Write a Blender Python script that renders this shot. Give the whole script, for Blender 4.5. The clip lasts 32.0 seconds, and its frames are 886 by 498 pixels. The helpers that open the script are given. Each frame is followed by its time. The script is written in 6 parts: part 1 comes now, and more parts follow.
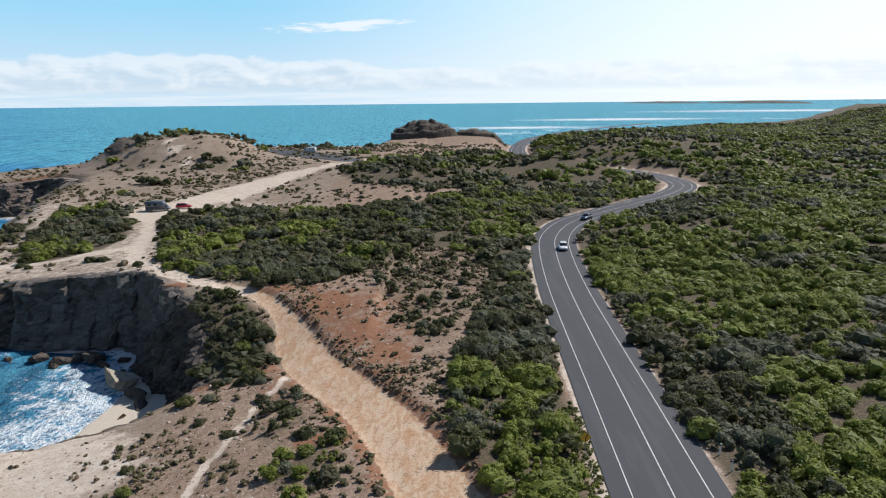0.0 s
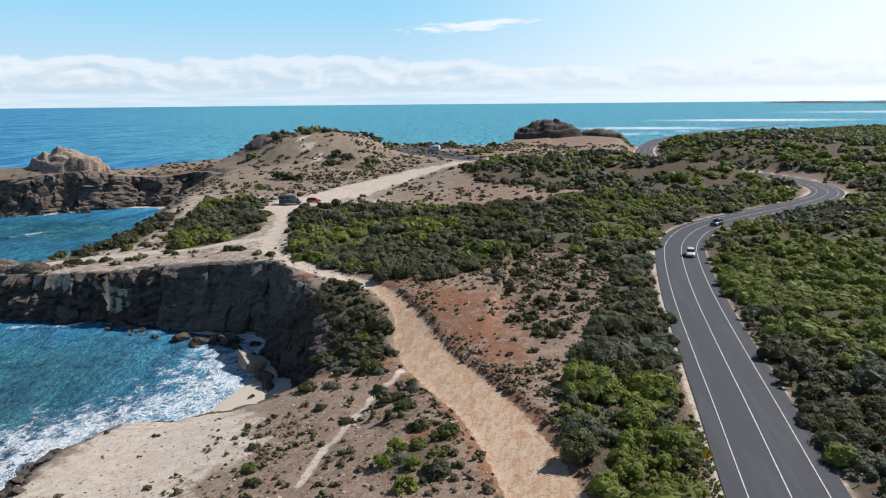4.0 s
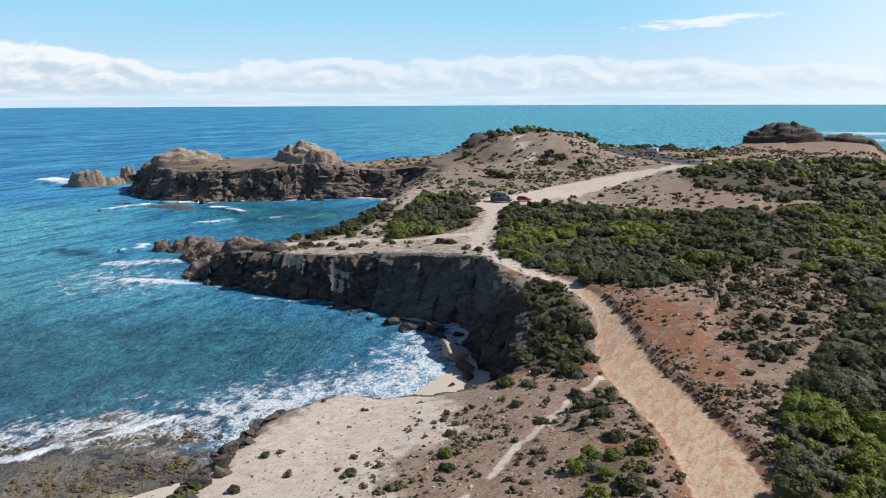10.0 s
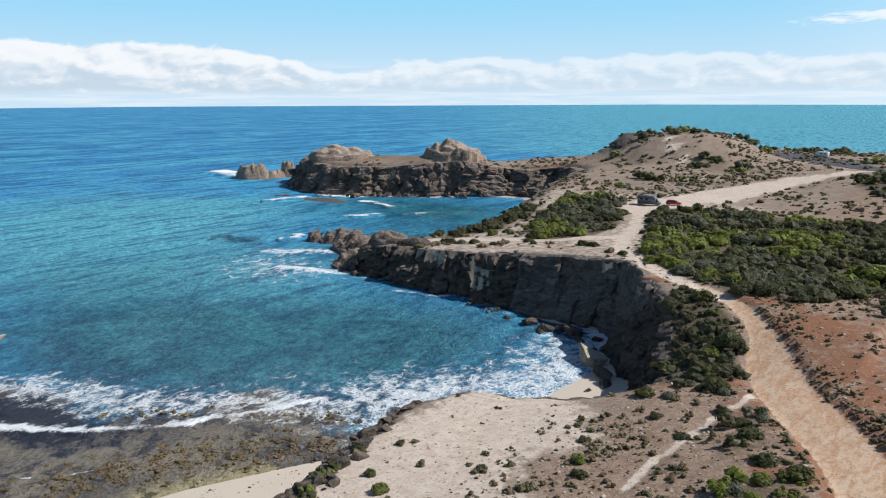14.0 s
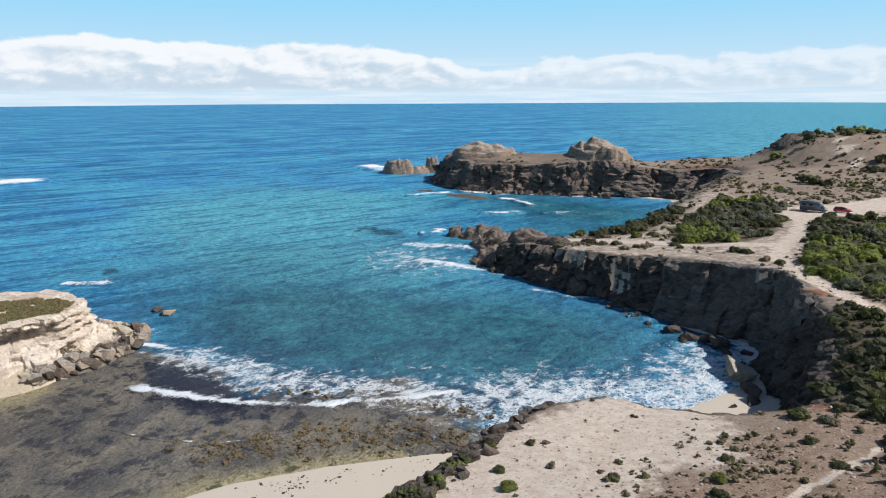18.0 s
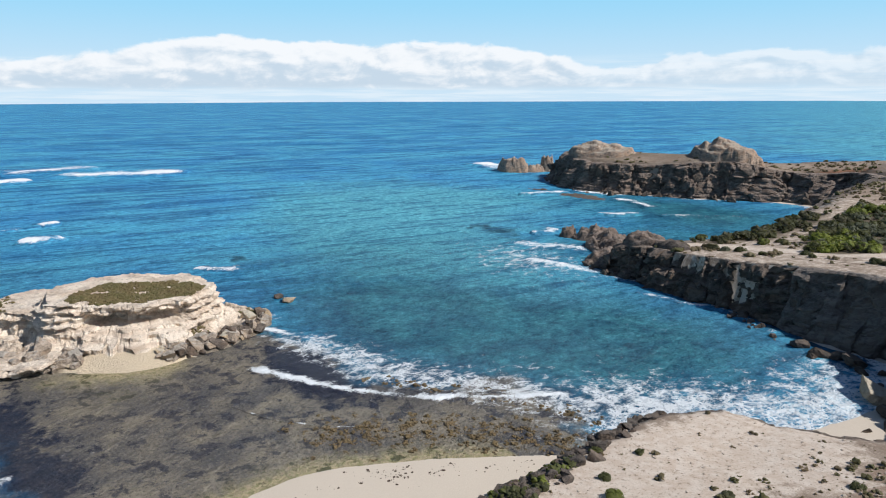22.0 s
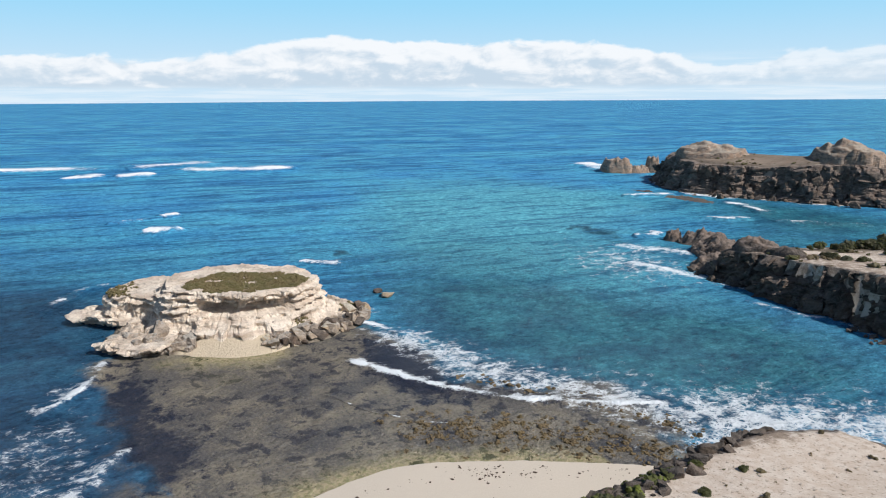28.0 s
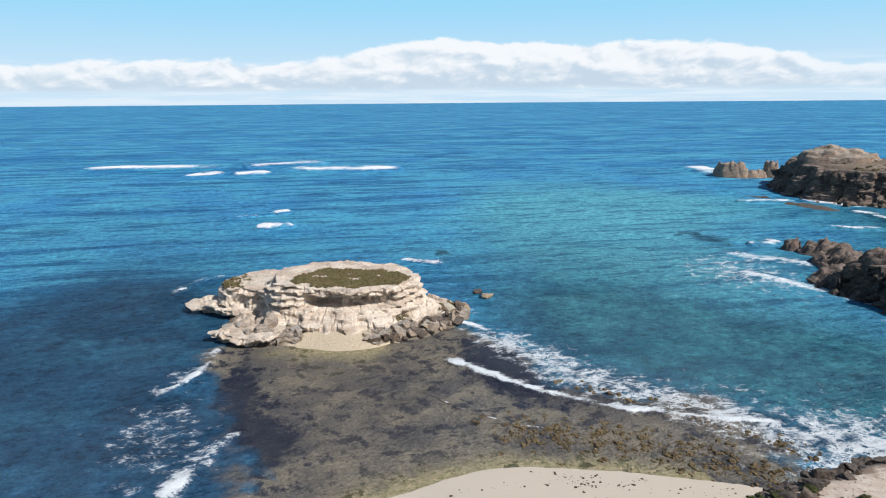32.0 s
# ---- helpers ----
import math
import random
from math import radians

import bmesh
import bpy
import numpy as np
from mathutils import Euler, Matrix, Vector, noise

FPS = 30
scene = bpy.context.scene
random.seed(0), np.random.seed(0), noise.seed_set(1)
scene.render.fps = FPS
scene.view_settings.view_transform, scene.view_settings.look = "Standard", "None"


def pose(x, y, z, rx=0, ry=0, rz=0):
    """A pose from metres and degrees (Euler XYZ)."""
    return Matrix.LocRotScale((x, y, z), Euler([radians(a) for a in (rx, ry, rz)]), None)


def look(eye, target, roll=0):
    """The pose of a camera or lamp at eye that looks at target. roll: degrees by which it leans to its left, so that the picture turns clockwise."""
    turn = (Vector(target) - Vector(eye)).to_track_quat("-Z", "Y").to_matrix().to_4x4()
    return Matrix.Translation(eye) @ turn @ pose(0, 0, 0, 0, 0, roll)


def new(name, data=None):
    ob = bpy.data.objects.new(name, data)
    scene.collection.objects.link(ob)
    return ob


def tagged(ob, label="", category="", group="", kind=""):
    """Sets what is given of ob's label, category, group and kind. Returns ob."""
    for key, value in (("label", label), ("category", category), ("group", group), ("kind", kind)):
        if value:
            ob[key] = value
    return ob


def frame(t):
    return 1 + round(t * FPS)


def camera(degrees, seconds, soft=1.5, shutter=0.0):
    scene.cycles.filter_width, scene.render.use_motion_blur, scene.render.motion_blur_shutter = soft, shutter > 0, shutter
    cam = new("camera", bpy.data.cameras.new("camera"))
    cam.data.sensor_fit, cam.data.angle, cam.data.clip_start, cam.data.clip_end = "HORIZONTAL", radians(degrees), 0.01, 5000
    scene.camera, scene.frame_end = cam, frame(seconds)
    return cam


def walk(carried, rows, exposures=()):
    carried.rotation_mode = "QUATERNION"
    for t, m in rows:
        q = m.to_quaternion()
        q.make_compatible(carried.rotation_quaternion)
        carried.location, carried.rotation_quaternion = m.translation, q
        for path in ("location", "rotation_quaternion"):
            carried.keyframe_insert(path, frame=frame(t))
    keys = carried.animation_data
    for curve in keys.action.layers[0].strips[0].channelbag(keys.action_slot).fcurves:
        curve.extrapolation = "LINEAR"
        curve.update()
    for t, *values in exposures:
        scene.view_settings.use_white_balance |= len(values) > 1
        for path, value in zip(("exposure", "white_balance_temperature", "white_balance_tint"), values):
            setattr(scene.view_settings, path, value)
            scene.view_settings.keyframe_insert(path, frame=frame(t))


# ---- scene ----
# ---- camera ----
EYE = (0.0, 0.0, 44.0)          # a drone hovering 32 m over the road, turning to its left
cam = camera(64.95, 32.0, soft=1.1)
PATH = [
    (0, 77.69, 0.58, 0.00),
    (0.5, 77.69, 0.60, 1.36),
    (1, 77.69, 0.62, 2.45),
    (1.5, 77.70, 0.63, 3.52),
    (2, 77.71, 0.63, 4.77),
    (2.5, 77.73, 0.60, 6.06),
    (4.5, 77.76, 0.56, 11.36),
    (5, 77.79, 0.53, 12.74),
    (5.5, 77.81, 0.51, 14.16),
    (6, 77.81, 0.48, 15.63),
    (6.5, 77.82, 0.46, 17.07),
    (7, 77.82, 0.43, 18.54),
    (7.5, 77.82, 0.40, 20.00),
    (8, 77.82, 0.38, 21.48),
    (8.5, 77.82, 0.35, 22.94),
    (9, 77.83, 0.33, 24.38),
    (9.5, 77.85, 0.32, 25.88),
    (10, 77.86, 0.30, 27.33),
    (10.5, 77.86, 0.28, 28.82),
    (11, 77.87, 0.27, 30.29),
    (11.5, 77.87, 0.27, 31.76),
    (12, 77.87, 0.26, 33.24),
    (12.5, 77.86, 0.25, 34.73),
    (13, 77.86, 0.24, 36.21),
    (13.5, 77.86, 0.24, 37.67),
    (14, 77.85, 0.25, 39.14),
    (14.5, 77.82, 0.26, 40.62),
    (16.5, 77.79, 0.26, 46.47),
    (17, 77.76, 0.27, 47.93),
    (17.5, 77.73, 0.27, 49.36),
    (18, 77.70, 0.25, 50.79),
    (18.5, 77.68, 0.23, 52.17),
    (19, 77.66, 0.21, 53.50),
    (19.5, 77.64, 0.19, 54.85),
    (20, 77.62, 0.17, 56.19),
    (20.5, 77.60, 0.16, 57.37),
    (21, 77.59, 0.16, 58.38),
    (21.5, 77.57, 0.16, 59.25),
    (22, 77.56, 0.15, 60.18),
    (22.5, 77.54, 0.14, 60.70),
    (23, 77.52, 0.13, 60.84),
    (23.5, 77.50, 0.12, 61.16),
    (24, 77.49, 0.13, 61.81),
    (24.5, 77.49, 0.14, 62.53),
    (26.5, 77.48, 0.17, 65.40),
    (27, 77.48, 0.19, 66.15),
    (27.5, 77.49, 0.22, 67.26),
    (28, 77.50, 0.24, 68.40),
    (28.5, 77.52, 0.27, 69.49),
    (29, 77.53, 0.29, 70.55),
    (29.5, 77.55, 0.31, 71.61),
    (30, 77.58, 0.33, 72.66),
    (30.5, 77.60, 0.35, 73.74),
    (31, 77.62, 0.37, 74.76),
    (31.5, 77.64, 0.38, 75.82),
    (32, 77.66, 0.38, 76.87),
]
walk(cam, [(t, pose(*EYE, a, b, c)) for t, a, b, c in PATH])

# ---- daylight ----
SUN_AZ, SUN_EL = 52.0, 44.0     # clockwise from +y, above the horizon
sun = new("sun", bpy.data.lights.new("sun", "SUN"))
sun.data.energy, sun.data.angle, sun.data.color = 5.0, radians(0.55), (1.0, 0.965, 0.925)
sd = Vector((math.sin(radians(SUN_AZ)) * math.cos(radians(SUN_EL)), math.cos(radians(SUN_AZ)) * math.cos(radians(SUN_EL)), math.sin(radians(SUN_EL))))
sun.matrix_world = look(sd * 200, (0, 0, 0))
scene.view_settings.exposure = 0.0


class Nodes:
    """Short writing for node trees."""

    def __init__(self, tree):
        self.t = tree
        tree.nodes.clear()

    def n(self, kind, **kw):
        node = self.t.nodes.new(kind)
        for k, v in kw.items():
            if k.startswith("i_"):
                node.inputs[k[2:].replace("_", " ")].default_value = v
            elif k == "op":
                node.operation = v
            elif k == "mode":
                node.blend_type = v
            elif k == "attr":
                node.attribute_name = v
            elif k == "dims":
                node.noise_dimensions = v
            elif k == "feature":
                node.feature = v
        return node

    def link(self, a, b):
        self.t.links.new(a, b)

    def put(self, socket, v):
        if isinstance(v, bpy.types.NodeSocket):
            self.link(v, socket)
        else:
            socket.default_value = v

    def math(self, op, a, b=0.0, clamp=False):
        m = self.n("ShaderNodeMath", op=op)
        m.use_clamp = clamp
        self.put(m.inputs[0], a)
        self.put(m.inputs[1], b)
        return m.outputs[0]

    def mix(self, fac, a, b, mode="MIX"):
        m = self.n("ShaderNodeMix")
        m.data_type, m.blend_type, m.clamp_factor = "RGBA", mode, True
        self.put(m.inputs["Factor"], fac)
        for s, v in ((m.inputs[6], a), (m.inputs[7], b)):
            self.put(s, v if isinstance(v, bpy.types.NodeSocket) else (*v, 1.0))
        return m.outputs[2]

    def noise(self, vec, scale, detail=4.0, rough=0.55, dist=0.0):
        m = self.n("ShaderNodeTexNoise")
        self.link(vec, m.inputs["Vector"])
        m.inputs["Scale"].default_value, m.inputs["Detail"].default_value = scale, detail
        m.inputs["Roughness"].default_value, m.inputs["Distortion"].default_value = rough, dist
        return m.outputs["Fac"]

    def voro(self, vec, scale, feature="F1", rand=1.0):
        m = self.n("ShaderNodeTexVoronoi", feature=feature)
        self.link(vec, m.inputs["Vector"])
        m.inputs["Scale"].default_value, m.inputs["Randomness"].default_value = scale, rand
        return m.outputs["Distance"]

    def step(self, v, lo, hi):
        m = self.n("ShaderNodeMapRange")
        m.interpolation_type = "SMOOTHSTEP"
        self.put(m.inputs["Value"], v)
        m.inputs["From Min"].default_value, m.inputs["From Max"].default_value = lo, hi
        return m.outputs["Result"]

    def scaled(self, vec, s):
        m = self.n("ShaderNodeMapping")
        self.link(vec, m.inputs["Vector"])
        m.inputs["Scale"].default_value = s
        return m.outputs["Vector"]

    def position(self):
        return self.n("ShaderNodeNewGeometry").outputs["Position"]

    def masks(self, name):
        a = self.n("ShaderNodeAttribute", attr=name)
        s = self.n("ShaderNodeSeparateColor")
        self.link(a.outputs["Color"], s.inputs[0])
        return s.outputs[0], s.outputs[1], s.outputs[2]

    def bump(self, height, strength, distance, under=None):
        b = self.n("ShaderNodeBump")
        self.link(height, b.inputs["Height"])
        b.inputs["Strength"].default_value, b.inputs["Distance"].default_value = strength, distance
        if under is not None:
            self.link(under, b.inputs["Normal"])
        return b.outputs["Normal"]

    def surface(self, color, rough=0.9, normal=None, **kw):
        p = self.n("ShaderNodeBsdfPrincipled")
        self.put(p.inputs["Base Color"], color if isinstance(color, bpy.types.NodeSocket) else (*color, 1.0))
        self.put(p.inputs["Roughness"], rough)
        for k, v in kw.items():
            self.put(p.inputs[k.replace("_", " ")], v)
        if normal is not None:
            self.link(normal, p.inputs["Normal"])
        o = self.n("ShaderNodeOutputMaterial")
        self.link(p.outputs[0], o.inputs["Surface"])
        return p


def material(name):
    m = bpy.data.materials.new(name)
    m.use_nodes = True
    return m, Nodes(m.node_tree)


world = bpy.data.worlds.new("sky")
world.use_nodes = True
scene.world = world
w = Nodes(world.node_tree)
gen = w.n("ShaderNodeTexCoord").outputs["Generated"]
sep = w.n("ShaderNodeSeparateXYZ")
w.link(gen, sep.inputs[0])
up = w.math("ADD", w.math("MULTIPLY", w.math("MAXIMUM", sep.outputs["Z"], 0.0), 0.85), 0.15)
com = w.n("ShaderNodeCombineXYZ")
for a, b in zip((sep.outputs["X"], sep.outputs["Y"], up), com.inputs):
    w.link(a, b)
sky = w.n("ShaderNodeTexSky")
sky.sky_type, sky.sun_disc = "NISHITA", False
sky.sun_elevation, sky.sun_rotation = radians(SUN_EL), radians(SUN_AZ)
sky.air_density, sky.dust_density, sky.ozone_density, sky.altitude = 1.0, 0.25, 2.2, 40.0
w.link(com.outputs[0], sky.inputs["Vector"])
# a bank of fair-weather cumulus low over the sea, thin sheets below it, wisps above
z = sep.outputs["Z"]
el = w.math("MULTIPLY", z, 57.3)
az = w.math("MULTIPLY", w.math("ARCTAN2", sep.outputs["X"], sep.outputs["Y"]), 57.3)
turn_ = w.math("DIVIDE", w.math("ADD", az, 115.0), 155.0)


def around(points, most):
    """A value that changes round the horizon, from (azimuth, value) pairs."""
    r = w.n("ShaderNodeValToRGB")
    w.link(turn_, r.inputs[0])
    r.color_ramp.interpolation = "B_SPLINE"
    els = r.color_ramp.elements
    els.remove(els[1])
    for k, (a, v) in enumerate(points):
        e = els[0] if k == 0 else els.new((a + 115) / 155)
        e.position, e.color = (a + 115) / 155, (v / most, v / most, v / most, 1)
    return w.math("MULTIPLY", r.outputs[0], most)


crown = around([(-112, 2.2), (-100, 2.6), (-94, 2.8), (-88, 2.2), (-84, 3.3), (-80, 4.3), (-71, 4.3), (-64, 3.7), (-57, 3.9), (-52, 3.3), (-49, 1.7), (-45, 2.2), (-40, 3.3), (-30, 2.7), (-21, 3.4), (-15, 3.0), (-7, 2.5), (1, 2.0), (10, 2.6), (28, 3.2)], 5.0)
solid = around([(-112, 0.85), (-84, 0.95), (-52, 0.97), (-47, 0.6), (-38, 0.65), (-26, 0.48), (-16, 0.6), (-2, 0.4), (14, 0.3), (35, 0.25)], 1.0)
at = w.n("ShaderNodeCombineXYZ")
w.link(w.math("DIVIDE", az, 3.4), at.inputs[0])
w.link(w.math("DIVIDE", el, 1.7), at.inputs[1])
sunward = w.n("ShaderNodeVectorMath", op="ADD")
w.link(at.outputs[0], sunward.inputs[0])
sunward.inputs[1].default_value = (0.16, 0.26, 0.0)
puff = w.noise(at.outputs[0], 1.0, 7.0, 0.55, 0.25)
beyond = w.noise(sunward.outputs[0], 1.0, 7.0, 0.55, 0.25)
top = w.math("ADD", crown, w.math("MULTIPLY", w.math("SUBTRACT", puff, 0.46), 2.2))
under = w.math("SUBTRACT", 1.0, w.step(w.math("SUBTRACT", el, top), -0.22, 0.16))
base = w.step(w.math("ADD", el, w.math("MULTIPLY", w.math("SUBTRACT", puff, 0.5), 0.5)), 0.3, 0.85)
bank = w.math("MULTIPLY", w.math("MULTIPLY", under, base), solid)
streaks = w.n("ShaderNodeCombineXYZ")
w.link(w.math("DIVIDE", az, 9.0), streaks.inputs[0])
w.link(w.math("DIVIDE", el, 0.45), streaks.inputs[1])
low = w.noise(streaks.outputs[0], 1.0, 6.0, 0.62)
sheet = w.math("MULTIPLY", w.step(low, 0.40, 0.62), w.math("SUBTRACT", 1.0, w.step(el, 1.6, 3.4)))
rise = w.math("SUBTRACT", w.math("SUBTRACT", el, 5.45), w.math("MULTIPLY", w.math("ADD", az, 8.0), 0.05))
trail = w.n("ShaderNodeCombineXYZ")
w.link(w.math("DIVIDE", az, 3.0), trail.inputs[0])
w.link(w.math("DIVIDE", rise, 0.5), trail.inputs[1])
feather = w.noise(trail.outputs[0], 1.0, 7.0, 0.62, 0.4)
spot = w.math("ADD", w.math("POWER", w.math("DIVIDE", w.math("ADD", az, 8.0), 6.5), 2.0), w.math("POWER", w.math("DIVIDE", rise, 0.55), 2.0))
wisp = w.math("MULTIPLY", w.step(w.math("SUBTRACT", feather, w.math("MULTIPLY", spot, 0.28)), 0.30, 0.5), w.math("SUBTRACT", 1.0, w.step(spot, 0.6, 1.3)))
lit = w.math("ADD", w.math("MULTIPLY", w.math("SUBTRACT", puff, beyond), 2.6), w.math("MULTIPLY", w.math("DIVIDE", w.math("SUBTRACT", el, 0.5), crown), 1.0))
shade = w.step(lit, 0.0, 0.85)
cloud_col = w.mix(shade, (7.2, 8.7, 10.2), (11.7, 12.0, 12.4))
side = w.n("ShaderNodeVectorMath", op="DOT_PRODUCT")
w.link(gen, side.inputs[0])
side.inputs[1].default_value = (math.sin(radians(SUN_AZ)), math.cos(radians(SUN_AZ)), 0.0)
glare = w.step(side.outputs["Value"], 0.35, 1.05)
clear = w.mix(w.step(z, 0.0, 0.15), (7.9, 10.2, 12.1), (4.0, 8.9, 12.4))
clear = w.mix(w.math("MULTIPLY", glare, 0.9), clear, (14.2, 14.6, 14.8))
col = w.mix(w.math("MULTIPLY", w.math("SUBTRACT", 1.0, w.step(z, 0.13, 0.24)), 0.94), sky.outputs[0], clear)
col = w.mix(w.math("MULTIPLY", sheet, 0.5), col, (11.0, 11.7, 12.3))
col = w.mix(bank, col, cloud_col)
col = w.mix(w.math("MULTIPLY", wisp, 0.75), col, (12.0, 12.3, 12.6))
bg = w.n("ShaderNodeBackground", i_Strength=0.08)
w.link(col, bg.inputs["Color"])
wo = w.n("ShaderNodeOutputWorld")
w.link(bg.outputs[0], wo.inputs["Surface"])

# ---- plan arithmetic ----
RNG = np.random.default_rng(7)


def hash2(i, j, k):
    v = np.sin(i * 127.1 + j * 311.7 + k * 74.7) * 43758.5453
    return v - np.floor(v)


def vnoise(x, y, k=0):
    i, j = np.floor(x), np.floor(y)
    u, v = x - i, y - j
    u, v = u * u * (3 - 2 * u), v * v * (3 - 2 * v)
    a, b = hash2(i, j, k), hash2(i + 1, j, k)
    c, d = hash2(i, j + 1, k), hash2(i + 1, j + 1, k)
    return (a + (b - a) * u) * (1 - v) + (c + (d - c) * u) * v


def fbm(x, y, size, octaves=4, k=0):
    """Noise from -1 to 1 whose largest swells are about size metres across."""
    s, total, amp = np.zeros_like(x, dtype=float), 0.0, 1.0
    for o in range(octaves):
        s += amp * (vnoise(x / size + 13.7 * o, y / size - 7.1 * o, k + o) * 2 - 1)
        total += amp
        amp, size = amp * 0.5, size * 0.5
    return s / total


def blocks(x, y, size, k=0):
    """Broken rock: a height from about -0.5 to 0.5 that is level or tilted within each block, and the distance to its joints."""
    x, y = x / size, y / size
    i, j = np.floor(x), np.floor(y)
    f1, f2 = np.full(np.shape(x), 9.0), np.full(np.shape(x), 9.0)
    h = np.zeros(np.shape(x))
    for a in (-1, 0, 1):
        for b in (-1, 0, 1):
            u, v = i + a, j + b
            dx, dy = x - u - hash2(u, v, k), y - v - hash2(u, v, k + 1)
            d = np.hypot(dx, dy)
            near = d < f1
            f2 = np.where(near, f1, np.minimum(f2, d))
            tilt = (hash2(u, v, k + 2) - 0.5) * dx + (hash2(u, v, k + 3) - 0.5) * dy
            h = np.where(near, hash2(u, v, k + 4) - 0.5 + 0.9 * tilt, h)
            f1 = np.where(near, d, f1)
    return h, f2 - f1


def smooth(v, lo, hi):
    u = np.clip((v - lo) / (hi - lo), 0, 1)
    return u * u * (3 - 2 * u)


def chaikin(pts, rounds=2, closed=True):
    p = np.array(pts, float)
    for _ in range(rounds):
        if closed:
            q = np.roll(p, -1, 0)
            p = np.stack([0.75 * p + 0.25 * q, 0.25 * p + 0.75 * q], 1).reshape(-1, 2)
        else:
            a, b = p[:-1], p[1:]
            m = np.stack([0.75 * a + 0.25 * b, 0.25 * a + 0.75 * b], 1).reshape(-1, 2)
            p = np.vstack([p[:1], m, p[-1:]])
    return p


def line_dist(pts, x, y, closed=False):
    p = np.asarray(pts, float)
    q = np.roll(p, -1, 0) if closed else p[1:]
    p = p if closed else p[:-1]
    best = np.full(np.shape(x), 1e18)
    for (ax, ay), (bx, by) in zip(p, q):
        dx, dy = bx - ax, by - ay
        t = np.clip(((x - ax) * dx + (y - ay) * dy) / (dx * dx + dy * dy + 1e-12), 0, 1)
        best = np.minimum(best, (x - ax - t * dx) ** 2 + (y - ay - t * dy) ** 2)
    return np.sqrt(best)


def inside_by(pts, x, y):
    """Metres inside the outline (negative outside)."""
    p = np.asarray(pts, float)
    q = np.roll(p, -1, 0)
    odd = np.zeros(np.shape(x), bool)
    for (ax, ay), (bx, by) in zip(p, q):
        if ay != by:
            odd ^= ((ay > y) != (by > y)) & (x < (bx - ax) * (y - ay) / (by - ay) + ax)
    d = line_dist(p, x, y, True)
    return np.where(odd, d, -d)


def resample(pts, step, closed=False):
    p = np.asarray(pts, float)
    if closed:
        p = np.vstack([p, p[:1]])
    s = np.concatenate([[0], np.cumsum(np.hypot(*np.diff(p, axis=0).T))])
    n = max(2, int(s[-1] / step))
    u = np.linspace(0, s[-1], n + 1)
    if closed:
        u = u[:-1]
    return np.stack([np.interp(u, s, p[:, 0]), np.interp(u, s, p[:, 1])], 1)


# waterline of the mainland, from the beach below the camera round the cove, the two headlands and the far shore
SHORE = chaikin([(-30, -400), (-52, -60), (-66, -5), (-72, 14), (-74, 22), (-72, 31), (-68, 41), (-63, 50), (-60, 57), (-60, 66), (-57, 74),
                 (-52, 80), (-50, 86), (-49.5, 94), (-50, 101), (-50.5, 108), (-53, 114), (-57, 118.5), (-63, 118.5), (-68, 116.5), (-77, 119.5), (-88, 121.5), (-97, 123), (-107, 124),
                 (-117, 124), (-127, 121), (-136, 123), (-139, 130), (-132, 139), (-125, 150), (-123, 165), (-124, 186), (-132, 206),
                 (-143, 234), (-146, 250), (-152, 262), (-166, 264), (-182, 262), (-192, 254), (-201, 243), (-226, 232), (-239, 220), (-265, 220)], 2, False)
SHORE2 = chaikin([(-265, 220), (-285, 229), (-314, 249), (-309, 262), (-288, 272), (-262, 279), (-235, 287), (-212, 302), (-196, 330),
                  (-186, 360), (-165, 388), (-135, 408), (-98, 420), (-62, 412), (-44, 420), (-44, 445), (-25, 470), (8, 480), (40, 478),
                  (66, 505), (85, 560), (140, 690), (300, 900), (700, 1200), (1500, 1500), (2600, 1400), (2600, -400)], 2, False)
SHORE = np.vstack([SHORE, SHORE2[1:]])
# upper edge of the cliffs and bluffs
EDGE = chaikin([(-20, -400), (-38, -60), (-44, 5), (-49, 26), (-52.5, 38), (-54, 47), (-55.5, 54), (-57, 61), (-56, 67), (-53, 71.5),
                (-47, 73.5), (-41, 75.5), (-36, 79), (-33, 84), (-34.5, 91), (-36.5, 98), (-40, 104.5), (-45.5, 110.5), (-50.5, 116.5), (-56, 121.5),
                (-62, 124), (-68, 124.8), (-75, 124.3), (-83, 123.3), (-94, 122), (-103, 122.5), (-114, 123), (-122, 123), (-128, 124.5), (-131, 128), (-127, 135),
                (-121, 146), (-118, 160), (-118, 184), (-124, 203), (-134, 226), (-138, 246), (-142, 268), (-154, 278), (-168, 280), (-184, 273)], 1, False)
EDGE2 = chaikin([(-184, 273), (-196, 260), (-206, 250), (-229, 239), (-242, 227), (-264, 227), (-283, 236), (-305, 251), (-300, 259), (-284, 266),
                 (-260, 273), (-233, 281), (-206, 297), (-190, 327), (-180, 357), (-160, 382), (-133, 401), (-98, 412), (-64, 404),
                 (-37, 412), (-37, 442), (-20, 463), (10, 472), (43, 470), (74, 500), (95, 560), (150, 686), (306, 890), (705, 1188), (1500, 1485), (2590, 1390), (2590, -400)], 1, False)
EDGE = np.vstack([EDGE, EDGE2[1:]])

SHAKE = np.random.default_rng(5)


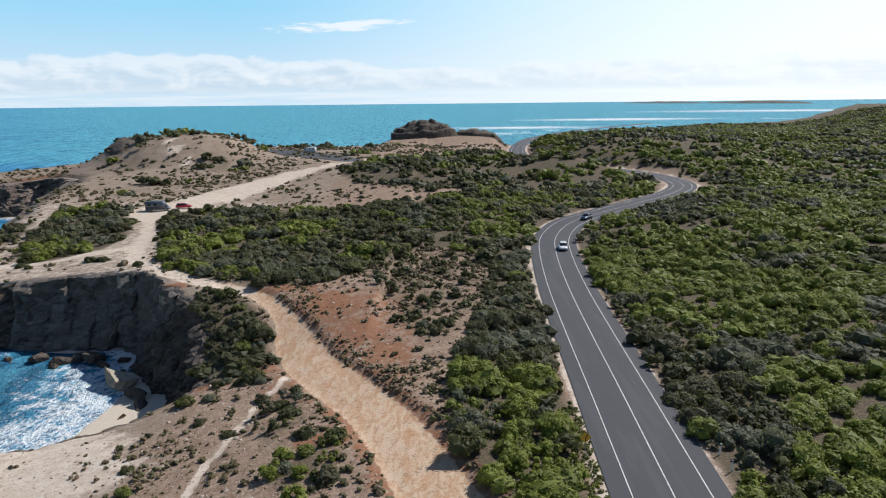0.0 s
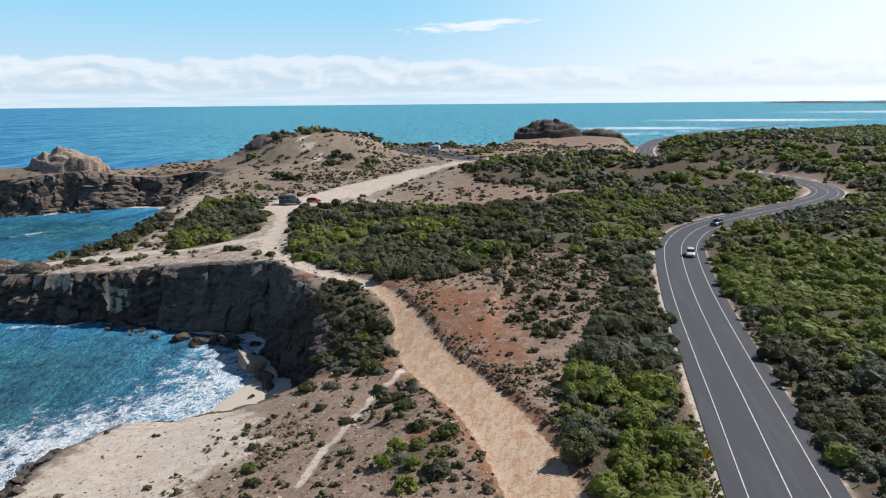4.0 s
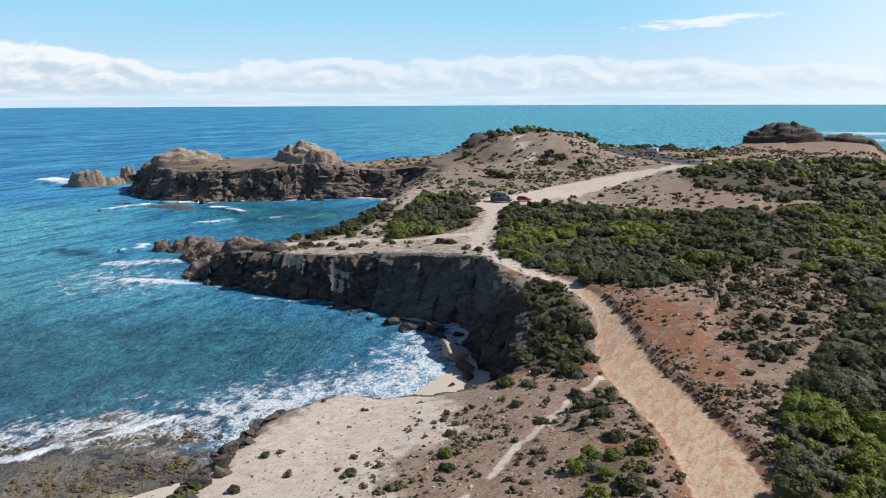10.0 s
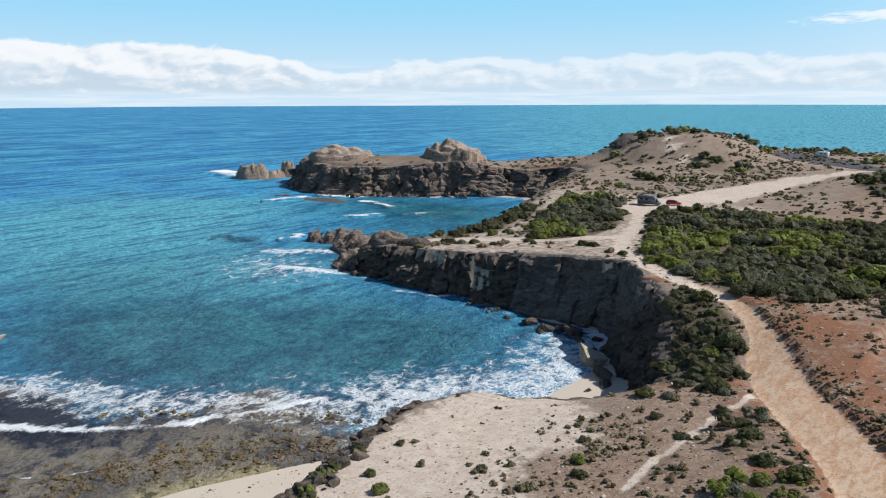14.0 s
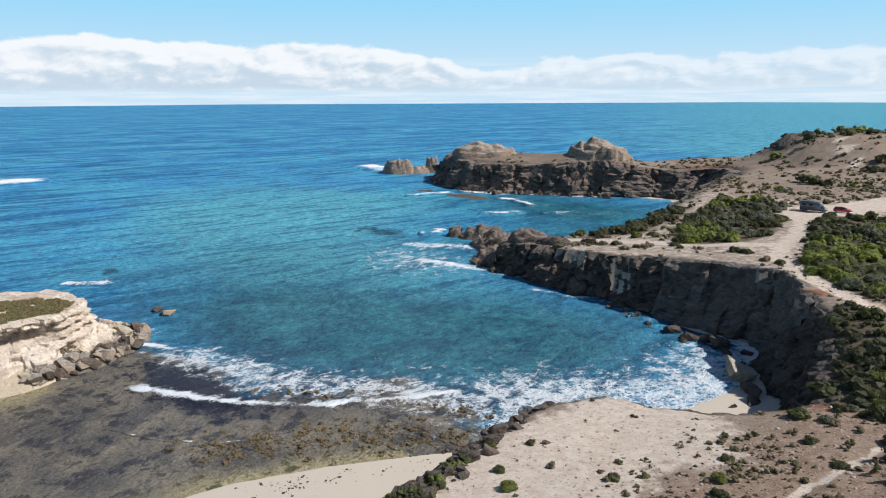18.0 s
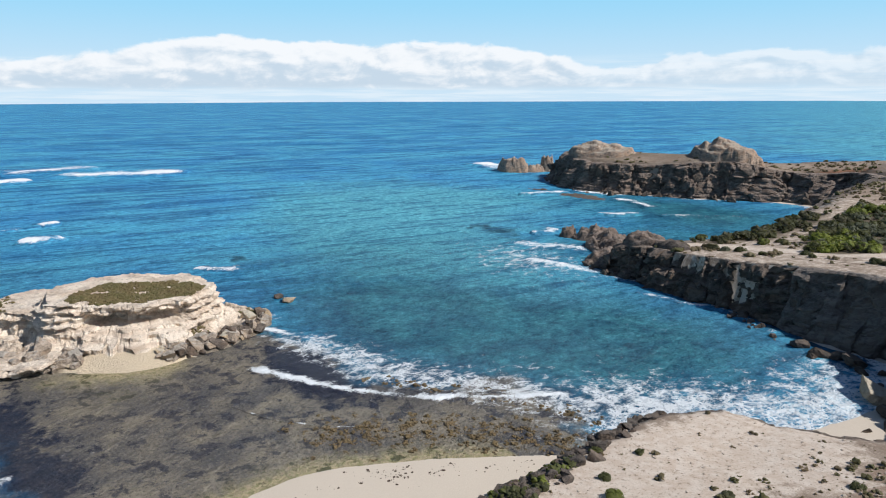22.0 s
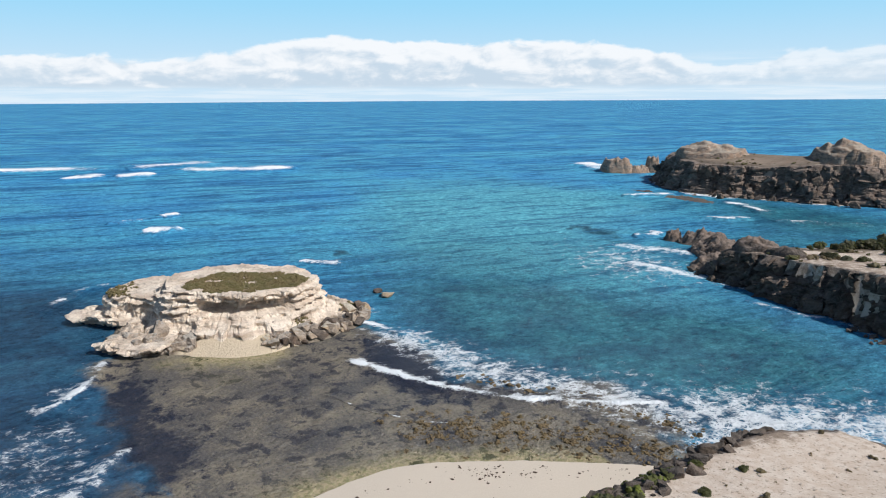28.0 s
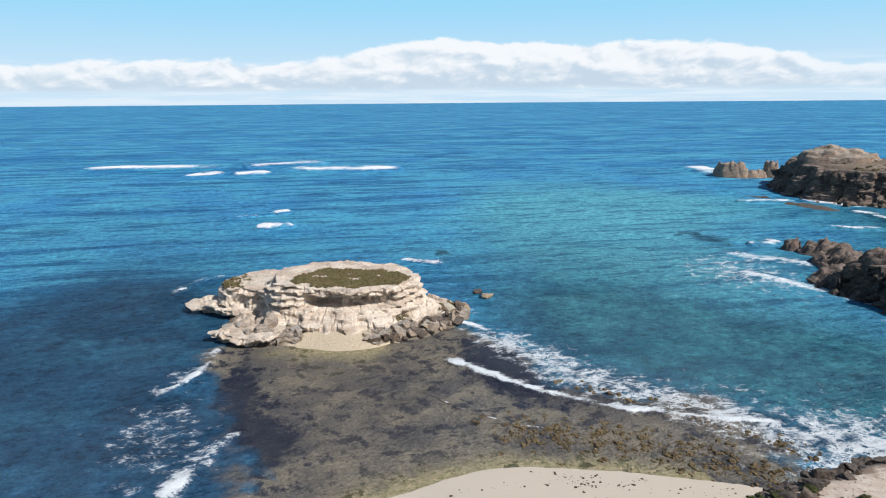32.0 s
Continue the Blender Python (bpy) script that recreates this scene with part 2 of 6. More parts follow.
def ragged(pts, x_lo, x_hi, y_lo, y_hi, step, amount):
    """Break the smooth line up where it lies within the window."""
    out = []
    p = np.asarray(pts)
    for a, b in zip(p[:-1], p[1:]):
        out.append(a)
        if x_lo < a[0] < x_hi and y_lo < a[1] < y_hi:
            n = int(np.hypot(*(b - a)) / step)
            for i in range(1, n + 1):
                q = a + (b - a) * i / (n + 1)
                out.append(q + SHAKE.normal(0, amount, 2))
    out.append(p[-1])
    return np.array(out)


EDGE = ragged(EDGE, -130, -30, 24, 128, 1.6, 0.5)
EDGE = ragged(EDGE, -310, -150, 215, 290, 4.0, 1.3)

ROAD = chaikin([(12, -200), (17, -60), (17.2, 20), (18.7, 58), (19.3, 72), (19.9, 90), (21.0, 116), (23, 141), (25.3, 158), (32, 177), (43, 191), (56, 206),
                (73, 225), (85, 244), (89, 263), (86, 286), (72, 314), (52, 345), (42, 374), (43, 412), (47, 448), (57, 500), (68, 545), (120, 660), (240, 820)], 3, False)
TRACK = chaikin([(-37, 114), (-30, 109), (-23.5, 101), (-19, 88), (-13.5, 79.5), (-8.8, 71.5), (-5, 64), (1, 48), (6, 25)], 2, False)
TOP_PATH = chaikin([(-33, 111), (-37, 112), (-43, 116), (-48, 120), (-54, 124.5), (-60, 133), (-65, 143), (-71, 165), (-79, 188), (-86, 204)], 2, False)
DIRT_ROAD = chaikin([(-80, 190), (-77, 206), (-69, 236), (-58, 268), (-44, 295), (-31, 312), (-8, 340), (20, 366), (38, 378)], 2, False)
CAR_PARK = chaikin([(-128, 398), (-104, 386), (-76, 374), (-52, 342), (-34, 309), (-41, 301), (-57, 320), (-82, 340), (-106, 358), (-124, 380)], 2)
FOOT_PATH = chaikin([(-20.2, 82.5), (-20.4, 80), (-21.7, 75), (-22.5, 69), (-23, 64), (-23.4, 60), (-23.6, 52), (-25, 36)], 2, False)
SPUR_PATH = chaikin([(-70, 147), (-78, 142.5), (-90, 140), (-100, 139), (-113, 139), (-118, 132)], 2, False)
HILL_TRACK = np.array([(185, 372), (215, 380), (262, 385), (330, 410)], float)
HILL_PATH = chaikin([(-128, 322), (-122, 308), (-112, 292), (-96, 282)], 2, False)


def track_dist(x, y):
    """Distance from the graded track, which narrows to a path at its far end."""
    return line_dist(TRACK, x, y) + 2.0 * smooth(y, 90, 106)


def bell(x, y, cx, cy, sx, sy, h):
    return h * np.exp(-((x - cx) / sx) ** 2 - ((y - cy) / sy) ** 2)


def mesa(x, y, cx, cy, sx, sy, h):
    """A hill with a flat crown."""
    r = ((x - cx) / sx) ** 2 + ((y - cy) / sy) ** 2
    return h * np.exp(-r ** 2.6) * 0.72 + 0.28 * h * np.exp(-0.55 * r)


def upland(x, y):
    """Height of the land above the cliffs."""
    near = 5.0 + 7.0 * smooth(x, -60, 6)
    spur = 13.9 + np.minimum(x + 55, 0) * 0.098
    spur = spur + (13.0 - spur) * smooth(y, 150, 205)
    z = near + (np.where(x < -10, spur, 12.4) - near) * smooth(y, 86, 114)
    z = z + 4.0 * smooth(y, 215, 340) * (1 - smooth(x, 10, 60)) * smooth(x, -175, -120)
    z = z + mesa(x, y, -122, 322, 35, 33, 11.8)
    z = z + bell(x, y, -205, 264, 20, 13, 3.0) + bell(x, y, -268, 243, 16, 12, 1.5) + bell(x, y, -232, 257, 50, 13, 3.5) - bell(x, y, -185, 270, 25, 30, 2.0)
    z = z + bell(x, y, -12, 452, 30, 20, 3.0) + bell(x, y, 25, 452, 30, 18, 2.5)
    z = z + bell(x, y, -18, 268, 30, 38, 4.5)
    z = z + 2.5 * smooth(x, 30, 80) * (1 - smooth(y, 180, 260))
    z = z + bell(x, y, 108, 400, 58, 85, 11.5) + bell(x, y, 190, 330, 60, 60, 3.5) + bell(x, y, 270, 480, 80, 60, 4.0) + 1.2 * fbm(x, y, 70.0, 2, 15) * smooth(x, 60, 120)
    z = z + 15.0 * smooth(np.hypot(x - 40, (y - 230) * 0.8), 230, 700) * smooth(x - 0.45 * y, 25, 170)
    # the bluff that the excavated track cuts into
    z = z + 0.25 * fbm(x, y, 9.0, 4, 3) + 0.7 * fbm(x, y, 40.0, 3, 9)
    z = z - 6.5 * smooth(y, 560, 760) * (1 - smooth(x - 0.45 * y, 25, 170))
    # scrubby rise inside the far bend, and the levelled car park
    z = z + bell(x, y, 50, 283, 20, 22, 6.0) + bell(x, y, 22, 305, 22, 22, 3.5)
    z = z + (17.0 - z) * smooth(inside_by(CAR_PARK, x, y), -9, 1)
    d = line_dist(ROAD, x, y)
    return 12.0 + (z - 12.0) * smooth(d, 5.5, 17.0)


def land_height(x, y):
    e = inside_by(EDGE, x, y)
    s = inside_by(SHORE, x, y)
    z = upland(x, y)
    # graded tracks lie a little lower, with a low bank beside the red one
    tr = track_dist(x, y)
    z = z - 0.55 * (1 - smooth(tr, 3.3, 4.3)) - 0.12 * (1 - smooth(line_dist(TOP_PATH, x, y), 1.4, 2.4))
    z = z - 0.15 * (1 - smooth(line_dist(FOOT_PATH, x, y), 0.5, 1.0))
    shore = np.where(s > 0, 0.07 * s + 0.05 * fbm(x, y, 6.0, 3, 5), np.maximum(0.18 * s, -4.0))
    shore = np.minimum(shore, 2.0)
    # the lip of the land rounds off before the cliff takes over
    z = z - 0.25 * (1 - smooth(e, 0.5, 3.0))
    lip = 0.9 + 0.7 * fbm(x, y, 3.0, 2, 17)
    return np.where(e > lip, z, shore), e, s


# ---- materials ----
def make_ground():
    m, k = material("earth")
    pos = k.position()
    red, pale, scrub = k.masks("cover")
    sand, bare, heath = k.masks("cover2")
    n1, n2, n3 = k.noise(pos, 0.09, 5, 0.6), k.noise(pos, 0.7, 5, 0.65), k.noise(pos, 4.5, 4, 0.7)
    grain = k.noise(pos, 16.0, 3, 0.7)
    c = k.mix(k.step(n1, 0.35, 0.65), (0.262, 0.20, 0.152), (0.315, 0.252, 0.198))
    c = k.mix(k.math("MULTIPLY", k.step(n2, 0.5, 0.68), 0.7), c, (0.29, 0.195, 0.13))
    c = k.mix(k.math("MULTIPLY", k.step(n3, 0.55, 0.72), 0.5), c, (0.5, 0.43, 0.36))
    n4, speck = k.noise(pos, 0.26, 7, 0.78, 0.5), k.noise(pos, 2.3, 4, 0.65)
    c = k.mix(k.math("MULTIPLY", k.step(n4, 0.5, 0.6), 0.65), c, (0.20, 0.155, 0.115))
    c = k.mix(k.math("MULTIPLY", k.step(n4, 0.46, 0.36), 0.5), c, (0.38, 0.32, 0.265))
    hc = k.mix(k.step(n2, 0.38, 0.62), (0.31, 0.218, 0.16), (0.205, 0.132, 0.092))
    hc = k.mix(k.math("MULTIPLY", k.step(n3, 0.5, 0.64), 0.55), hc, (0.52, 0.43, 0.35))
    c = k.mix(k.step(k.math("ADD", heath, k.math("MULTIPLY", k.math("SUBTRACT", n2, 0.5), 1.5)), 0.2, 0.8), c, hc)
    rc = k.mix(n2, (0.30, 0.14, 0.075), (0.22, 0.092, 0.048))
    c = k.mix(k.step(k.math("ADD", red, k.math("ADD", k.math("MULTIPLY", k.math("SUBTRACT", n2, 0.5), 1.7), k.math("MULTIPLY", k.math("SUBTRACT", n3, 0.5), 1.2))), 0.4, 0.85), c, rc)
    # scraped limestone on the track: pale slabs with ochre between
    turn = k.n("ShaderNodeMapping")
    k.link(pos, turn.inputs["Vector"])
    turn.inputs["Rotation"].default_value, turn.inputs["Scale"].default_value = (0, 0, radians(-28)), (0.9, 0.3, 1.0)
    slab = k.noise(turn.outputs["Vector"], 1.1, 9, 0.8, 0.8)
    pc = k.mix(k.step(slab, 0.4, 0.58), (0.47, 0.265, 0.145), (0.585, 0.44, 0.315))
    pc = k.mix(k.math("MULTIPLY", k.step(n3, 0.52, 0.66), 0.5), pc, (0.64, 0.55, 0.46))
    c = k.mix(k.step(k.math("ADD", pale, k.math("MULTIPLY", k.math("SUBTRACT", n2, 0.5), 0.55)), 0.38, 0.62), c, pc)
    bc = k.mix(k.step(n2, 0.4, 0.62), (0.58, 0.475, 0.385), (0.67, 0.585, 0.50))
    bc = k.mix(k.math("MULTIPLY", k.step(n3, 0.52, 0.66), 0.5), bc, (0.36, 0.28, 0.205))
    c = k.mix(k.step(k.math("ADD", bare, k.math("ADD", k.math("MULTIPLY", k.math("SUBTRACT", n2, 0.5), 1.6), k.math("MULTIPLY", k.math("SUBTRACT", n3, 0.5), 0.8))), 0.3, 0.8), c, bc)
    c = k.mix(k.math("MULTIPLY", k.step(speck, 0.57, 0.64), 0.6), c, (0.20, 0.15, 0.105))
    c = k.mix(k.math("MULTIPLY", k.step(speck, 0.42, 0.34), 0.4), c, (0.58, 0.50, 0.41))
    # soil is made darker across the scrub mask
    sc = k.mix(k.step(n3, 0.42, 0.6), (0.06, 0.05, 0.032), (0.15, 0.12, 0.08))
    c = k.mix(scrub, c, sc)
    sa = k.mix(n3, (0.59, 0.51, 0.415), (0.65, 0.575, 0.48))
    c = k.mix(sand, c, sa)
    c = k.mix(k.math("MULTIPLY", grain, 0.25), c, (0.16, 0.12, 0.09))
    h = k.math("ADD", k.math("MULTIPLY", n3, 0.7), k.math("MULTIPLY", grain, 0.3))
    k.surface(c, 0.95, k.bump(h, 0.6, 0.12), Specular_IOR_Level=0.2)
    return m


def make_rock(name, light, dark, stain, scale=1.0):
    m, k = material(name)
    pos = k.position()
    strata = k.noise(k.scaled(pos, (0.35, 0.35, 0.7)), 1.1 * scale, 6, 0.7, 0.6)
    n1, n2, n3 = k.noise(pos, 0.25 * scale, 5, 0.6), k.noise(pos, 1.4 * scale, 6, 0.7), k.noise(pos, 7.0 * scale, 4, 0.7)
    c = k.mix(k.step(strata, 0.38, 0.62), dark, light)
    c = k.mix(k.math("MULTIPLY", k.step(n1, 0.45, 0.6), 0.7), c, stain)
    c = k.mix(k.math("MULTIPLY", k.step(n2, 0.52, 0.68), 0.55), c, tuple(v * 0.45 for v in dark))
    c = k.mix(k.math("MULTIPLY", k.step(n3, 0.5, 0.7), 0.35), c, tuple(min(1, v * 1.25) for v in light))
    # faces that point up are painted paler: a highlight put into the rock colour
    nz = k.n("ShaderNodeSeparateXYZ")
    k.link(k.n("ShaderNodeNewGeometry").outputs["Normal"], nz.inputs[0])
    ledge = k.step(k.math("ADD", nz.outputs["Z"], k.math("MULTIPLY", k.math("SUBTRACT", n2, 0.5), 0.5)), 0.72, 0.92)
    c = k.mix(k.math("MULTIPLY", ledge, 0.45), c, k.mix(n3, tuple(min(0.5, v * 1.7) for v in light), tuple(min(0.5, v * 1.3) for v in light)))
    pit = k.voro(pos, 1.1 * scale)
    h = k.math("ADD", k.math("MULTIPLY", n2, 0.9), k.math("ADD", k.math("MULTIPLY", n3, 0.35), k.math("MULTIPLY", pit, 0.5)))
    k.surface(c, 0.92, k.bump(h, 0.9, 0.45), Specular_IOR_Level=0.25)
    return m


def make_plain(name, color, rough=0.6, metal=0.0, speckle=0.12, scale=30.0, coat=0.0, bump=0.0):
    m, k = material(name)
    tc = k.n("ShaderNodeTexCoord").outputs["Object"]
    n = k.noise(tc, scale, 4, 0.65)
    c = k.mix(k.math("MULTIPLY", k.step(n, 0.4, 0.7), speckle * 3), color, tuple(v * 0.6 for v in color))
    k.surface(c, rough, k.bump(n, bump, 0.02) if bump else None, Metallic=metal, Coat_Weight=coat)
    return m


def make_leaves(name, tones, per=0.24):
    """Foliage: a mixture of the plants' own greens, varied from clump to clump and leaf to leaf."""
    m, k = material(name)
    pos = k.position()
    t = k.n("ShaderNodeAttribute", attr="tone").outputs["Fac"]
    isl = k.n("ShaderNodeNewGeometry").outputs["Random Per Island"]
    ramp = k.n("ShaderNodeValToRGB")
    k.link(t, ramp.inputs[0])
    els = ramp.color_ramp.elements
    els[0].position, els[0].color = 0.0, (*tones[0], 1)
    els[1].position, els[1].color = 1.0, (*tones[-1], 1)
    for i, c in enumerate(tones[1:-1]):
        e = els.new((i + 1) / (len(tones) - 1))
        e.color = (*c, 1)
    fine = k.noise(pos, 9.0, 3, 0.7)
    c = k.mix(k.math("MULTIPLY", isl, per), ramp.outputs[0], (0.045, 0.042, 0.02))
    c = k.mix(k.math("MULTIPLY", k.step(fine, 0.5, 0.68), 0.3), c, k.mix(0.5, c, (0.3, 0.3, 0.12)))
    c = k.mix(k.math("MULTIPLY", k.step(fine, 0.5, 0.32), 0.4), c, (0.02, 0.022, 0.012))
    p = k.surface(c, 0.6, None, Specular_IOR_Level=0.25)
    tr = k.n("ShaderNodeBsdfTranslucent")
    k.link(k.mix(0.4, c, (0.29, 0.31, 0.05)), tr.inputs["Color"])
    mx = k.n("ShaderNodeMixShader")
    mx.inputs[0].default_value = 0.4
    k.link(p.outputs[0], mx.inputs[1])
    k.link(tr.outputs[0], mx.inputs[2])
    k.link(mx.outputs[0], k.t.nodes["Material Output"].inputs["Surface"])
    return m


def make_asphalt():
    m, k = material("asphalt")
    pos = k.position()
    g, n, b = k.noise(pos, 22.0, 3, 0.7), k.noise(pos, 0.9, 4, 0.6), k.noise(k.scaled(pos, (1.0, 0.06, 1.0)), 0.8, 3, 0.6)
    c = k.mix(n, (0.054, 0.056, 0.066), (0.071, 0.073, 0.084))
    c = k.mix(k.math("MULTIPLY", k.step(b, 0.5, 0.65), 0.4), c, (0.097, 0.099, 0.108))
    c = k.mix(k.math("MULTIPLY", g, 0.35), c, (0.05, 0.05, 0.052))
    k.surface(c, 0.82, k.bump(g, 0.4, 0.02), Specular_IOR_Level=0.35)
    return m


def make_sea():
    m, k = material("sea_water")
    pos = k.position()
    foam, shoal_pale, reef = k.masks("sea")
    wash, weed, far = k.masks("sea2")
    broad = k.noise(pos, 0.018, 4, 0.6)
    patch = k.noise(pos, 0.11, 5, 0.62, 0.4)
    streak = k.noise(k.scaled(pos, (0.02, 0.004, 1.0)), 1.0, 5, 0.6)
    c = k.mix(k.step(broad, 0.36, 0.62), (0.05, 0.275, 0.53), (0.08, 0.385, 0.58))
    # shaded sides of the swell, painted as dark bands
    swl = k.noise(k.scaled(pos, (0.10, 0.012, 1.0)), 1.0, 5, 0.6, 0.3)
    c = k.mix(k.math("MULTIPLY", k.step(swl, 0.5, 0.61), 0.7), c, (0.014, 0.105, 0.27))
    c = k.mix(k.math("MULTIPLY", k.step(streak, 0.47, 0.6), k.math("MULTIPLY", far, 0.55)), c, (0.016, 0.16, 0.38))
    c = k.mix(k.math("MULTIPLY", k.step(k.math("ADD", shoal_pale, k.math("MULTIPLY", k.math("SUBTRACT", patch, 0.5), 0.7)), 0.25, 0.95), 0.85), c, (0.11, 0.41, 0.50))
    wd = k.step(k.math("ADD", weed, k.math("MULTIPLY", k.math("SUBTRACT", patch, 0.5), 1.3)), 0.45, 0.75)
    c = k.mix(k.math("MULTIPLY", wd, 0.9), c, (0.012, 0.045, 0.085))
    lane = k.noise(k.scaled(pos, (0.26, 0.04, 1.0)), 1.0, 6, 0.66, 0.4)
    fine = k.noise(k.scaled(pos, (1.0, 0.65, 1.0)), 1.1, 5, 0.7)
    c = k.mix(k.math("MULTIPLY", k.step(lane, 0.51, 0.59), 0.6), c, (0.016, 0.10, 0.22))
    deep = k.n("ShaderNodeAttribute", attr="cove").outputs["Fac"]
    c = k.mix(k.math("MULTIPLY", deep, 0.92), c, k.mix(k.step(patch, 0.35, 0.65), (0.014, 0.085, 0.13), (0.032, 0.17, 0.215)))
    navy = k.n("ShaderNodeAttribute", attr="navy").outputs["Fac"]
    c = k.mix(k.math("MULTIPLY", navy, k.math("ADD", 0.6, k.math("MULTIPLY", patch, 0.55))), c, k.mix(fine, (0.010, 0.034, 0.07), (0.019, 0.068, 0.135)))
    # wavelets: dark faces and bright crests are painted into the water colour
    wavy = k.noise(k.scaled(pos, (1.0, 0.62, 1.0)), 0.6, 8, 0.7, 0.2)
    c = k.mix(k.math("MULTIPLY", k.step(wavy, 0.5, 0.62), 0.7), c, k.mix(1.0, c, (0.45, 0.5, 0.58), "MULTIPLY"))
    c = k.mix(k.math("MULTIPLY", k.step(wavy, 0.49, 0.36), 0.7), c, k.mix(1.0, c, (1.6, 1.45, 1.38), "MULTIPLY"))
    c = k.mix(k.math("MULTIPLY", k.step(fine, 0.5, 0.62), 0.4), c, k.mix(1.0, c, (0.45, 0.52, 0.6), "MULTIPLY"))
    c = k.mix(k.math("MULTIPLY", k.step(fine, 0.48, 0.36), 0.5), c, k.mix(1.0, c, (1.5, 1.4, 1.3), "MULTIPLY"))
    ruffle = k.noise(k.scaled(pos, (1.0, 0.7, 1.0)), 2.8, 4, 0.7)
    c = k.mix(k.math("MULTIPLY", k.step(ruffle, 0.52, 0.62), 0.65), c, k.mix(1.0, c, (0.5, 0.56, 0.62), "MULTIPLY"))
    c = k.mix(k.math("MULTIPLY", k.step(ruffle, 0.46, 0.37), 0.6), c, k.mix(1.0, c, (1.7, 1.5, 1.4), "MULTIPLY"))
    # the reef flat: sand and weed seen through a hand's depth of water
    r1, r2, r3 = k.noise(pos, 0.10, 6, 0.66, 0.5), k.noise(pos, 1.3, 5, 0.7), k.noise(pos, 0.30, 8, 0.74, 0.3)
    r4, r5 = k.noise(pos, 0.045, 4, 0.6, 0.6), k.noise(pos, 2.6, 5, 0.75)
    rc = k.mix(k.step(r1, 0.4, 0.6), (0.215, 0.188, 0.145), (0.115, 0.108, 0.10))
    rc = k.mix(k.math("MULTIPLY", k.step(r4, 0.5, 0.6), 0.6), rc, (0.052, 0.055, 0.068))
    rc = k.mix(k.math("MULTIPLY", k.step(r2, 0.56, 0.7), 0.45), rc, (0.11, 0.115, 0.045))
    rc = k.mix(k.math("MULTIPLY", k.step(r5, 0.53, 0.62), 0.5), rc, (0.035, 0.035, 0.038))
    rc = k.mix(k.math("MULTIPLY", k.step(r5, 0.47, 0.38), 0.35), rc, (0.29, 0.25, 0.18))
    rc = k.mix(k.math("MULTIPLY", k.step(r3, 0.51, 0.58), 0.75), rc, (0.022, 0.026, 0.042))
    rc = k.mix(k.math("MULTIPLY", k.step(k.math("ADD", weed, k.math("MULTIPLY", k.math("SUBTRACT", r3, 0.5), 2.4)), 0.25, 0.7), 0.9), rc, (0.014, 0.020, 0.040))
    shallow = k.n("ShaderNodeAttribute", attr="shallow").outputs["Fac"]
    bed = k.mix(k.step(r2, 0.42, 0.62), (0.40, 0.33, 0.20), (0.25, 0.235, 0.115))
    bed = k.mix(k.math("MULTIPLY", k.step(r3, 0.54, 0.6), 0.85), bed, (0.05, 0.055, 0.022))
    rc = k.mix(k.step(k.math("ADD", shallow, k.math("MULTIPLY", k.math("SUBTRACT", r3, 0.5), 1.2)), 0.3, 0.9), rc, bed)
    c = k.mix(k.step(k.math("ADD", reef, k.math("MULTIPLY", k.math("SUBTRACT", r1, 0.5), 1.5)), 0.3, 0.75), c, rc)
    # foam: marbled threads where it thins, solid where it is thick
    warp = k.n("ShaderNodeTexNoise", i_Scale=0.28, i_Detail=4.0)
    k.link(pos, warp.inputs["Vector"])
    wv = k.n("ShaderNodeVectorMath", op="MULTIPLY_ADD")
    k.link(warp.outputs["Color"], wv.inputs[0])
    wv.inputs[1].default_value = (2.2, 2.2, 0.0)
    k.link(pos, wv.inputs[2])
    amount = k.math("MAXIMUM", foam, wash)
    big = k.noise(k.scaled(wv.outputs[0], (1.0, 0.75, 1.0)), 0.34, 3, 0.55)
    web = k.math("SUBTRACT", 1.0, k.step(k.math("ABSOLUTE", k.math("SUBTRACT", big, 0.5)), 0.0, 0.045))
    for sc, part_ in ((0.42, 1.0), (0.95, 1.0), (2.2, 0.85)):
        cell = k.voro(k.scaled(wv.outputs[0], (1.0, 0.8, 1.0)), sc, "DISTANCE_TO_EDGE")
        rim = k.math("SUBTRACT", 1.0, k.step(k.math("SUBTRACT", cell, k.math("MULTIPLY", amount, 0.093)), 0.0, 0.05))
        web = k.math("MAXIMUM", web, k.math("MULTIPLY", rim, part_))
    blot = k.noise(k.scaled(wv.outputs[0], (1.0, 0.7, 1.0)), 0.42, 9, 0.78)
    lump = k.math("SUBTRACT", blot, 0.5)
    thick = k.step(k.math("ADD", foam, k.math("MULTIPLY", lump, 2.0)), 0.84, 1.0)
    thin = k.math("MULTIPLY", web, k.step(k.math("ADD", amount, k.math("MULTIPLY", lump, 2.8)), 0.46, 0.85))
    f = k.math("MAXIMUM", k.math("MULTIPLY", thick, k.step(foam, 0.08, 0.3)), k.math("MULTIPLY", thin, 0.85))
    c = k.mix(f, c, (0.8, 0.84, 0.86))
    chop = k.noise(k.scaled(pos, (1.0, 0.65, 1.0)), 0.32, 7, 0.66)
    ripple = k.noise(k.scaled(pos, (1.0, 0.6, 1.0)), 2.2, 4, 0.6)
    h = k.math("ADD", k.math("MULTIPLY", chop, 1.0), k.math("MULTIPLY", ripple, 0.25))
    nrm = k.bump(k.math("ADD", h, k.math("MULTIPLY", wavy, 0.6)), 0.9, 1.3)
    p = k.surface(c, 0.6, nrm, Specular_IOR_Level=0.0)
    gl = k.n("ShaderNodeBsdfGlossy", i_Roughness=0.2)
    k.link(nrm, gl.inputs["Normal"])
    mx = k.n("ShaderNodeMixShader")
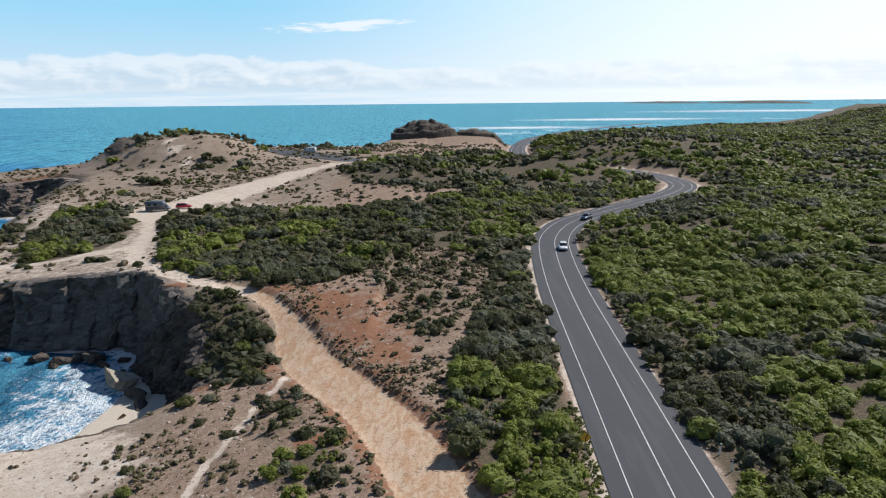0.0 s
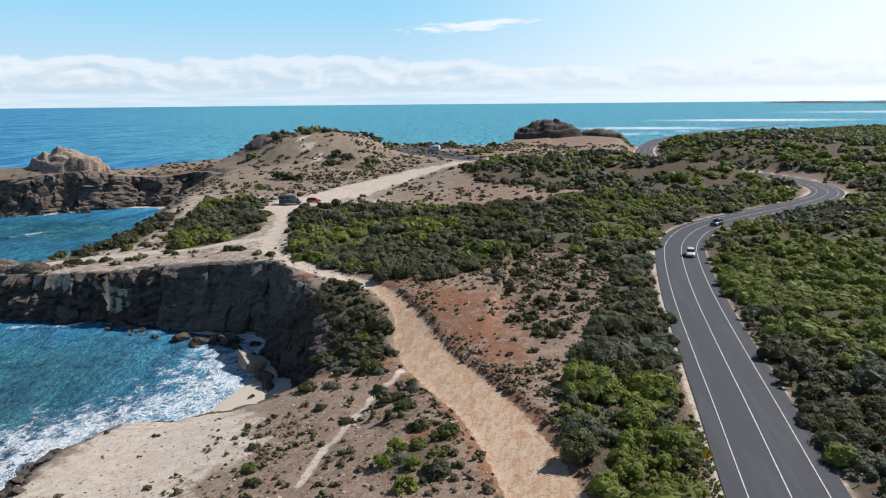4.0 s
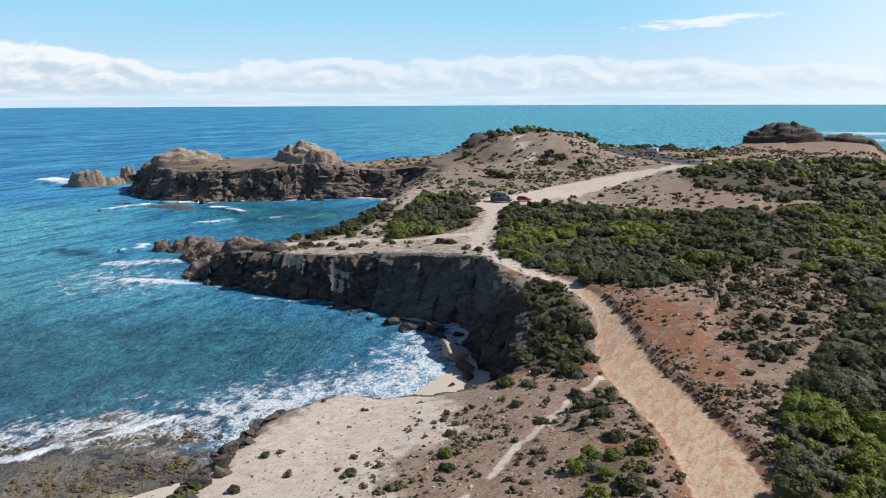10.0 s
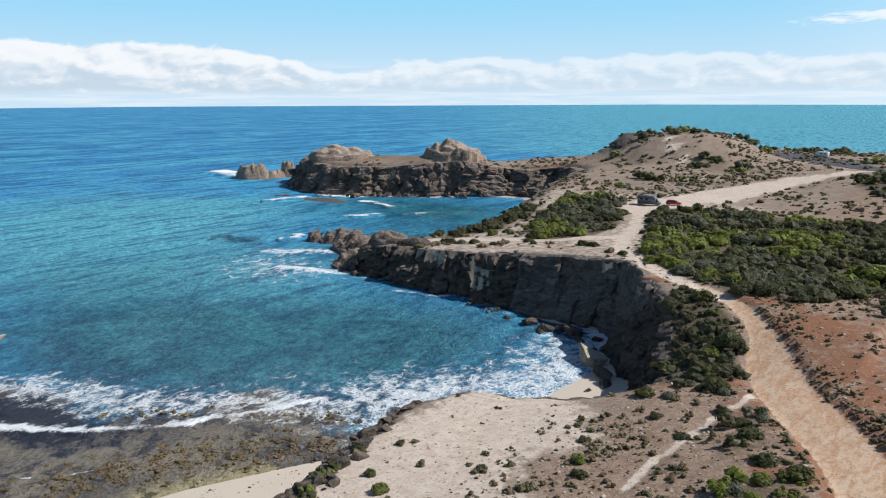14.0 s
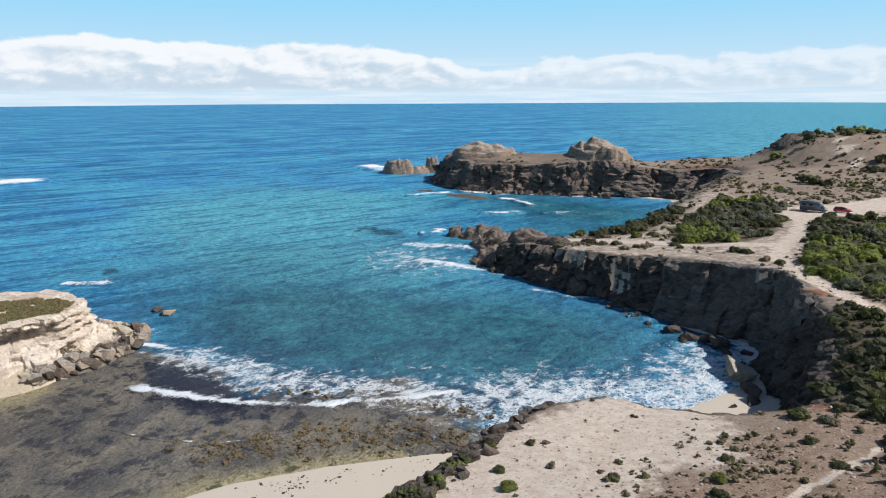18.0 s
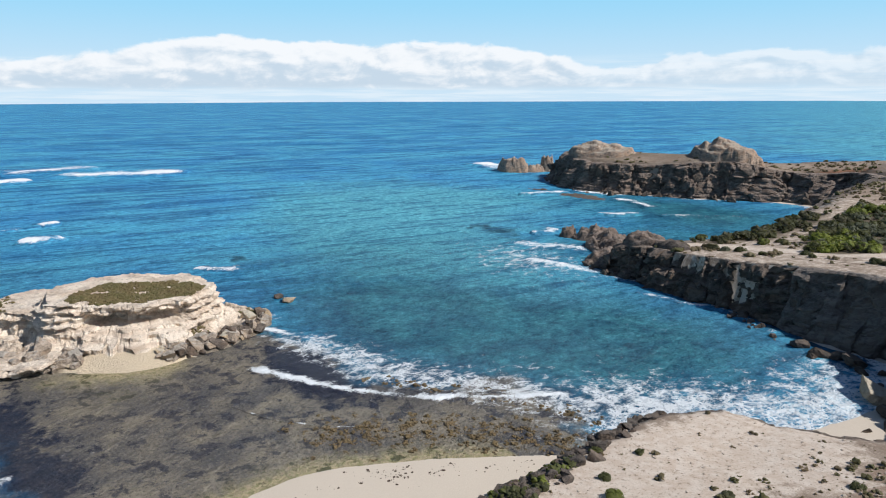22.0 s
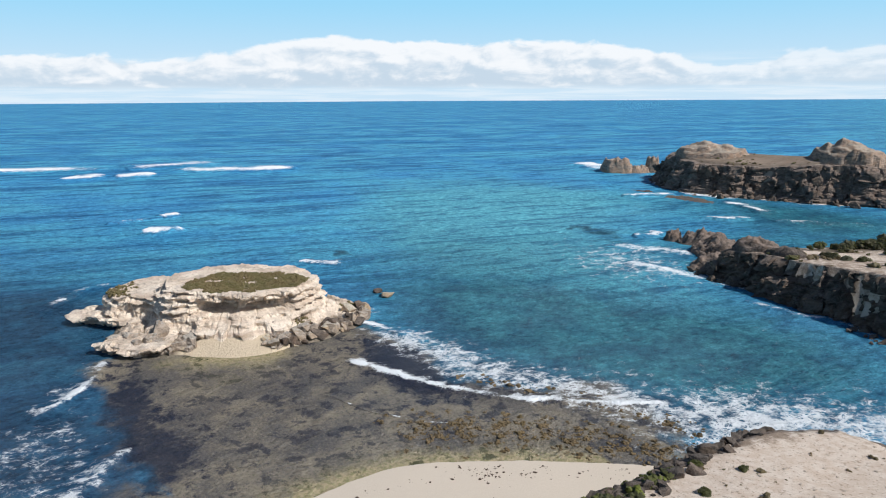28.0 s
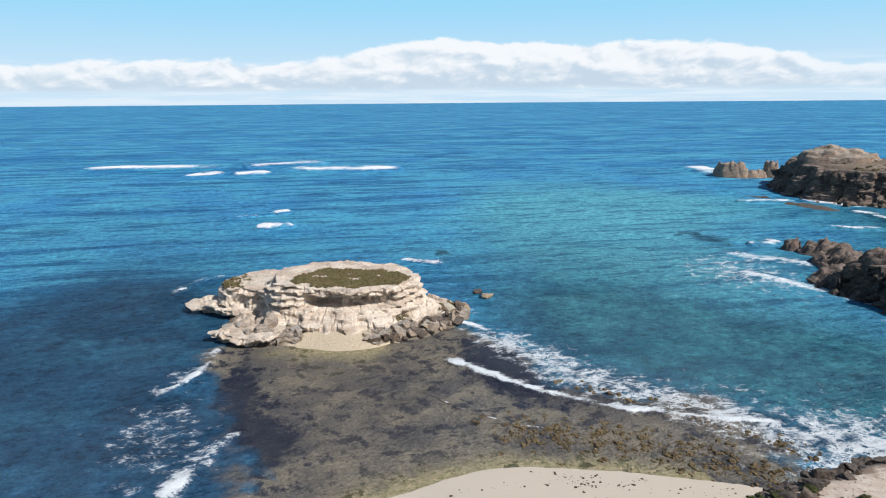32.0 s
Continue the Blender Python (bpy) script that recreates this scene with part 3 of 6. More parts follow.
    fres = k.n("ShaderNodeFresnel", i_IOR=1.33)
    k.link(nrm, fres.inputs["Normal"])
    sheen = k.math("MINIMUM", k.math("ADD", 0.02, k.math("MULTIPLY", fres.outputs[0], 0.45)), 0.15)
    k.put(mx.inputs[0], k.math("MULTIPLY", k.math("SUBTRACT", 1.0, f), sheen))
    k.link(p.outputs[0], mx.inputs[1])
    k.link(gl.outputs[0], mx.inputs[2])
    k.link(mx.outputs[0], k.t.nodes["Material Output"].inputs["Surface"])
    return m


EARTH = make_ground()
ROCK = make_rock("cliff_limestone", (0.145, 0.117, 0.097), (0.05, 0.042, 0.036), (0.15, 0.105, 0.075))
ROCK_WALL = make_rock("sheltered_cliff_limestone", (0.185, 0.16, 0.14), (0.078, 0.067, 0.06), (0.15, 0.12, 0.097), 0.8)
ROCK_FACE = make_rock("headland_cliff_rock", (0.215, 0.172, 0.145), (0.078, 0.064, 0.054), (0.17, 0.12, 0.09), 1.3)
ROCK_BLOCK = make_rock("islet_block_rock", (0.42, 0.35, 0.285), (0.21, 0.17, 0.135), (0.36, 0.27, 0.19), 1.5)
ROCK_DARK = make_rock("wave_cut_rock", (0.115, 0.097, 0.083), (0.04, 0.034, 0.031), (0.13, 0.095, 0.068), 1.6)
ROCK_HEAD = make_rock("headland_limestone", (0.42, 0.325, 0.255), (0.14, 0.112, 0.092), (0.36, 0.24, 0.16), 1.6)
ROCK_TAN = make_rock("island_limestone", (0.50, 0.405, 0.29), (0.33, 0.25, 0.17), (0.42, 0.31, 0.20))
LEAVES = make_leaves("heath_leaves", [(0.095, 0.085, 0.052), (0.085, 0.09, 0.046), (0.11, 0.118, 0.043), (0.26, 0.31, 0.048), (0.125, 0.135, 0.088), (0.19, 0.205, 0.16)])
TUFT = make_leaves("cushion_plants", [(0.25, 0.185, 0.12), (0.19, 0.15, 0.09), (0.16, 0.155, 0.07), (0.31, 0.245, 0.165)])
MAT_PLANT = make_leaves("islet_mat_plants", [(0.19, 0.14, 0.07), (0.27, 0.21, 0.105), (0.16, 0.145, 0.06), (0.34, 0.27, 0.16)])
ASPHALT = make_asphalt()
PAINT = make_plain("road_paint", (0.6, 0.6, 0.58), 0.7, 0, 0.3, 3.0)
SEA = make_sea()


# ---- mesh making ----
def grid_mesh(name, xs, ys, zfun, mat, keep=None, attrs=()):
    """A sheet over the plan; keep(x, y) drops the faces whose corners all fail."""
    X, Y = np.meshgrid(xs, ys)
    Z, layers = zfun(X, Y)
    nx, ny = len(xs), len(ys)
    v = np.stack([X, Y, Z], -1).reshape(-1, 3)
    i = np.arange(nx * ny).reshape(ny, nx)
    f = np.stack([i[:-1, :-1], i[:-1, 1:], i[1:, 1:], i[1:, :-1]], -1).reshape(-1, 4)
    if keep is not None:
        ok = keep(X, Y).reshape(-1)
        f = f[ok[f].any(1)]
    used = np.zeros(nx * ny, bool)
    used[f] = True
    f = (np.cumsum(used) - 1)[f]
    return raw_mesh(name, v[used], f, mat, {a: np.asarray(b).reshape(-1, np.shape(b)[-1])[used] for a, b in layers.items()})


def raw_mesh(name, v, f, mat, layers=None, flat=False):
    """A mesh from arrays of corners and of faces of one size."""
    me = bpy.data.meshes.new(name)
    n, s = f.shape
    me.vertices.add(len(v))
    me.vertices.foreach_set("co", np.asarray(v, np.float32).reshape(-1))
    me.loops.add(n * s)
    me.loops.foreach_set("vertex_index", np.asarray(f, np.int32).reshape(-1))
    me.polygons.add(n)
    me.polygons.foreach_set("loop_start", np.arange(0, n * s, s, dtype=np.int32))
    me.polygons.foreach_set("use_smooth", np.full(n, not flat, bool))
    for a, b in (layers or {}).items():
        if b.shape[1] == 1:
            la = me.attributes.new(a, "FLOAT", "POINT")
            la.data.foreach_set("value", np.asarray(b, np.float32).reshape(-1))
        else:
            la = me.attributes.new(a, "FLOAT_COLOR", "POINT")
            rgba = np.ones((len(b), 4), np.float32)
            rgba[:, :3] = b
            la.data.foreach_set("color", rgba.reshape(-1))
    me.update(calc_edges=True)
    if mat is not None:
        me.materials.append(mat)
    return me


def axis(lo, a, b, hi, fine, grow=1.08):
    """Stations that are fine between a and b and widen outwards."""
    mid = list(np.arange(a, b + fine / 2, fine))
    left, s, p = [], fine, a
    while p > lo:
        s *= grow
        p -= s
        left.append(max(p, lo))
    right, s, p = [], fine, mid[-1]
    while p < hi:
        s *= grow
        p += s
        right.append(min(p, hi))
    return np.array(left[::-1] + mid + right)


def part(name, bm, mat, parent=None, label=""):
    me = bpy.data.meshes.new(name)
    bm.to_mesh(me)
    bm.free()
    me.materials.append(mat)
    ob = new(name, me)
    ob.parent = parent
    if label:
        ob["label"] = label
    return ob


# ---- vegetation plan ----
BUSH_STRIP = chaikin([(-22, 80), (-19, 79), (-16, 74), (-12, 67), (-8.5, 61), (-9.5, 54), (-13, 53), (-17, 57), (-18.5, 63), (-20, 69), (-22, 74)], 2)
BIG_SCRUB = chaikin([(-80, 194), (-69, 162), (-62, 147), (-54, 130), (-47, 121.5), (-36, 112.5), (-29, 112), (-22, 113.5), (-15, 119), (-10, 134), (-3, 150), (4, 140),
                     (9, 125), (6, 110), (3, 96), (0.5, 78), (1, 62), (-3, 52), (-4, 20), (12, 20), (12.6, 60), (14, 92), (16.5, 125), (19, 156), (27, 182), (50, 208),
                     (66, 226), (78, 246), (76, 275), (50, 292), (20, 300), (10, 230), (-14, 205), (-40, 197), (-60, 198)], 1)
SPUR_SCRUB = chaikin([(-91, 142), (-99, 156), (-108, 185), (-112, 201), (-95, 205), (-84, 186), (-75, 160), (-76, 144), (-84, 140)], 2)
BUMP_SCRUB = chaikin([(-38, 246), (-20, 232), (2, 226), (16, 250), (22, 290), (34, 325), (14, 345), (-8, 328), (-24, 303), (-38, 272)], 2)
EDGE_SCRUB = chaikin([(-119, 138), (-116.5, 146), (-117, 160), (-118.5, 180), (-112, 190), (-106.5, 173), (-106.5, 155), (-110, 141)], 1)
GULLY_SCRUB = chaikin([(-38, 112), (-31.5, 107), (-27, 100), (-24, 92), (-24, 85.5), (-30.5, 83), (-33.5, 86), (-36, 93), (-38, 100), (-42, 106)], 2)
THIN_HEATH = chaikin([(-15, 117), (-11, 132), (-4, 149), (4, 142), (10, 125), (8, 110), (4, 94), (-1, 84), (-5, 90), (-9, 104)], 2)
BARE_CAP = chaikin([(-58, 60), (-54, 72), (-44, 75), (-34, 76), (-33, 66), (-33, 52), (-34, 36), (-42, 25), (-52, 34)], 2)
RED_EARTH = [(-26, 112, 6, 3), (-18, 104, 7, 6), (-12, 95, 5, 6), (-8, 86, 4, 5), (-45, 113, 3, 2), (-12, 63, 3, 2), (-24, 86, 2, 3), (-166, 286, 12, 9), (-30, 84, 3, 2)]


def scrub_cover(x, y):
    """Share of dense scrub, 0 to 1."""
    wob = 2.2 * fbm(x, y, 9.0, 3, 21)
    c = smooth(inside_by(BIG_SCRUB, x, y) + wob, -0.6, 1.2)
    c = np.maximum(c, smooth(inside_by(SPUR_SCRUB, x, y) + wob, -0.6, 1.2))
    c = np.maximum(c, smooth(inside_by(BUMP_SCRUB, x, y) + 2 * wob, -1, 2))
    c = np.maximum(c, smooth(inside_by(EDGE_SCRUB, x, y) + wob, -0.6, 1.2))
    c = np.maximum(c, 0.5 * smooth(inside_by(THIN_HEATH, x, y) + wob, -0.5, 2.0) * smooth(fbm(x, y, 5.0, 3, 25), -0.35, 0.15))
    c = np.maximum(c, 0.95 * smooth(inside_by(GULLY_SCRUB, x, y) + 0.6 * wob, -0.4, 0.8))
    c = np.maximum(c, 0.8 * smooth(inside_by(BUSH_STRIP, x, y) + 0.6 * wob, -0.3, 1.0) * smooth(fbm(x, y, 3.0, 3, 8), -0.2, 0.1))
    right = smooth(x - np.interp(y, ROAD[:, 1], ROAD[:, 0]), 4.9, 5.8) * (y < 230)
    right = np.maximum(right, smooth(x, 92, 100) * (y >= 225))
    right = np.maximum(right, smooth(x - np.interp(y, ROAD[:, 1], ROAD[:, 0]), 9, 14) * (y > 300))
    c = np.maximum(c, right)
    c = np.maximum(c, smooth(bell(x, y, 25, 452, 30, 10, 1.0), 0.5, 0.8))
    c = np.maximum(c, 0.85 * smooth(bell(x, y, -130, 324, 24, 26, 1.0) + 0.3 * fbm(x, y, 12.0, 3, 23), 0.42, 0.7))
    c = np.maximum(c, 0.5 * smooth(fbm(x, y, 18.0, 4, 27), 0.2, 0.4) * smooth(y, 205, 230) * (1 - smooth(x, -40, -10)) * smooth(line_dist(DIRT_ROAD, x, y), 9, 13))
    c = c * smooth(line_dist(HILL_TRACK, x, y), 2.0, 4.0)
    road = line_dist(ROAD, x, y)
    near_ = smooth(x - np.interp(y, ROAD[:, 1], ROAD[:, 0]), -1, 1) * (y < 200)
    return c * smooth(road + 0.7 * near_, 5.3, 6.4) * smooth(line_dist(TOP_PATH, x, y), 1.6, 2.6) * smooth(track_dist(x, y), 3.6, 4.6)


def ground_layers(x, y):
    z, e, s = land_height(x, y)
    n = fbm(x, y, 7.0, 4, 31)
    red = np.zeros_like(x)
    for cx, cy, sx, sy in RED_EARTH:
        red = np.maximum(red, bell(x, y, cx, cy, sx * 1.3, sy * 1.3, 1.0))
    red = np.maximum(red, 0.6 * smooth(x, -26, -20) * (1 - smooth(x, -6, 2)) * smooth(y, 66, 78) * (1 - smooth(y, 108, 116)))
    tr = track_dist(x, y)
    pale = 1 - smooth(tr + 0.5 * n, 2.7, 3.7)
    red = np.maximum(red, 0.75 * (1 - smooth(tr, 3.8, 6.5)) * smooth(x, -30, -10))
    dr = line_dist(DIRT_ROAD, x, y)
    wide = np.interp(y, [190, 205, 240, 270, 300, 340, 380], [8.0, 9.5, 9.0, 6.5, 4.0, 3, 2.5])
    road = line_dist(ROAD, x, y)
    sand = (1 - smooth(e, 0.2, 0.6)) * smooth(s, -2.0, 0.0)
    bare = smooth(inside_by(BARE_CAP, x, y) + 6 * n + 3 * fbm(x, y, 2.5, 3, 37), -6, 7)
    bare = np.maximum(bare, 0.5 * smooth(-x - 48 + 4 * n, 0, 6) * (1 - smooth(y, 205, 225)) * smooth(y, 112, 118))
    for pts, w_ in ((FOOT_PATH, 0.42), (TOP_PATH, 2.0), (HILL_PATH, 1.3), (SPUR_PATH, 2.6)):
        bare = np.maximum(bare, 1.15 * (1 - smooth(line_dist(pts, x + 0.7 * n, y) + 0.35 * n, w_ * 0.5, w_ * 1.5)))
    bare = np.maximum(bare, 1.05 * (1 - smooth(dr + 5.0 * n + 2.5 * fbm(x, y, 3.0, 3, 38), wide * 0.6, wide * 1.3)))
    east_ = smooth(x - np.interp(y, ROAD[:, 1], ROAD[:, 0]), -1, 1) * (y < 200)
    bare = np.maximum(bare, (1.0 - smooth(road + 0.7 * n + 0.9 * east_, 5.4, 6.4)) * (1 - 0.3 * east_))
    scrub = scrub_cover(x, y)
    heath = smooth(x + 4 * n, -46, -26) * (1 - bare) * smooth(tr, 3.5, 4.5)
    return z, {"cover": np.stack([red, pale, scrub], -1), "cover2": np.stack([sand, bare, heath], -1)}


# ---- ground ----
gx = axis(-330, -64, 34, 2600, 0.75, 1.045)
gy = axis(-400, 28, 132, 1500, 0.75, 1.04)
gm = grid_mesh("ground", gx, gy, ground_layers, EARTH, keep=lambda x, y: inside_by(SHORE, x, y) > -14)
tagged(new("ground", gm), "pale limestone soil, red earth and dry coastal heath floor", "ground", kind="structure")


# ---- cliffs ----
def cliff(name, a, b, mat, label, step=0.8, rows=18, rough=1.0, cell=3.4, most=9.0, smooth_x=None):
    """The rock face below a stretch of EDGE, between its points nearest to a and b."""
    ia = int(np.argmin(np.hypot(EDGE[:, 0] - a[0], EDGE[:, 1] - a[1])))
    ib = int(np.argmin(np.hypot(EDGE[:, 0] - b[0], EDGE[:, 1] - b[1])))
    p = resample(EDGE[ia:ib + 1], step)
    d = np.gradient(p, axis=0)
    for _ in range(4):
        d[1:-1] = (d[:-2] + 2 * d[1:-1] + d[2:]) / 4
    d /= np.hypot(d[:, 0], d[:, 1])[:, None]
    out = np.stack([-d[:, 1], d[:, 0]], 1)
    out *= -np.sign(inside_by(EDGE, p[:, 0] + 0.6 * out[:, 0], p[:, 1] + 0.6 * out[:, 1]))[:, None]
    top = upland(p[:, 0], p[:, 1])
    reach = np.clip(-(-inside_by(SHORE, p[:, 0], p[:, 1])), 1.2, most)
    reach = np.minimum(reach + 0.6, 0.75 * top + 0.5)
    s = np.arange(len(p)) * step
    u = np.linspace(0, 1, rows)
    foot = -1.6
    prof = np.where(u < 0.1, u * 3.2, 0.32 + np.maximum(u - 0.1, 0) ** 1.2 * 0.75)
    V = np.zeros((rows, len(p), 3))
    # the sheltered end of a face is a plainer wall than the wave-beaten end
    worn = np.ones(len(p)) if smooth_x is None else 0.45 + 0.55 * smooth(-p[:, 0], *smooth_x)
    for r in range(rows):
        zr = top - (0.75 if r == 0 else 0.2) + 0.22 * fbm(s, s * 0, 3.0, 3, 55) + (foot - top) * max(0.0, (u[r] - 0.08)) / 0.92
        off = -3.0 + (3.0 + reach) * prof[r]
        fade = smooth(np.array(u[r]), 0.02, 0.2)
        low = smooth(np.array(u[r]), 0.4, 0.9)
        zz = zr + 0 * s
        # buttresses and clefts, blocks, bedding ledges
        butt = 2.2 * fbm(s, zz * 0.5, 9.0, 3, 40)
        block = 2.6 * (np.abs(fbm(s + 0.6 * zz, zz * 1.2, cell, 4, 44)) - 0.22) * (0.6 + 0.9 * low)
        ledge = 0.55 * fbm(s * 0.5, zz * 2.0, 2.4, 3, 48)
        knob = 0.6 * np.abs(fbm(s, zz * 1.3, 1.3, 2, 49))
        hb, jb = blocks(s + 0.35 * zz, zz * 1.1 + 0.4 * fbm(s, zz, 3.0, 2, 57), cell, 351)
        hc, jc = blocks(s, zz * 1.3, 0.38 * cell, 361)
        split = 1.5 * hb - 0.9 * (1 - smooth(jb, 0.0, 0.16)) + 0.6 * hc - 0.3 * (1 - smooth(jc, 0.0, 0.2))
        off = off + fade * rough * (worn * (butt + 0.5 * block + split) + (0.5 + 0.5 * worn) * (ledge + knob) + 1.5 * fbm(s, zz + 7.0, 5.5, 5, 58)) - 0.6 * (1 - worn) * math.sin(math.pi * u[r])
        V[r, :, 0] = p[:, 0] + out[:, 0] * off
        V[r, :, 1] = p[:, 1] + out[:, 1] * off
        V[r, :, 2] = zr + 0.5 * rough * fade * fbm(s, zz * 3 + 9, 3.0, 3, 52)
    i = np.arange(rows * len(p)).reshape(rows, len(p))
    f = np.stack([i[:-1, :-1], i[:-1, 1:], i[1:, 1:], i[1:, :-1]], -1).reshape(-1, 4)
    ob = new(name, raw_mesh(name, V.reshape(-1, 3), f, mat, flat=True))
    FACES[name] = (ob, V)
    return tagged(ob, label, "cliff", kind="structure")


FACES = {}


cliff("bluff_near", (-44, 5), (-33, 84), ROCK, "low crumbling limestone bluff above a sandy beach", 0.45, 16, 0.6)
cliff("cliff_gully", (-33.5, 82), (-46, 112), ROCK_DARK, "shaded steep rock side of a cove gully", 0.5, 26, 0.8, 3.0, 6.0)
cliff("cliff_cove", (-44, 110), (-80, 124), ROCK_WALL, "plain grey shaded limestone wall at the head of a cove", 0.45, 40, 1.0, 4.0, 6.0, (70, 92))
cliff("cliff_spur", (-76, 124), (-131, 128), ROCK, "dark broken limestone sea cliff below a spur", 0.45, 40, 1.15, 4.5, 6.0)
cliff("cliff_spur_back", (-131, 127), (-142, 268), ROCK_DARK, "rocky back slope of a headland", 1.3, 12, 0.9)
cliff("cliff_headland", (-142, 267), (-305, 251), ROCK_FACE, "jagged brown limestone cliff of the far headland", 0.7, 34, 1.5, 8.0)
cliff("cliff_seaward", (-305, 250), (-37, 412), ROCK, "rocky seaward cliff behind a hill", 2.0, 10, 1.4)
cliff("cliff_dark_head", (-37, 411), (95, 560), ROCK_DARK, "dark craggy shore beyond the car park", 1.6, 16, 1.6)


def crag(name, cx, cy, sx, sy, h, turn, mat, label, seed, cell=0.7, foot=-1.0, steep=False):
    """A knob of bare rock standing out of the ground, stepped and broken."""
    c_, s_ = math.cos(radians(turn)), math.sin(radians(turn))
    m = max(sx, sy) * 1.25

    def layers(x, y):
        a, b_ = ((x - cx) * c_ + (y - cy) * s_) / sx, (-(x - cx) * s_ + (y - cy) * c_) / sy
        r = np.sqrt(a * a + b_ * b_) + 0.16 * fbm(x, y, 0.5 * m, 3, seed) + 0.05 * fbm(x, y, 3.0, 3, seed + 3)
        t = np.clip(1.15 - r, 0, 1)
        zz = h * (0.45 * smooth(t, 0.12, 0.25) + 0.3 * smooth(t, 0.34, 0.5) + 0.25 * smooth(t, 0.6, 0.95))
        if steep:
            zz = h * (0.7 * smooth(t, 0.1, 0.2) + 0.3 * smooth(t, 0.22, 0.36))
        hb, jb = blocks(x + 0.5 * fbm(x, y, 4.0, 2, seed), y, 0.24 * m, seed + 11)
        hc, jc = blocks(x, y, 0.1 * m, seed + 17)
        zz = zz * (1.0 + 0.36 * hb + 0.12 * hc) - smooth(t, 0.1, 0.3) * 0.05 * h * (1 - smooth(jb, 0.0, 0.15))
        tooth = np.abs(fbm(x + 0.4 * y, y, 0.28 * m, 4, seed + 5)) * 2 - 0.35
        zz = zz + smooth(t, 0.12, 0.3) * (0.07 * h * tooth + 0.6 * np.abs(fbm(x, y, 1.8, 2, seed + 8)))
        ground = land_height(x, y)[0] if foot > -1.5 else np.full_like(x, foot)
        return ground + zz + np.where(t > 0.1, 0.0, -0.6), {}

    me = grid_mesh(name, np.arange(cx - m, cx + m, cell), np.arange(cy - m, cy + m, cell), layers, mat,
                   keep=lambda x, y: (((x - cx) * c_ + (y - cy) * s_) / sx) ** 2 + ((-(x - cx) * s_ + (y - cy) * c_) / sy) ** 2 < 1.5)
    return tagged(new(name, me), label, "rock outcrop")


crag("rock_outcrop", -206, 263, 16, 10, 6.6, 20, ROCK_HEAD, "rounded layered limestone knob on a headland", 101, 0.6)
crag("rock_outcrop", -268, 243, 19, 11, 5.0, 25, ROCK_HEAD, "jagged limestone outcrop at the headland tip", 111, 0.6)
crag("rock_outcrop", -15, 452, 25, 14, 8.5, 5, ROCK_DARK, "dark craggy rock headland by the sea", 121, 0.7)
crag("rock_outcrop", 22, 456, 18, 9, 3.5, 5, ROCK_DARK, "low dark rock ridge beside a craggy headland", 125, 0.7)
crag("rock_outcrop", -144, 314, 6, 18, 1.6, 20, ROCK_DARK, "dark rock scarp on the side of a hill", 131, 0.8)
crag("stack_rock", -336, 240, 9.5, 6, 8.6, 40, ROCK_HEAD, "flat-topped broken limestone sea stack", 141, 0.4, -2.0, True)
crag("stack_rock", -327, 258, 4.4, 3.8, 9.2, 40, ROCK_HEAD, "narrow limestone sea stack off a headland", 151, 0.35, -2.0, True)
crag("stack_rock", -330, 249, 9, 4.5, 5.0, 65, ROCK_HEAD, "low rock ridge between sea stacks", 156, 0.4, -2.0, True)
crag("tip_rock", -161, 147, 8, 6, 6.0, 20, ROCK_FACE, "broken dark rocks off the headland tip", 161, 0.45, -2.0)
crag("tip_rock", -149, 141, 9, 7, 7.0, 150, ROCK_FACE, "broken dark rocks joining the headland tip", 166, 0.45, -2.0)
crag("tip_rock", -169, 143, 3.5, 3.0, 5.0, 0, ROCK_FACE, "small upright rock at the end of a point", 171, 0.35, -2.0)
crag("tip_rock", -124, 129.5, 6, 4, 2.6, 10, ROCK_FACE, "craggy broken rock at the end of a spur", 186, 0.4)
crag("tip_rock", -114, 128.5, 5, 2.8, 1.6, 0, ROCK_DARK, "craggy rock on a cliff edge", 189, 0.4)
crag("tip_rock", -136, 131, 10, 8, 5.5, 140, ROCK_FACE, "tumbled dark rock below a spur", 192, 0.45, -2.0)
crag("rock_shelf", -236, 206, 26, 7, 2.4, 8, ROCK_DARK, "flat wave-washed rock shelf", 176, 0.6, -2.0)
crag("rock_shelf", -262, 203, 12, 3, 2.3, 12, ROCK_DARK, "narrow wave-washed rock shelf", 181, 0.6, -2.0)

# ---- road ----


def ribbon(name, pts, left, right, z, mat, label, step=1.0, crown=0.0):
    p = resample(pts, step)
    d = np.gradient(p, axis=0)
    d /= np.hypot(d[:, 0], d[:, 1])[:, None]
    nrm = np.stack([d[:, 1], -d[:, 0]], 1)
    offs = np.linspace(left, right, 2 if crown == 0 else 7)
    v = np.stack([np.column_stack([p + nrm * o, np.full(len(p), z - crown * (o / 5.0) ** 2)]) for o in offs], 0)
    n = len(p)
    i = np.arange(len(offs) * n).reshape(len(offs), n)
    f = np.stack([i[:-1, :-1], i[:-1, 1:], i[1:, 1:], i[1:, :-1]], -1).reshape(-1, 4)[:, ::-1]
    ob = new(name, raw_mesh(name, v.reshape(-1, 3), f, mat))
    return tagged(ob, label, "road", kind="structure")


ribbon("road", ROAD, -5.1, 4.8, 12.16, ASPHALT, "two-lane grey asphalt road winding through heath", 1.2, 0.06)
for off in (-3.35, 0.05, 3.12):
    ribbon("trim_road_line", ROAD, off - 0.055, off + 0.055, 12.165, PAINT, "worn white painted road line")

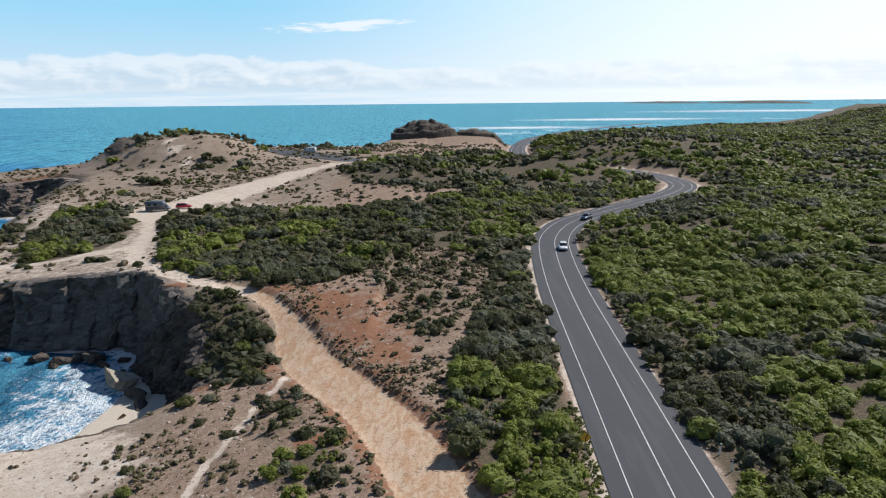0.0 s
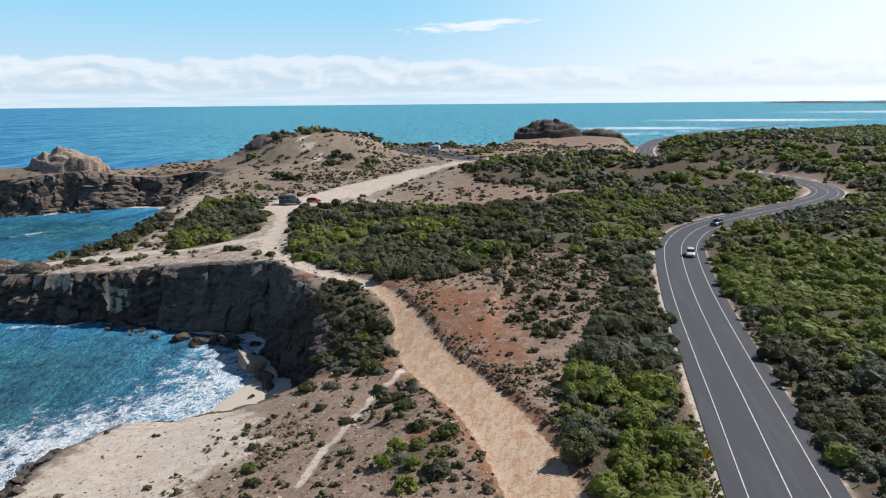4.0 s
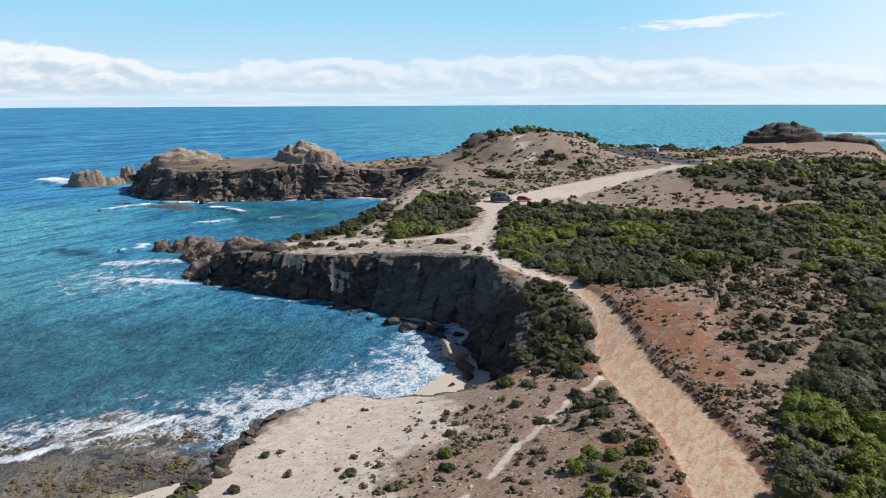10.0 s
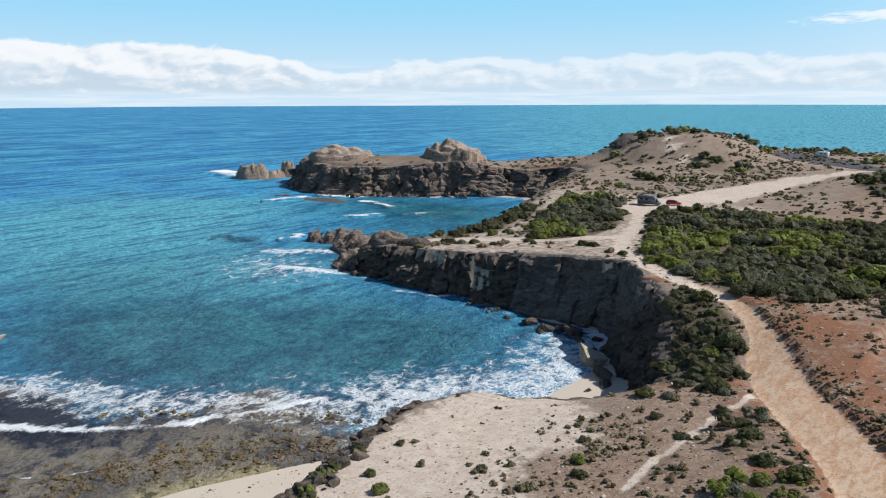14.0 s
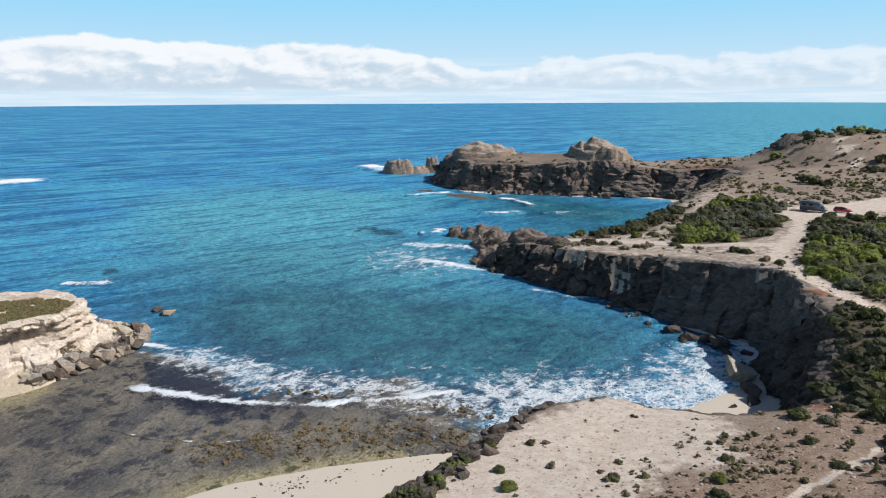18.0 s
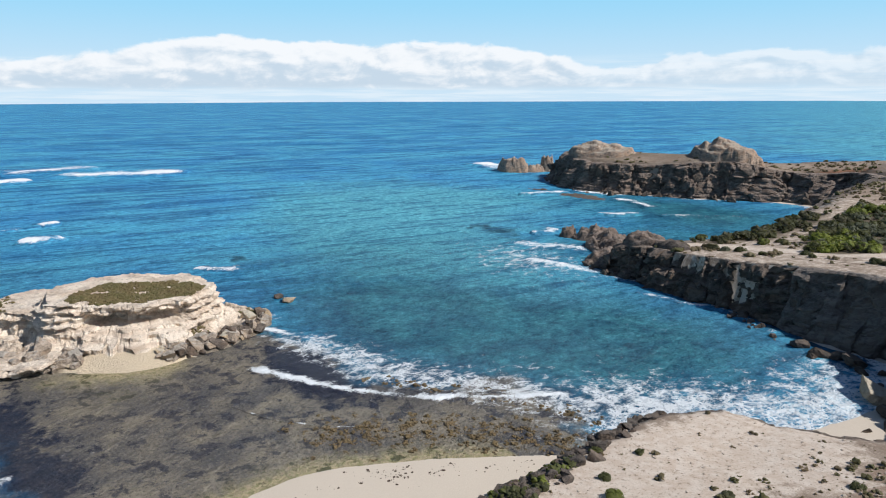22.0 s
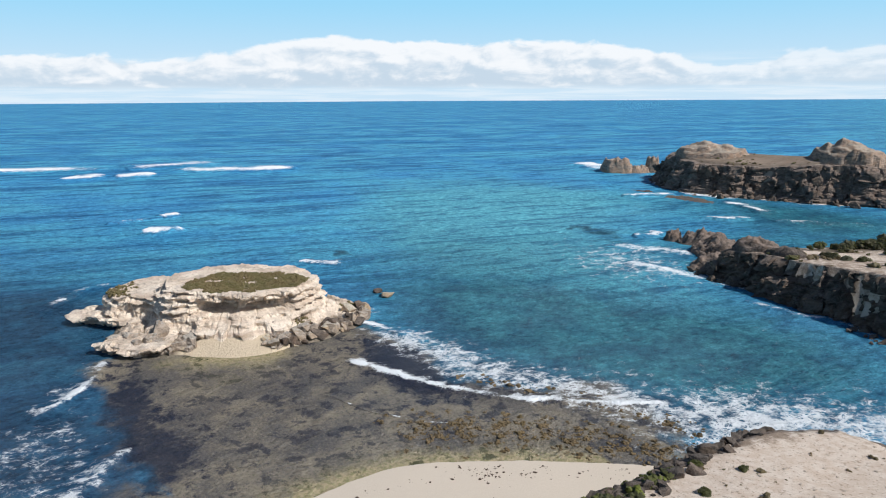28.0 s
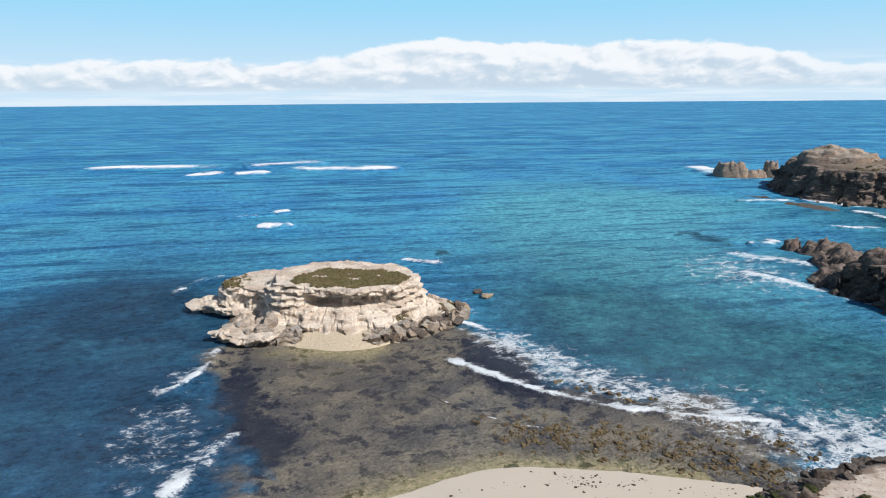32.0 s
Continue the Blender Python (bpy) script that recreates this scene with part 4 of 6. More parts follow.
# ---- sea ----
ISLAND = chaikin([(-151, -17), (-145, -12), (-138, -12), (-128, -13.5), (-124.5, -7), (-123.2, -2), (-121.5, 3), (-118.5, 8), (-118.3, 14), (-119.5, 20), (-121.8, 26), (-126.5, 32.5), (-135, 38), (-146, 33), (-153, 20), (-157, 2), (-156, -12)], 2)
REEF = chaikin([(-62, 14), (-62, -12), (-80, -10), (-94, -8), (-108, -11), (-127, -14), (-128, 5), (-128, 20), (-127, 30), (-116, 39), (-103, 42), (-94, 43), (-88, 50), (-82, 56), (-70, 62), (-60, 60), (-60, 48), (-62, 36), (-63, 22)], 1)
SURF_EDGE = chaikin([(-118, 38), (-106, 42), (-95, 45), (-89, 52), (-82, 57), (-72, 63), (-62, 70)], 2, False)
COVE_SURF = chaikin([(-66, 70), (-61, 76), (-55, 82), (-52, 90), (-52, 99), (-54, 108)], 2, False)


def sea_layers(x, y):
    s = -inside_by(SHORE, x, y)
    isl = -inside_by(ISLAND, x, y)
    n, n2 = fbm(x, y, 12.0, 4, 61), fbm(x, y, 30.0, 3, 65)
    foam = np.zeros_like(x)
    # wash at the foot of the rocks
    rocky = np.maximum(smooth(y, 100, 112), smooth(y, 62, 70) * (1 - smooth(y, 78, 84)) * 0.7)
    foam = np.maximum(foam, rocky * (0.95 + 0.5 * n2) * np.exp(-np.maximum(s - 2.5, 0) / 2.4) * smooth(n2 + 0.5 * n, -0.4, 0.1))
    foam = np.maximum(foam, 0.6 * np.exp(-np.maximum(isl, 0) / 2.0) * smooth(n, 0.0, 0.5) * smooth(-x, 120, 135))
    d = line_dist(SURF_EDGE, x, y) + 2.5 * n
    foam = np.maximum(foam, 0.24 * np.exp(-(d / 5.5) ** 2) * smooth(x + 30 * n, -108, -80))
    d = line_dist([(-119, 37), (-108, 39), (-98, 41), (-91, 47), (-84, 52)], x, y) + 1.2 * n
    foam = np.maximum(foam, 0.45 * np.exp(-(d / 1.5) ** 2))
    d = line_dist(COVE_SURF, x, y) + 2 * n
    foam = np.maximum(foam, 0.62 * np.exp(-(d / 5.0) ** 2))
    d = line_dist([(-68, 72), (-60, 80), (-54, 88), (-53, 98)], x, y) + 1.0 * n
    foam = np.maximum(foam, 0.8 * np.exp(-(d / 2.0) ** 2))
    foam = np.maximum(foam, 0.45 * bell(x, y, -78, 66, 16, 9, 1.0) + 0.4 * bell(x, y, -64, 82, 10, 12, 1.0))
    # breakers: bars of white water (x, y, half length, half width, heading)
    for cx, cy, ln, wd, hd, f in ((-140, 116, 12, 3.5, 20, 0.95), (-160, 128, 12, 5, 40, 0.8), (-300, 305, 34, 5, 60, 1.2), (-140, 470, 40, 5, 80, 0.8)):
        c_, s_ = math.cos(radians(hd)), math.sin(radians(hd))
        a, b = (x - cx) * c_ + (y - cy) * s_, -(x - cx) * s_ + (y - cy) * c_
        b = b + 0.12 * wd * n + 0.04 * a * n2
        foam = np.maximum(foam, f * np.exp(-(np.maximum(np.abs(a) - ln * 0.7, 0) / (0.3 * ln)) ** 2 - (b / wd) ** 2))
    # lines of surf off the far eastern shore
    for cx, cy, sx_, sy_, f in ((-75, 610, 45, 28, 0.9), (110, 1010, 150, 60, 0.9), (60, 860, 60, 30, 0.8), (330, 1330, 240, 90, 0.95), (900, 1900, 500, 200, 0.85), (-60, 1250, 120, 40, 0.5), (-120, 720, 60, 14, 0.7)):
        foam = np.maximum(foam, f * bell(x, y, cx, cy, sx_, sy_, 1.0) * smooth(s, -5, 10))
    east = smooth(y, 520, 640) * smooth(x, -160, 40)
    rows_ = smooth(np.sin(s / 17.0 + 2.5 * n2 + n), 0.35, 0.9) * np.exp(-np.maximum(s - 20, 0) / 260.0)
    foam = np.maximum(foam, east * rows_ * 0.95)
    wash = 0.72 * np.exp(-(line_dist(SURF_EDGE, x, y) / 8) ** 2)
    wash = np.maximum(wash, 0.8 * np.exp(-(line_dist(COVE_SURF, x, y) / 17) ** 2))
    wash = np.maximum(wash, 0.58 * bell(x, y, -150, 112, 30, 20, 1.0) + 0.2 * bell(x, y, -90, 102, 20, 10, 1.0))
    wash = np.maximum(wash, 0.48 * np.exp(-(line_dist([(-123, 33), (-113, 37), (-100, 42), (-90, 50)], x, y) / 6) ** 2))
    wash = np.maximum(wash, 0.55 * bell(x, y, -92, -18, 18, 9, 1.0))
    reef = smooth(inside_by(REEF, x, y) + 8 * n, -7.0, 7.0)
    reef = np.maximum(reef, np.exp(-np.maximum(isl, 0) / 4.0) * smooth(x, -132, -122) * (1 - smooth(y, 22, 32)))
    reef = np.maximum(reef, np.exp(-np.maximum(s, 0) / 9.0) * (1 - smooth(y, 58, 66)) * smooth(y, -40, 5))
    shoal_pale = 0.85 * bell(x, y, -190, 90, 90, 40, 1.0) + 0.6 * bell(x, y, -255, 165, 70, 50, 1.0) + 0.5 * bell(x, y, -300, 120, 120, 60, 1.0) + 0.7 * bell(x, y, -155, 250, 14, 12, 1.0)
    # besides the shoals, far water turns paler with bearing from the origin
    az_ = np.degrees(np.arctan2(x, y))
    shoal_pale = shoal_pale + 1.05 * smooth(az_ + 6 * n2, -60, -12) * smooth(y, 250, 600) * (x < y)
    weed = 0.2 * bell(x, y, -110, 48, 24, 8, 1.0) + 0.75 * bell(x, y, -150, -32, 40, 24, 1.0) + 0.2 * bell(x, y, -84, 62, 16, 8, 1.0) + 0.6 * bell(x, y, -95, -18, 18, 10, 1.0)
    # weed patches; the last term paints the cliffs' shade on the water below them
    weed = np.maximum(weed, 0.5 * bell(x, y, -193, 44, 12, 5, 1.0) + 0.4 * bell(x, y, -203, 10, 14, 5, 1.0) + 0.65 * bell(x, y, -188, 128, 26, 10, 1.0) + 0.15 * bell(x, y, -190, 44, 8, 5, 1.0) + 0.75 * np.exp(-np.maximum(s, 0) / 8.0) * smooth(y, 98, 108) * (y < 240))
    cove = bell(x, y, -88, 88, 34, 30, 1.1) + 0.8 * bell(x, y, -120, 60, 34, 22, 1.0) + 0.5 * bell(x, y, -160, 70, 50, 40, 1.0) + 1.1 * bell(x, y, -185, 215, 50, 30, 1.0) + 0.7 * bell(x, y, -150, 160, 30, 40, 1.0) + 0.3 * bell(x, y, -170, -10, 60, 40, 1.0)
    navy = smooth(-y, -2, 10) * smooth(x, -185, -125) * (1 - smooth(-y, 60, 120)) + 0.6 * bell(x, y, -98, -28, 44, 17, 1.0) + 1.0 * bell(x, y, -150, -38, 40, 22, 1.0) + 0.6 * bell(x, y, -112, 47, 20, 6, 1.0) + 0.2 * bell(x, y, -240, -60, 90, 60, 1.0)
    navy = np.maximum(navy, 0.9 * np.exp(-(line_dist([(-122, 31), (-106, 36), (-95, 40), (-86, 48), (-76, 54)], x, y) / 6.0) ** 2))
    navy = np.maximum(navy, 0.35 * smooth(x, -128, -112) * (1 - smooth(y, 26, 42)))
    navy = np.maximum(navy, 1.0 * bell(x, y, -92, -22, 44, 18, 1.0))
    navy = np.maximum(navy, 0.9 * np.exp(-(line_dist([(-98, 46), (-88, 52), (-80, 58), (-72, 64), (-66, 70)], x, y) / 6.0) ** 2))
    weed = np.maximum(weed, 0.9 * bell(x, y, -108, 33, 13, 6, 1.0) + 0.7 * bell(x, y, -95, 36, 9, 6, 1.0) + 0.8 * bell(x, y, -104, -8, 16, 5, 1.0) + 0.8 * bell(x, y, -86, -3, 10, 5, 1.0))
    shallow = np.maximum(1.0 * np.exp(-np.maximum(isl, 0) / 8.0) * smooth(x, -126, -118) * smooth(y, -14, -4) * (1 - smooth(y, 14, 22)), 0.95 * np.exp(-np.maximum(s, 0) / 5.0) * (y < 48))
    shallow = np.maximum(shallow, 0.45 * bell(x, y, -108, 6, 10, 10, 1.0))
    rr = np.hypot(x, y)
    far = smooth(rr, 250, 700)
    swell = 0.22 * np.sin((x * 0.93 - y * 0.36) / 6.5 + 2.2 * n2) + 0.10 * n
    z = swell * smooth(s, 2, 30) * (1 - reef) * (1 - smooth(rr, 900, 1600))
    z = z + 0.5 * foam * (1 - reef) * smooth(s, 2, 10) * (1 - smooth(rr, 700, 1500)) + 0.02
    return z, {"sea": np.clip(np.stack([foam, shoal_pale, reef], -1), 0, 1.6), "sea2": np.clip(np.stack([wash, weed, far], -1), 0, 1), "shallow": np.clip(shallow, 0, 1)[..., None], "cove": np.clip(cove, 0, 1)[..., None], "navy": np.clip(navy, 0, 1)[..., None]}


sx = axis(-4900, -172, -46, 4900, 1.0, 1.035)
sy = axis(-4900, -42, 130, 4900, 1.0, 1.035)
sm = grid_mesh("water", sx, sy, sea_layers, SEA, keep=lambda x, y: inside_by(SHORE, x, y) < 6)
tagged(new("water", sm), "turquoise ocean with white surf over dark reef", "sea", kind="structure")


def surf(pts, front, tail, side, strength, lift, step=0.6):
    """A breaking wave: a raised strip of sea, sharp in front and trailing lace behind."""
    p = resample(chaikin(pts, 2, False), step)
    d = np.gradient(p, axis=0)
    d /= np.hypot(d[:, 0], d[:, 1])[:, None]
    nrm = np.stack([d[:, 1], -d[:, 0]], 1) * side
    u = np.linspace(0, 1, len(p))
    s_ = np.arange(len(p)) * step
    size = front + tail
    wob = 0.5 * front * fbm(s_, s_ * 0 + front, 5.0 * front + 2, 4, 63)
    body = (0.25 + 0.75 * smooth(u, 0, 0.15) * (1 - smooth(u, 0.85, 1))) * (0.75 + 0.5 * fbm(s_, s_ * 0 + 3, 3.0 * size, 3, 64))
    body = body * smooth(u, 0, 0.05) * (1 - smooth(u, 0.95, 1))
    offs = np.concatenate([np.linspace(-1.6 * front, front, 9), front + tail * np.linspace(0.12, 1.5, 9)])
    X = p[:, 0][None] + nrm[:, 0][None] * offs[:, None]
    Y = p[:, 1][None] + nrm[:, 1][None] * offs[:, None]
    z, lay = sea_layers(X, Y)
    o = offs[:, None] - wob[None]
    o = o + 0.45 * front * fbm(X, Y, 1.6 * front + 0.5, 3, 66)
    prof = np.where(o < 0, np.exp(-(o / (0.55 * front)) ** 2), np.exp(-((o / (1.3 * front)) ** 2)))
    lace = np.where(o > 0, np.exp(-o / (0.5 * tail)), 0) * (1 - smooth(offs[:, None], 0.8 * tail, 1.5 * tail + front))
    f = strength * body[None] * np.maximum(prof, 0.8 * lace) * (0.85 + 0.9 * fbm(X, Y, 1.6 * front + 1.0, 4, 67))
    lay["sea"][..., 0] = np.maximum(lay["sea"][..., 0], f)
    rim = np.minimum(1.0, np.minimum(np.arange(18), 17 - np.arange(18)) / 2.0)[:, None]
    out_ = smooth(np.hypot(X, Y), 180, 260)
    z = z - 0.12 - 0.3 * out_ + (0.2 + 0.8 * out_) * smooth(f * rim, 0.03, 0.25) + lift * prof * body[None] * rim
    n = len(p)
    i = np.arange(18 * n).reshape(18, n)
    q = np.stack([i[:-1, :-1], i[:-1, 1:], i[1:, 1:], i[1:, :-1]], -1).reshape(-1, 4)
    x_, y_ = X.reshape(-1), Y.reshape(-1)
    turn = (x_[q[:, 2]] - x_[q[:, 0]]) * (y_[q[:, 3]] - y_[q[:, 1]]) - (y_[q[:, 2]] - y_[q[:, 0]]) * (x_[q[:, 3]] - x_[q[:, 1]])
    way = np.sign(np.median(turn))
    q = q[turn * way > 0]
    q = q if way > 0 else q[:, ::-1]
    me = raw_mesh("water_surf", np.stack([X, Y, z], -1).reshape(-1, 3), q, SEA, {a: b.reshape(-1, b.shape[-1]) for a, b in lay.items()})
    tagged(new("water_surf", me), "line of white breaking surf", "surf", kind="structure")


# breakers on the outer reefs, round the headlands and over the reef flat
for pts, front, tail, side, strength, lift, step in (
        ([(-490, -124), (-479, -92), (-471, -55), (-464, -27)], 15, 46, -1, 1.3, 1.2, 1.2), ([(-466, -24), (-472, -6), (-474, 10), (-484, 36)], 15, 50, -1, 1.25, 1.0, 1.2),
        ([(-452, 0), (-437, 24), (-432, 49), (-420, 69)], 13, 42, -1, 1.25, 1.0, 1.2), ([(-430, -54), (-424, -42), (-436, -31)], 9, 18, -1, 1.15, 0.7, 1.0),
        ([(-422, -27), (-425, -15), (-428, -5)], 9, 18, -1, 1.15, 0.7, 1.0), ([(-266, -24), (-268, -12), (-275, -3), (-278, 3)], 2.6, 8, -1, 0.6, 0.5, 0.8),
        ([(-274, -4), (-278, 3)], 3.6, 8, -1, 1.4, 0.7, 0.5), ([(-247, -10), (-243, -2), (-246, 4)], 4, 9, -1, 1.4, 0.8, 0.5),
        ([(-160, -27), (-166, -24), (-176, -20), (-178, -15), (-179, -10)], 1.7, 6, -1, 0.95, 0.5, 0.5), ([(-104, -21), (-108, -18), (-112, -15.4), (-119, -13.2), (-126, -12)], 1.3, 11, -1, 1.05, 0.4, 0.4),
        ([(-74, -16), (-79, -13), (-83, -11), (-87, -9), (-92, -7)], 2.2, 12, -1, 1.05, 0.4, 0.4), ([(-99, 17), (-96, 20.4), (-92, 22), (-88.8, 24), (-86.6, 26.5), (-83, 29.4), (-81, 34.4), (-79, 39)], 0.3, 2.4, -1, 0.8, 0.05, 0.25),
        ([(-254, 184), (-249, 195), (-248, 210)], 3.0, 11, -1, 1.0, 0.5, 0.8), ([(-222, 209), (-209, 210), (-195, 206)], 3.0, 14, -1, 1.0, 0.4, 0.6), ([(-196, 176), (-187, 182), (-186, 193)], 2.6, 13, -1, 0.95, 0.4, 0.6),
        ([(-180, 194), (-171, 205), (-160, 220)], 2.2, 14, -1, 0.75, 0.3, 0.6), ([(-392, 253), (-371, 251), (-350, 245), (-336, 234)], 8, 16, 1, 1.5, 0.5, 1.0), ([(-179, 135), (-176, 140), (-178, 147)], 3.2, 10, -1, 1.3, 0.7, 0.5),
        ([(-112, 23), (-107, 27), (-100, 31.5), (-92, 37), (-86, 43), (-82, 50), (-77.5, 57), (-75, 64), (-74, 71)], 1.3, 5, -1, 1.8, 0.45, 0.4),
        ([(-130, 31), (-124, 36), (-118, 38.5), (-112, 40)], 1.3, 5, -1, 1.15, 0.4, 0.4), ([(-186, 31), (-180, 36), (-176, 42)], 2.2, 7, -1, 1.1, 0.5, 0.5), ([(-112, 114), (-100, 115.5), (-94, 121), (-84, 118), (-74, 116)], 1.4, 6, -1, 0.95, 0.3, 0.4)):
    surf(pts, front, tail, side, strength, lift, step)


POSTS = ((24.8, 57.8), (24.7, 54.9), (26.4, 110), (15.0, 112))
SIGN_AT = (12.5, 57.5)


# ---- foliage ----
PHI = (1 + 5 ** 0.5) / 2
ICO_V = np.array([(-1, PHI, 0), (1, PHI, 0), (-1, -PHI, 0), (1, -PHI, 0), (0, -1, PHI), (0, 1, PHI), (0, -1, -PHI), (0, 1, -PHI), (PHI, 0, -1), (PHI, 0, 1), (-PHI, 0, -1), (-PHI, 0, 1)]) / math.hypot(1, PHI)
ICO_F = np.array([(0, 11, 5), (0, 5, 1), (0, 1, 7), (0, 7, 10), (0, 10, 11), (1, 5, 9), (5, 11, 4), (11, 10, 2), (10, 7, 6), (7, 1, 8), (3, 9, 4), (3, 4, 2), (3, 2, 6), (3, 6, 8), (3, 8, 9), (4, 9, 5), (2, 4, 11), (6, 2, 10), (8, 6, 7), (9, 8, 1)])


def clumps(cx, cy, cz, r, squash, tone, rng):
    """Leafy clumps as jittered many-sided lumps: one island each."""
    n = len(cx)
    v = ICO_V[None] * (1 + 0.85 * (rng.random((n, 12, 1)) - 0.45)) + 0.4 * (rng.random((n, 12, 3)) - 0.5)
    ang = rng.random(n) * 6.283
    c, s = np.cos(ang)[:, None], np.sin(ang)[:, None]
    vx, vy = v[..., 0] * c - v[..., 1] * s, v[..., 0] * s + v[..., 1] * c
    P = np.stack([cx[:, None] + vx * r[:, None], cy[:, None] + vy * r[:, None], cz[:, None] + v[..., 2] * (r * squash)[:, None]], -1).reshape(-1, 3)
    F = (ICO_F[None] + 12 * np.arange(n)[:, None, None]).reshape(-1, 3)
    return P, F, np.repeat(tone, 12)[:, None]


def bushes(bx, by, bz, rad, tall, tone, count, rng, size=0.34):
    """Domes of leaf clumps, count to a bush."""
    n = len(bx)
    th = rng.random((n, count)) * 6.283
    up = rng.random((n, count)) ** 0.8
    rr = np.sqrt(np.maximum(0, 1 - up ** 2)) * (0.8 + 0.3 * rng.random((n, count)))
    lump = 1 + 0.25 * np.sin(3 * th + rng.random((n, 1)) * 6)
    x = bx[:, None] + np.cos(th) * rr * rad[:, None] * lump
    y = by[:, None] + np.sin(th) * rr * rad[:, None] * lump
    z = bz[:, None] + up * tall[:, None] * (0.85 + 0.3 * rng.random((n, count)))
    r = rad[:, None] * size * (0.65 + 0.7 * rng.random((n, count)))
    t = np.clip(tone[:, None] + 0.1 * (rng.random((n, count)) - 0.5), 0, 1)
    return clumps(x.ravel(), y.ravel(), z.ravel(), r.ravel(), 0.8, t.ravel(), rng)


def leafy(bx, by, bz, rad, tall, tone, lobes, leaves, leaf, rng):
    """Shrubs of rounded lobes covered in small leaf sprays round a dark twiggy heart."""
    n = len(bx)
    th = rng.random((n, lobes)) * 6.283
    up = rng.random((n, lobes)) ** 0.9
    rr = np.sqrt(np.maximum(0, 1 - 0.8 * up ** 2)) * 0.68
    cx = bx[:, None] + np.cos(th) * rr * rad[:, None]
    cy = by[:, None] + np.sin(th) * rr * rad[:, None]
    cz = bz[:, None] + (0.1 + 0.62 * up) * tall[:, None]
    lr = rad[:, None] * (0.36 + 0.2 * rng.random((n, lobes)))
    lz = np.minimum(lr, 0.45 * tall[:, None] + 0.1)
    tn = np.clip(tone[:, None] + 0.12 * (rng.random((n, lobes)) - 0.5), 0, 1)
    # hearts
    P0, F0, t0 = clumps(cx.ravel(), cy.ravel(), cz.ravel(), (lr * 0.82).ravel(), 0.8, np.where(tn > 0.7, 0.8, tn * 0.95).ravel(), rng)
    # sprays on the upper side of each lobe
    m = n * lobes
    a = rng.random((m, leaves)) * 6.283
    s = 1 - 1.25 * rng.random((m, leaves))
    q = np.sqrt(np.maximum(0, 1 - s * s))
    d = np.stack([q * np.cos(a), q * np.sin(a), s], -1)
    size = np.stack([lr.ravel(), lr.ravel(), lz.ravel()], -1)[:, None, :]
    c = np.stack([cx.ravel(), cy.ravel(), cz.ravel()], -1)[:, None, :] + d * size * (0.9 + 0.25 * rng.random((m, leaves, 1)))
    c = c.reshape(-1, 3)
    nrm = d.reshape(-1, 3) + np.array([0, 0, 0.35]) + 0.2 * rng.normal(size=(m * leaves, 3))
    nrm /= np.linalg.norm(nrm, axis=1)[:, None]
    u = np.cross(nrm, rng.normal(size=(m * leaves, 3)))
    u /= np.linalg.norm(u, axis=1)[:, None] + 1e-9
    v = np.cross(nrm, u)
    k = (leaf * (0.6 + 0.8 * rng.random(m * leaves)))[:, None]
    P1 = np.stack([c - u * k * 0.55 - v * k * 0.3, c + u * k * 0.55 - v * k * 0.3, c + v * k * 0.7], 1).reshape(-1, 3)
    F1 = np.arange(3 * m * leaves).reshape(-1, 3) + len(P0)
    t1 = np.repeat(np.repeat(tn.ravel(), leaves), 3)[:, None]
    return np.vstack([P0, P1]), np.vstack([F0, F1]), np.vstack([t0, t1])


# drifts of fresh green among the duller scrub
BRIGHT = ((38.5, 72.5, 6), (43.5, 96, 7), (40, 117, 7), (35.5, 55, 5), (46, 70, 7), (9.0, 74, 3), (8.8, 52, 4), (58, 110, 9), (70, 150, 12))


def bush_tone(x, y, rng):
    """Species in drifts: brown-green heath, olive scrub, fresh green mats, some silver-grey daisies; shares are skewed
    for haze and sun side.
    """
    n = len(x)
    # the broad left-right bias in fresh green stands in for brighter sunward leaves
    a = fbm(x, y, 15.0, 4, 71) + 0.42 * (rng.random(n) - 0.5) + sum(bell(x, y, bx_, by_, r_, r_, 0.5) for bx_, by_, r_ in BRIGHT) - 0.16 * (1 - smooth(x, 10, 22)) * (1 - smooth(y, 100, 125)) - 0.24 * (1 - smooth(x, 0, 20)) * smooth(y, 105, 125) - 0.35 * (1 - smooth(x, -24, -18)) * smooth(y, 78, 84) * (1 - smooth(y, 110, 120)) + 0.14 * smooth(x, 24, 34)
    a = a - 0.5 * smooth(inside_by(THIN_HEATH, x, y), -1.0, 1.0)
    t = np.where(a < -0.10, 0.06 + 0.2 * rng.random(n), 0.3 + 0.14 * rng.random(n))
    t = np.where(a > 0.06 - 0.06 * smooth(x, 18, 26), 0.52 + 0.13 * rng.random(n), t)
    # the extra grey far off on the right stands in for haze
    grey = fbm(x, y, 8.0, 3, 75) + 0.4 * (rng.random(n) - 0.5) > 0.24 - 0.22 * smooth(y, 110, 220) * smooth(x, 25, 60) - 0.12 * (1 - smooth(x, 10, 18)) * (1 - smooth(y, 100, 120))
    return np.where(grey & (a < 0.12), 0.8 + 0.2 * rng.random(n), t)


def scatter(x0, x1, y0, y1, gap, rng):
    X, Y = np.meshgrid(np.arange(x0, x1, gap), np.arange(y0, y1, gap))
    x = (X + (rng.random(X.shape) - 0.5) * gap).ravel()
    y = (Y + (rng.random(Y.shape) - 0.5) * gap).ravel()
    return x, y


def in_view(x, y, lo=-36.0, hi=112.0):
    a = np.degrees(np.arctan2(-x, y))
    return (a > lo) & (a < hi)


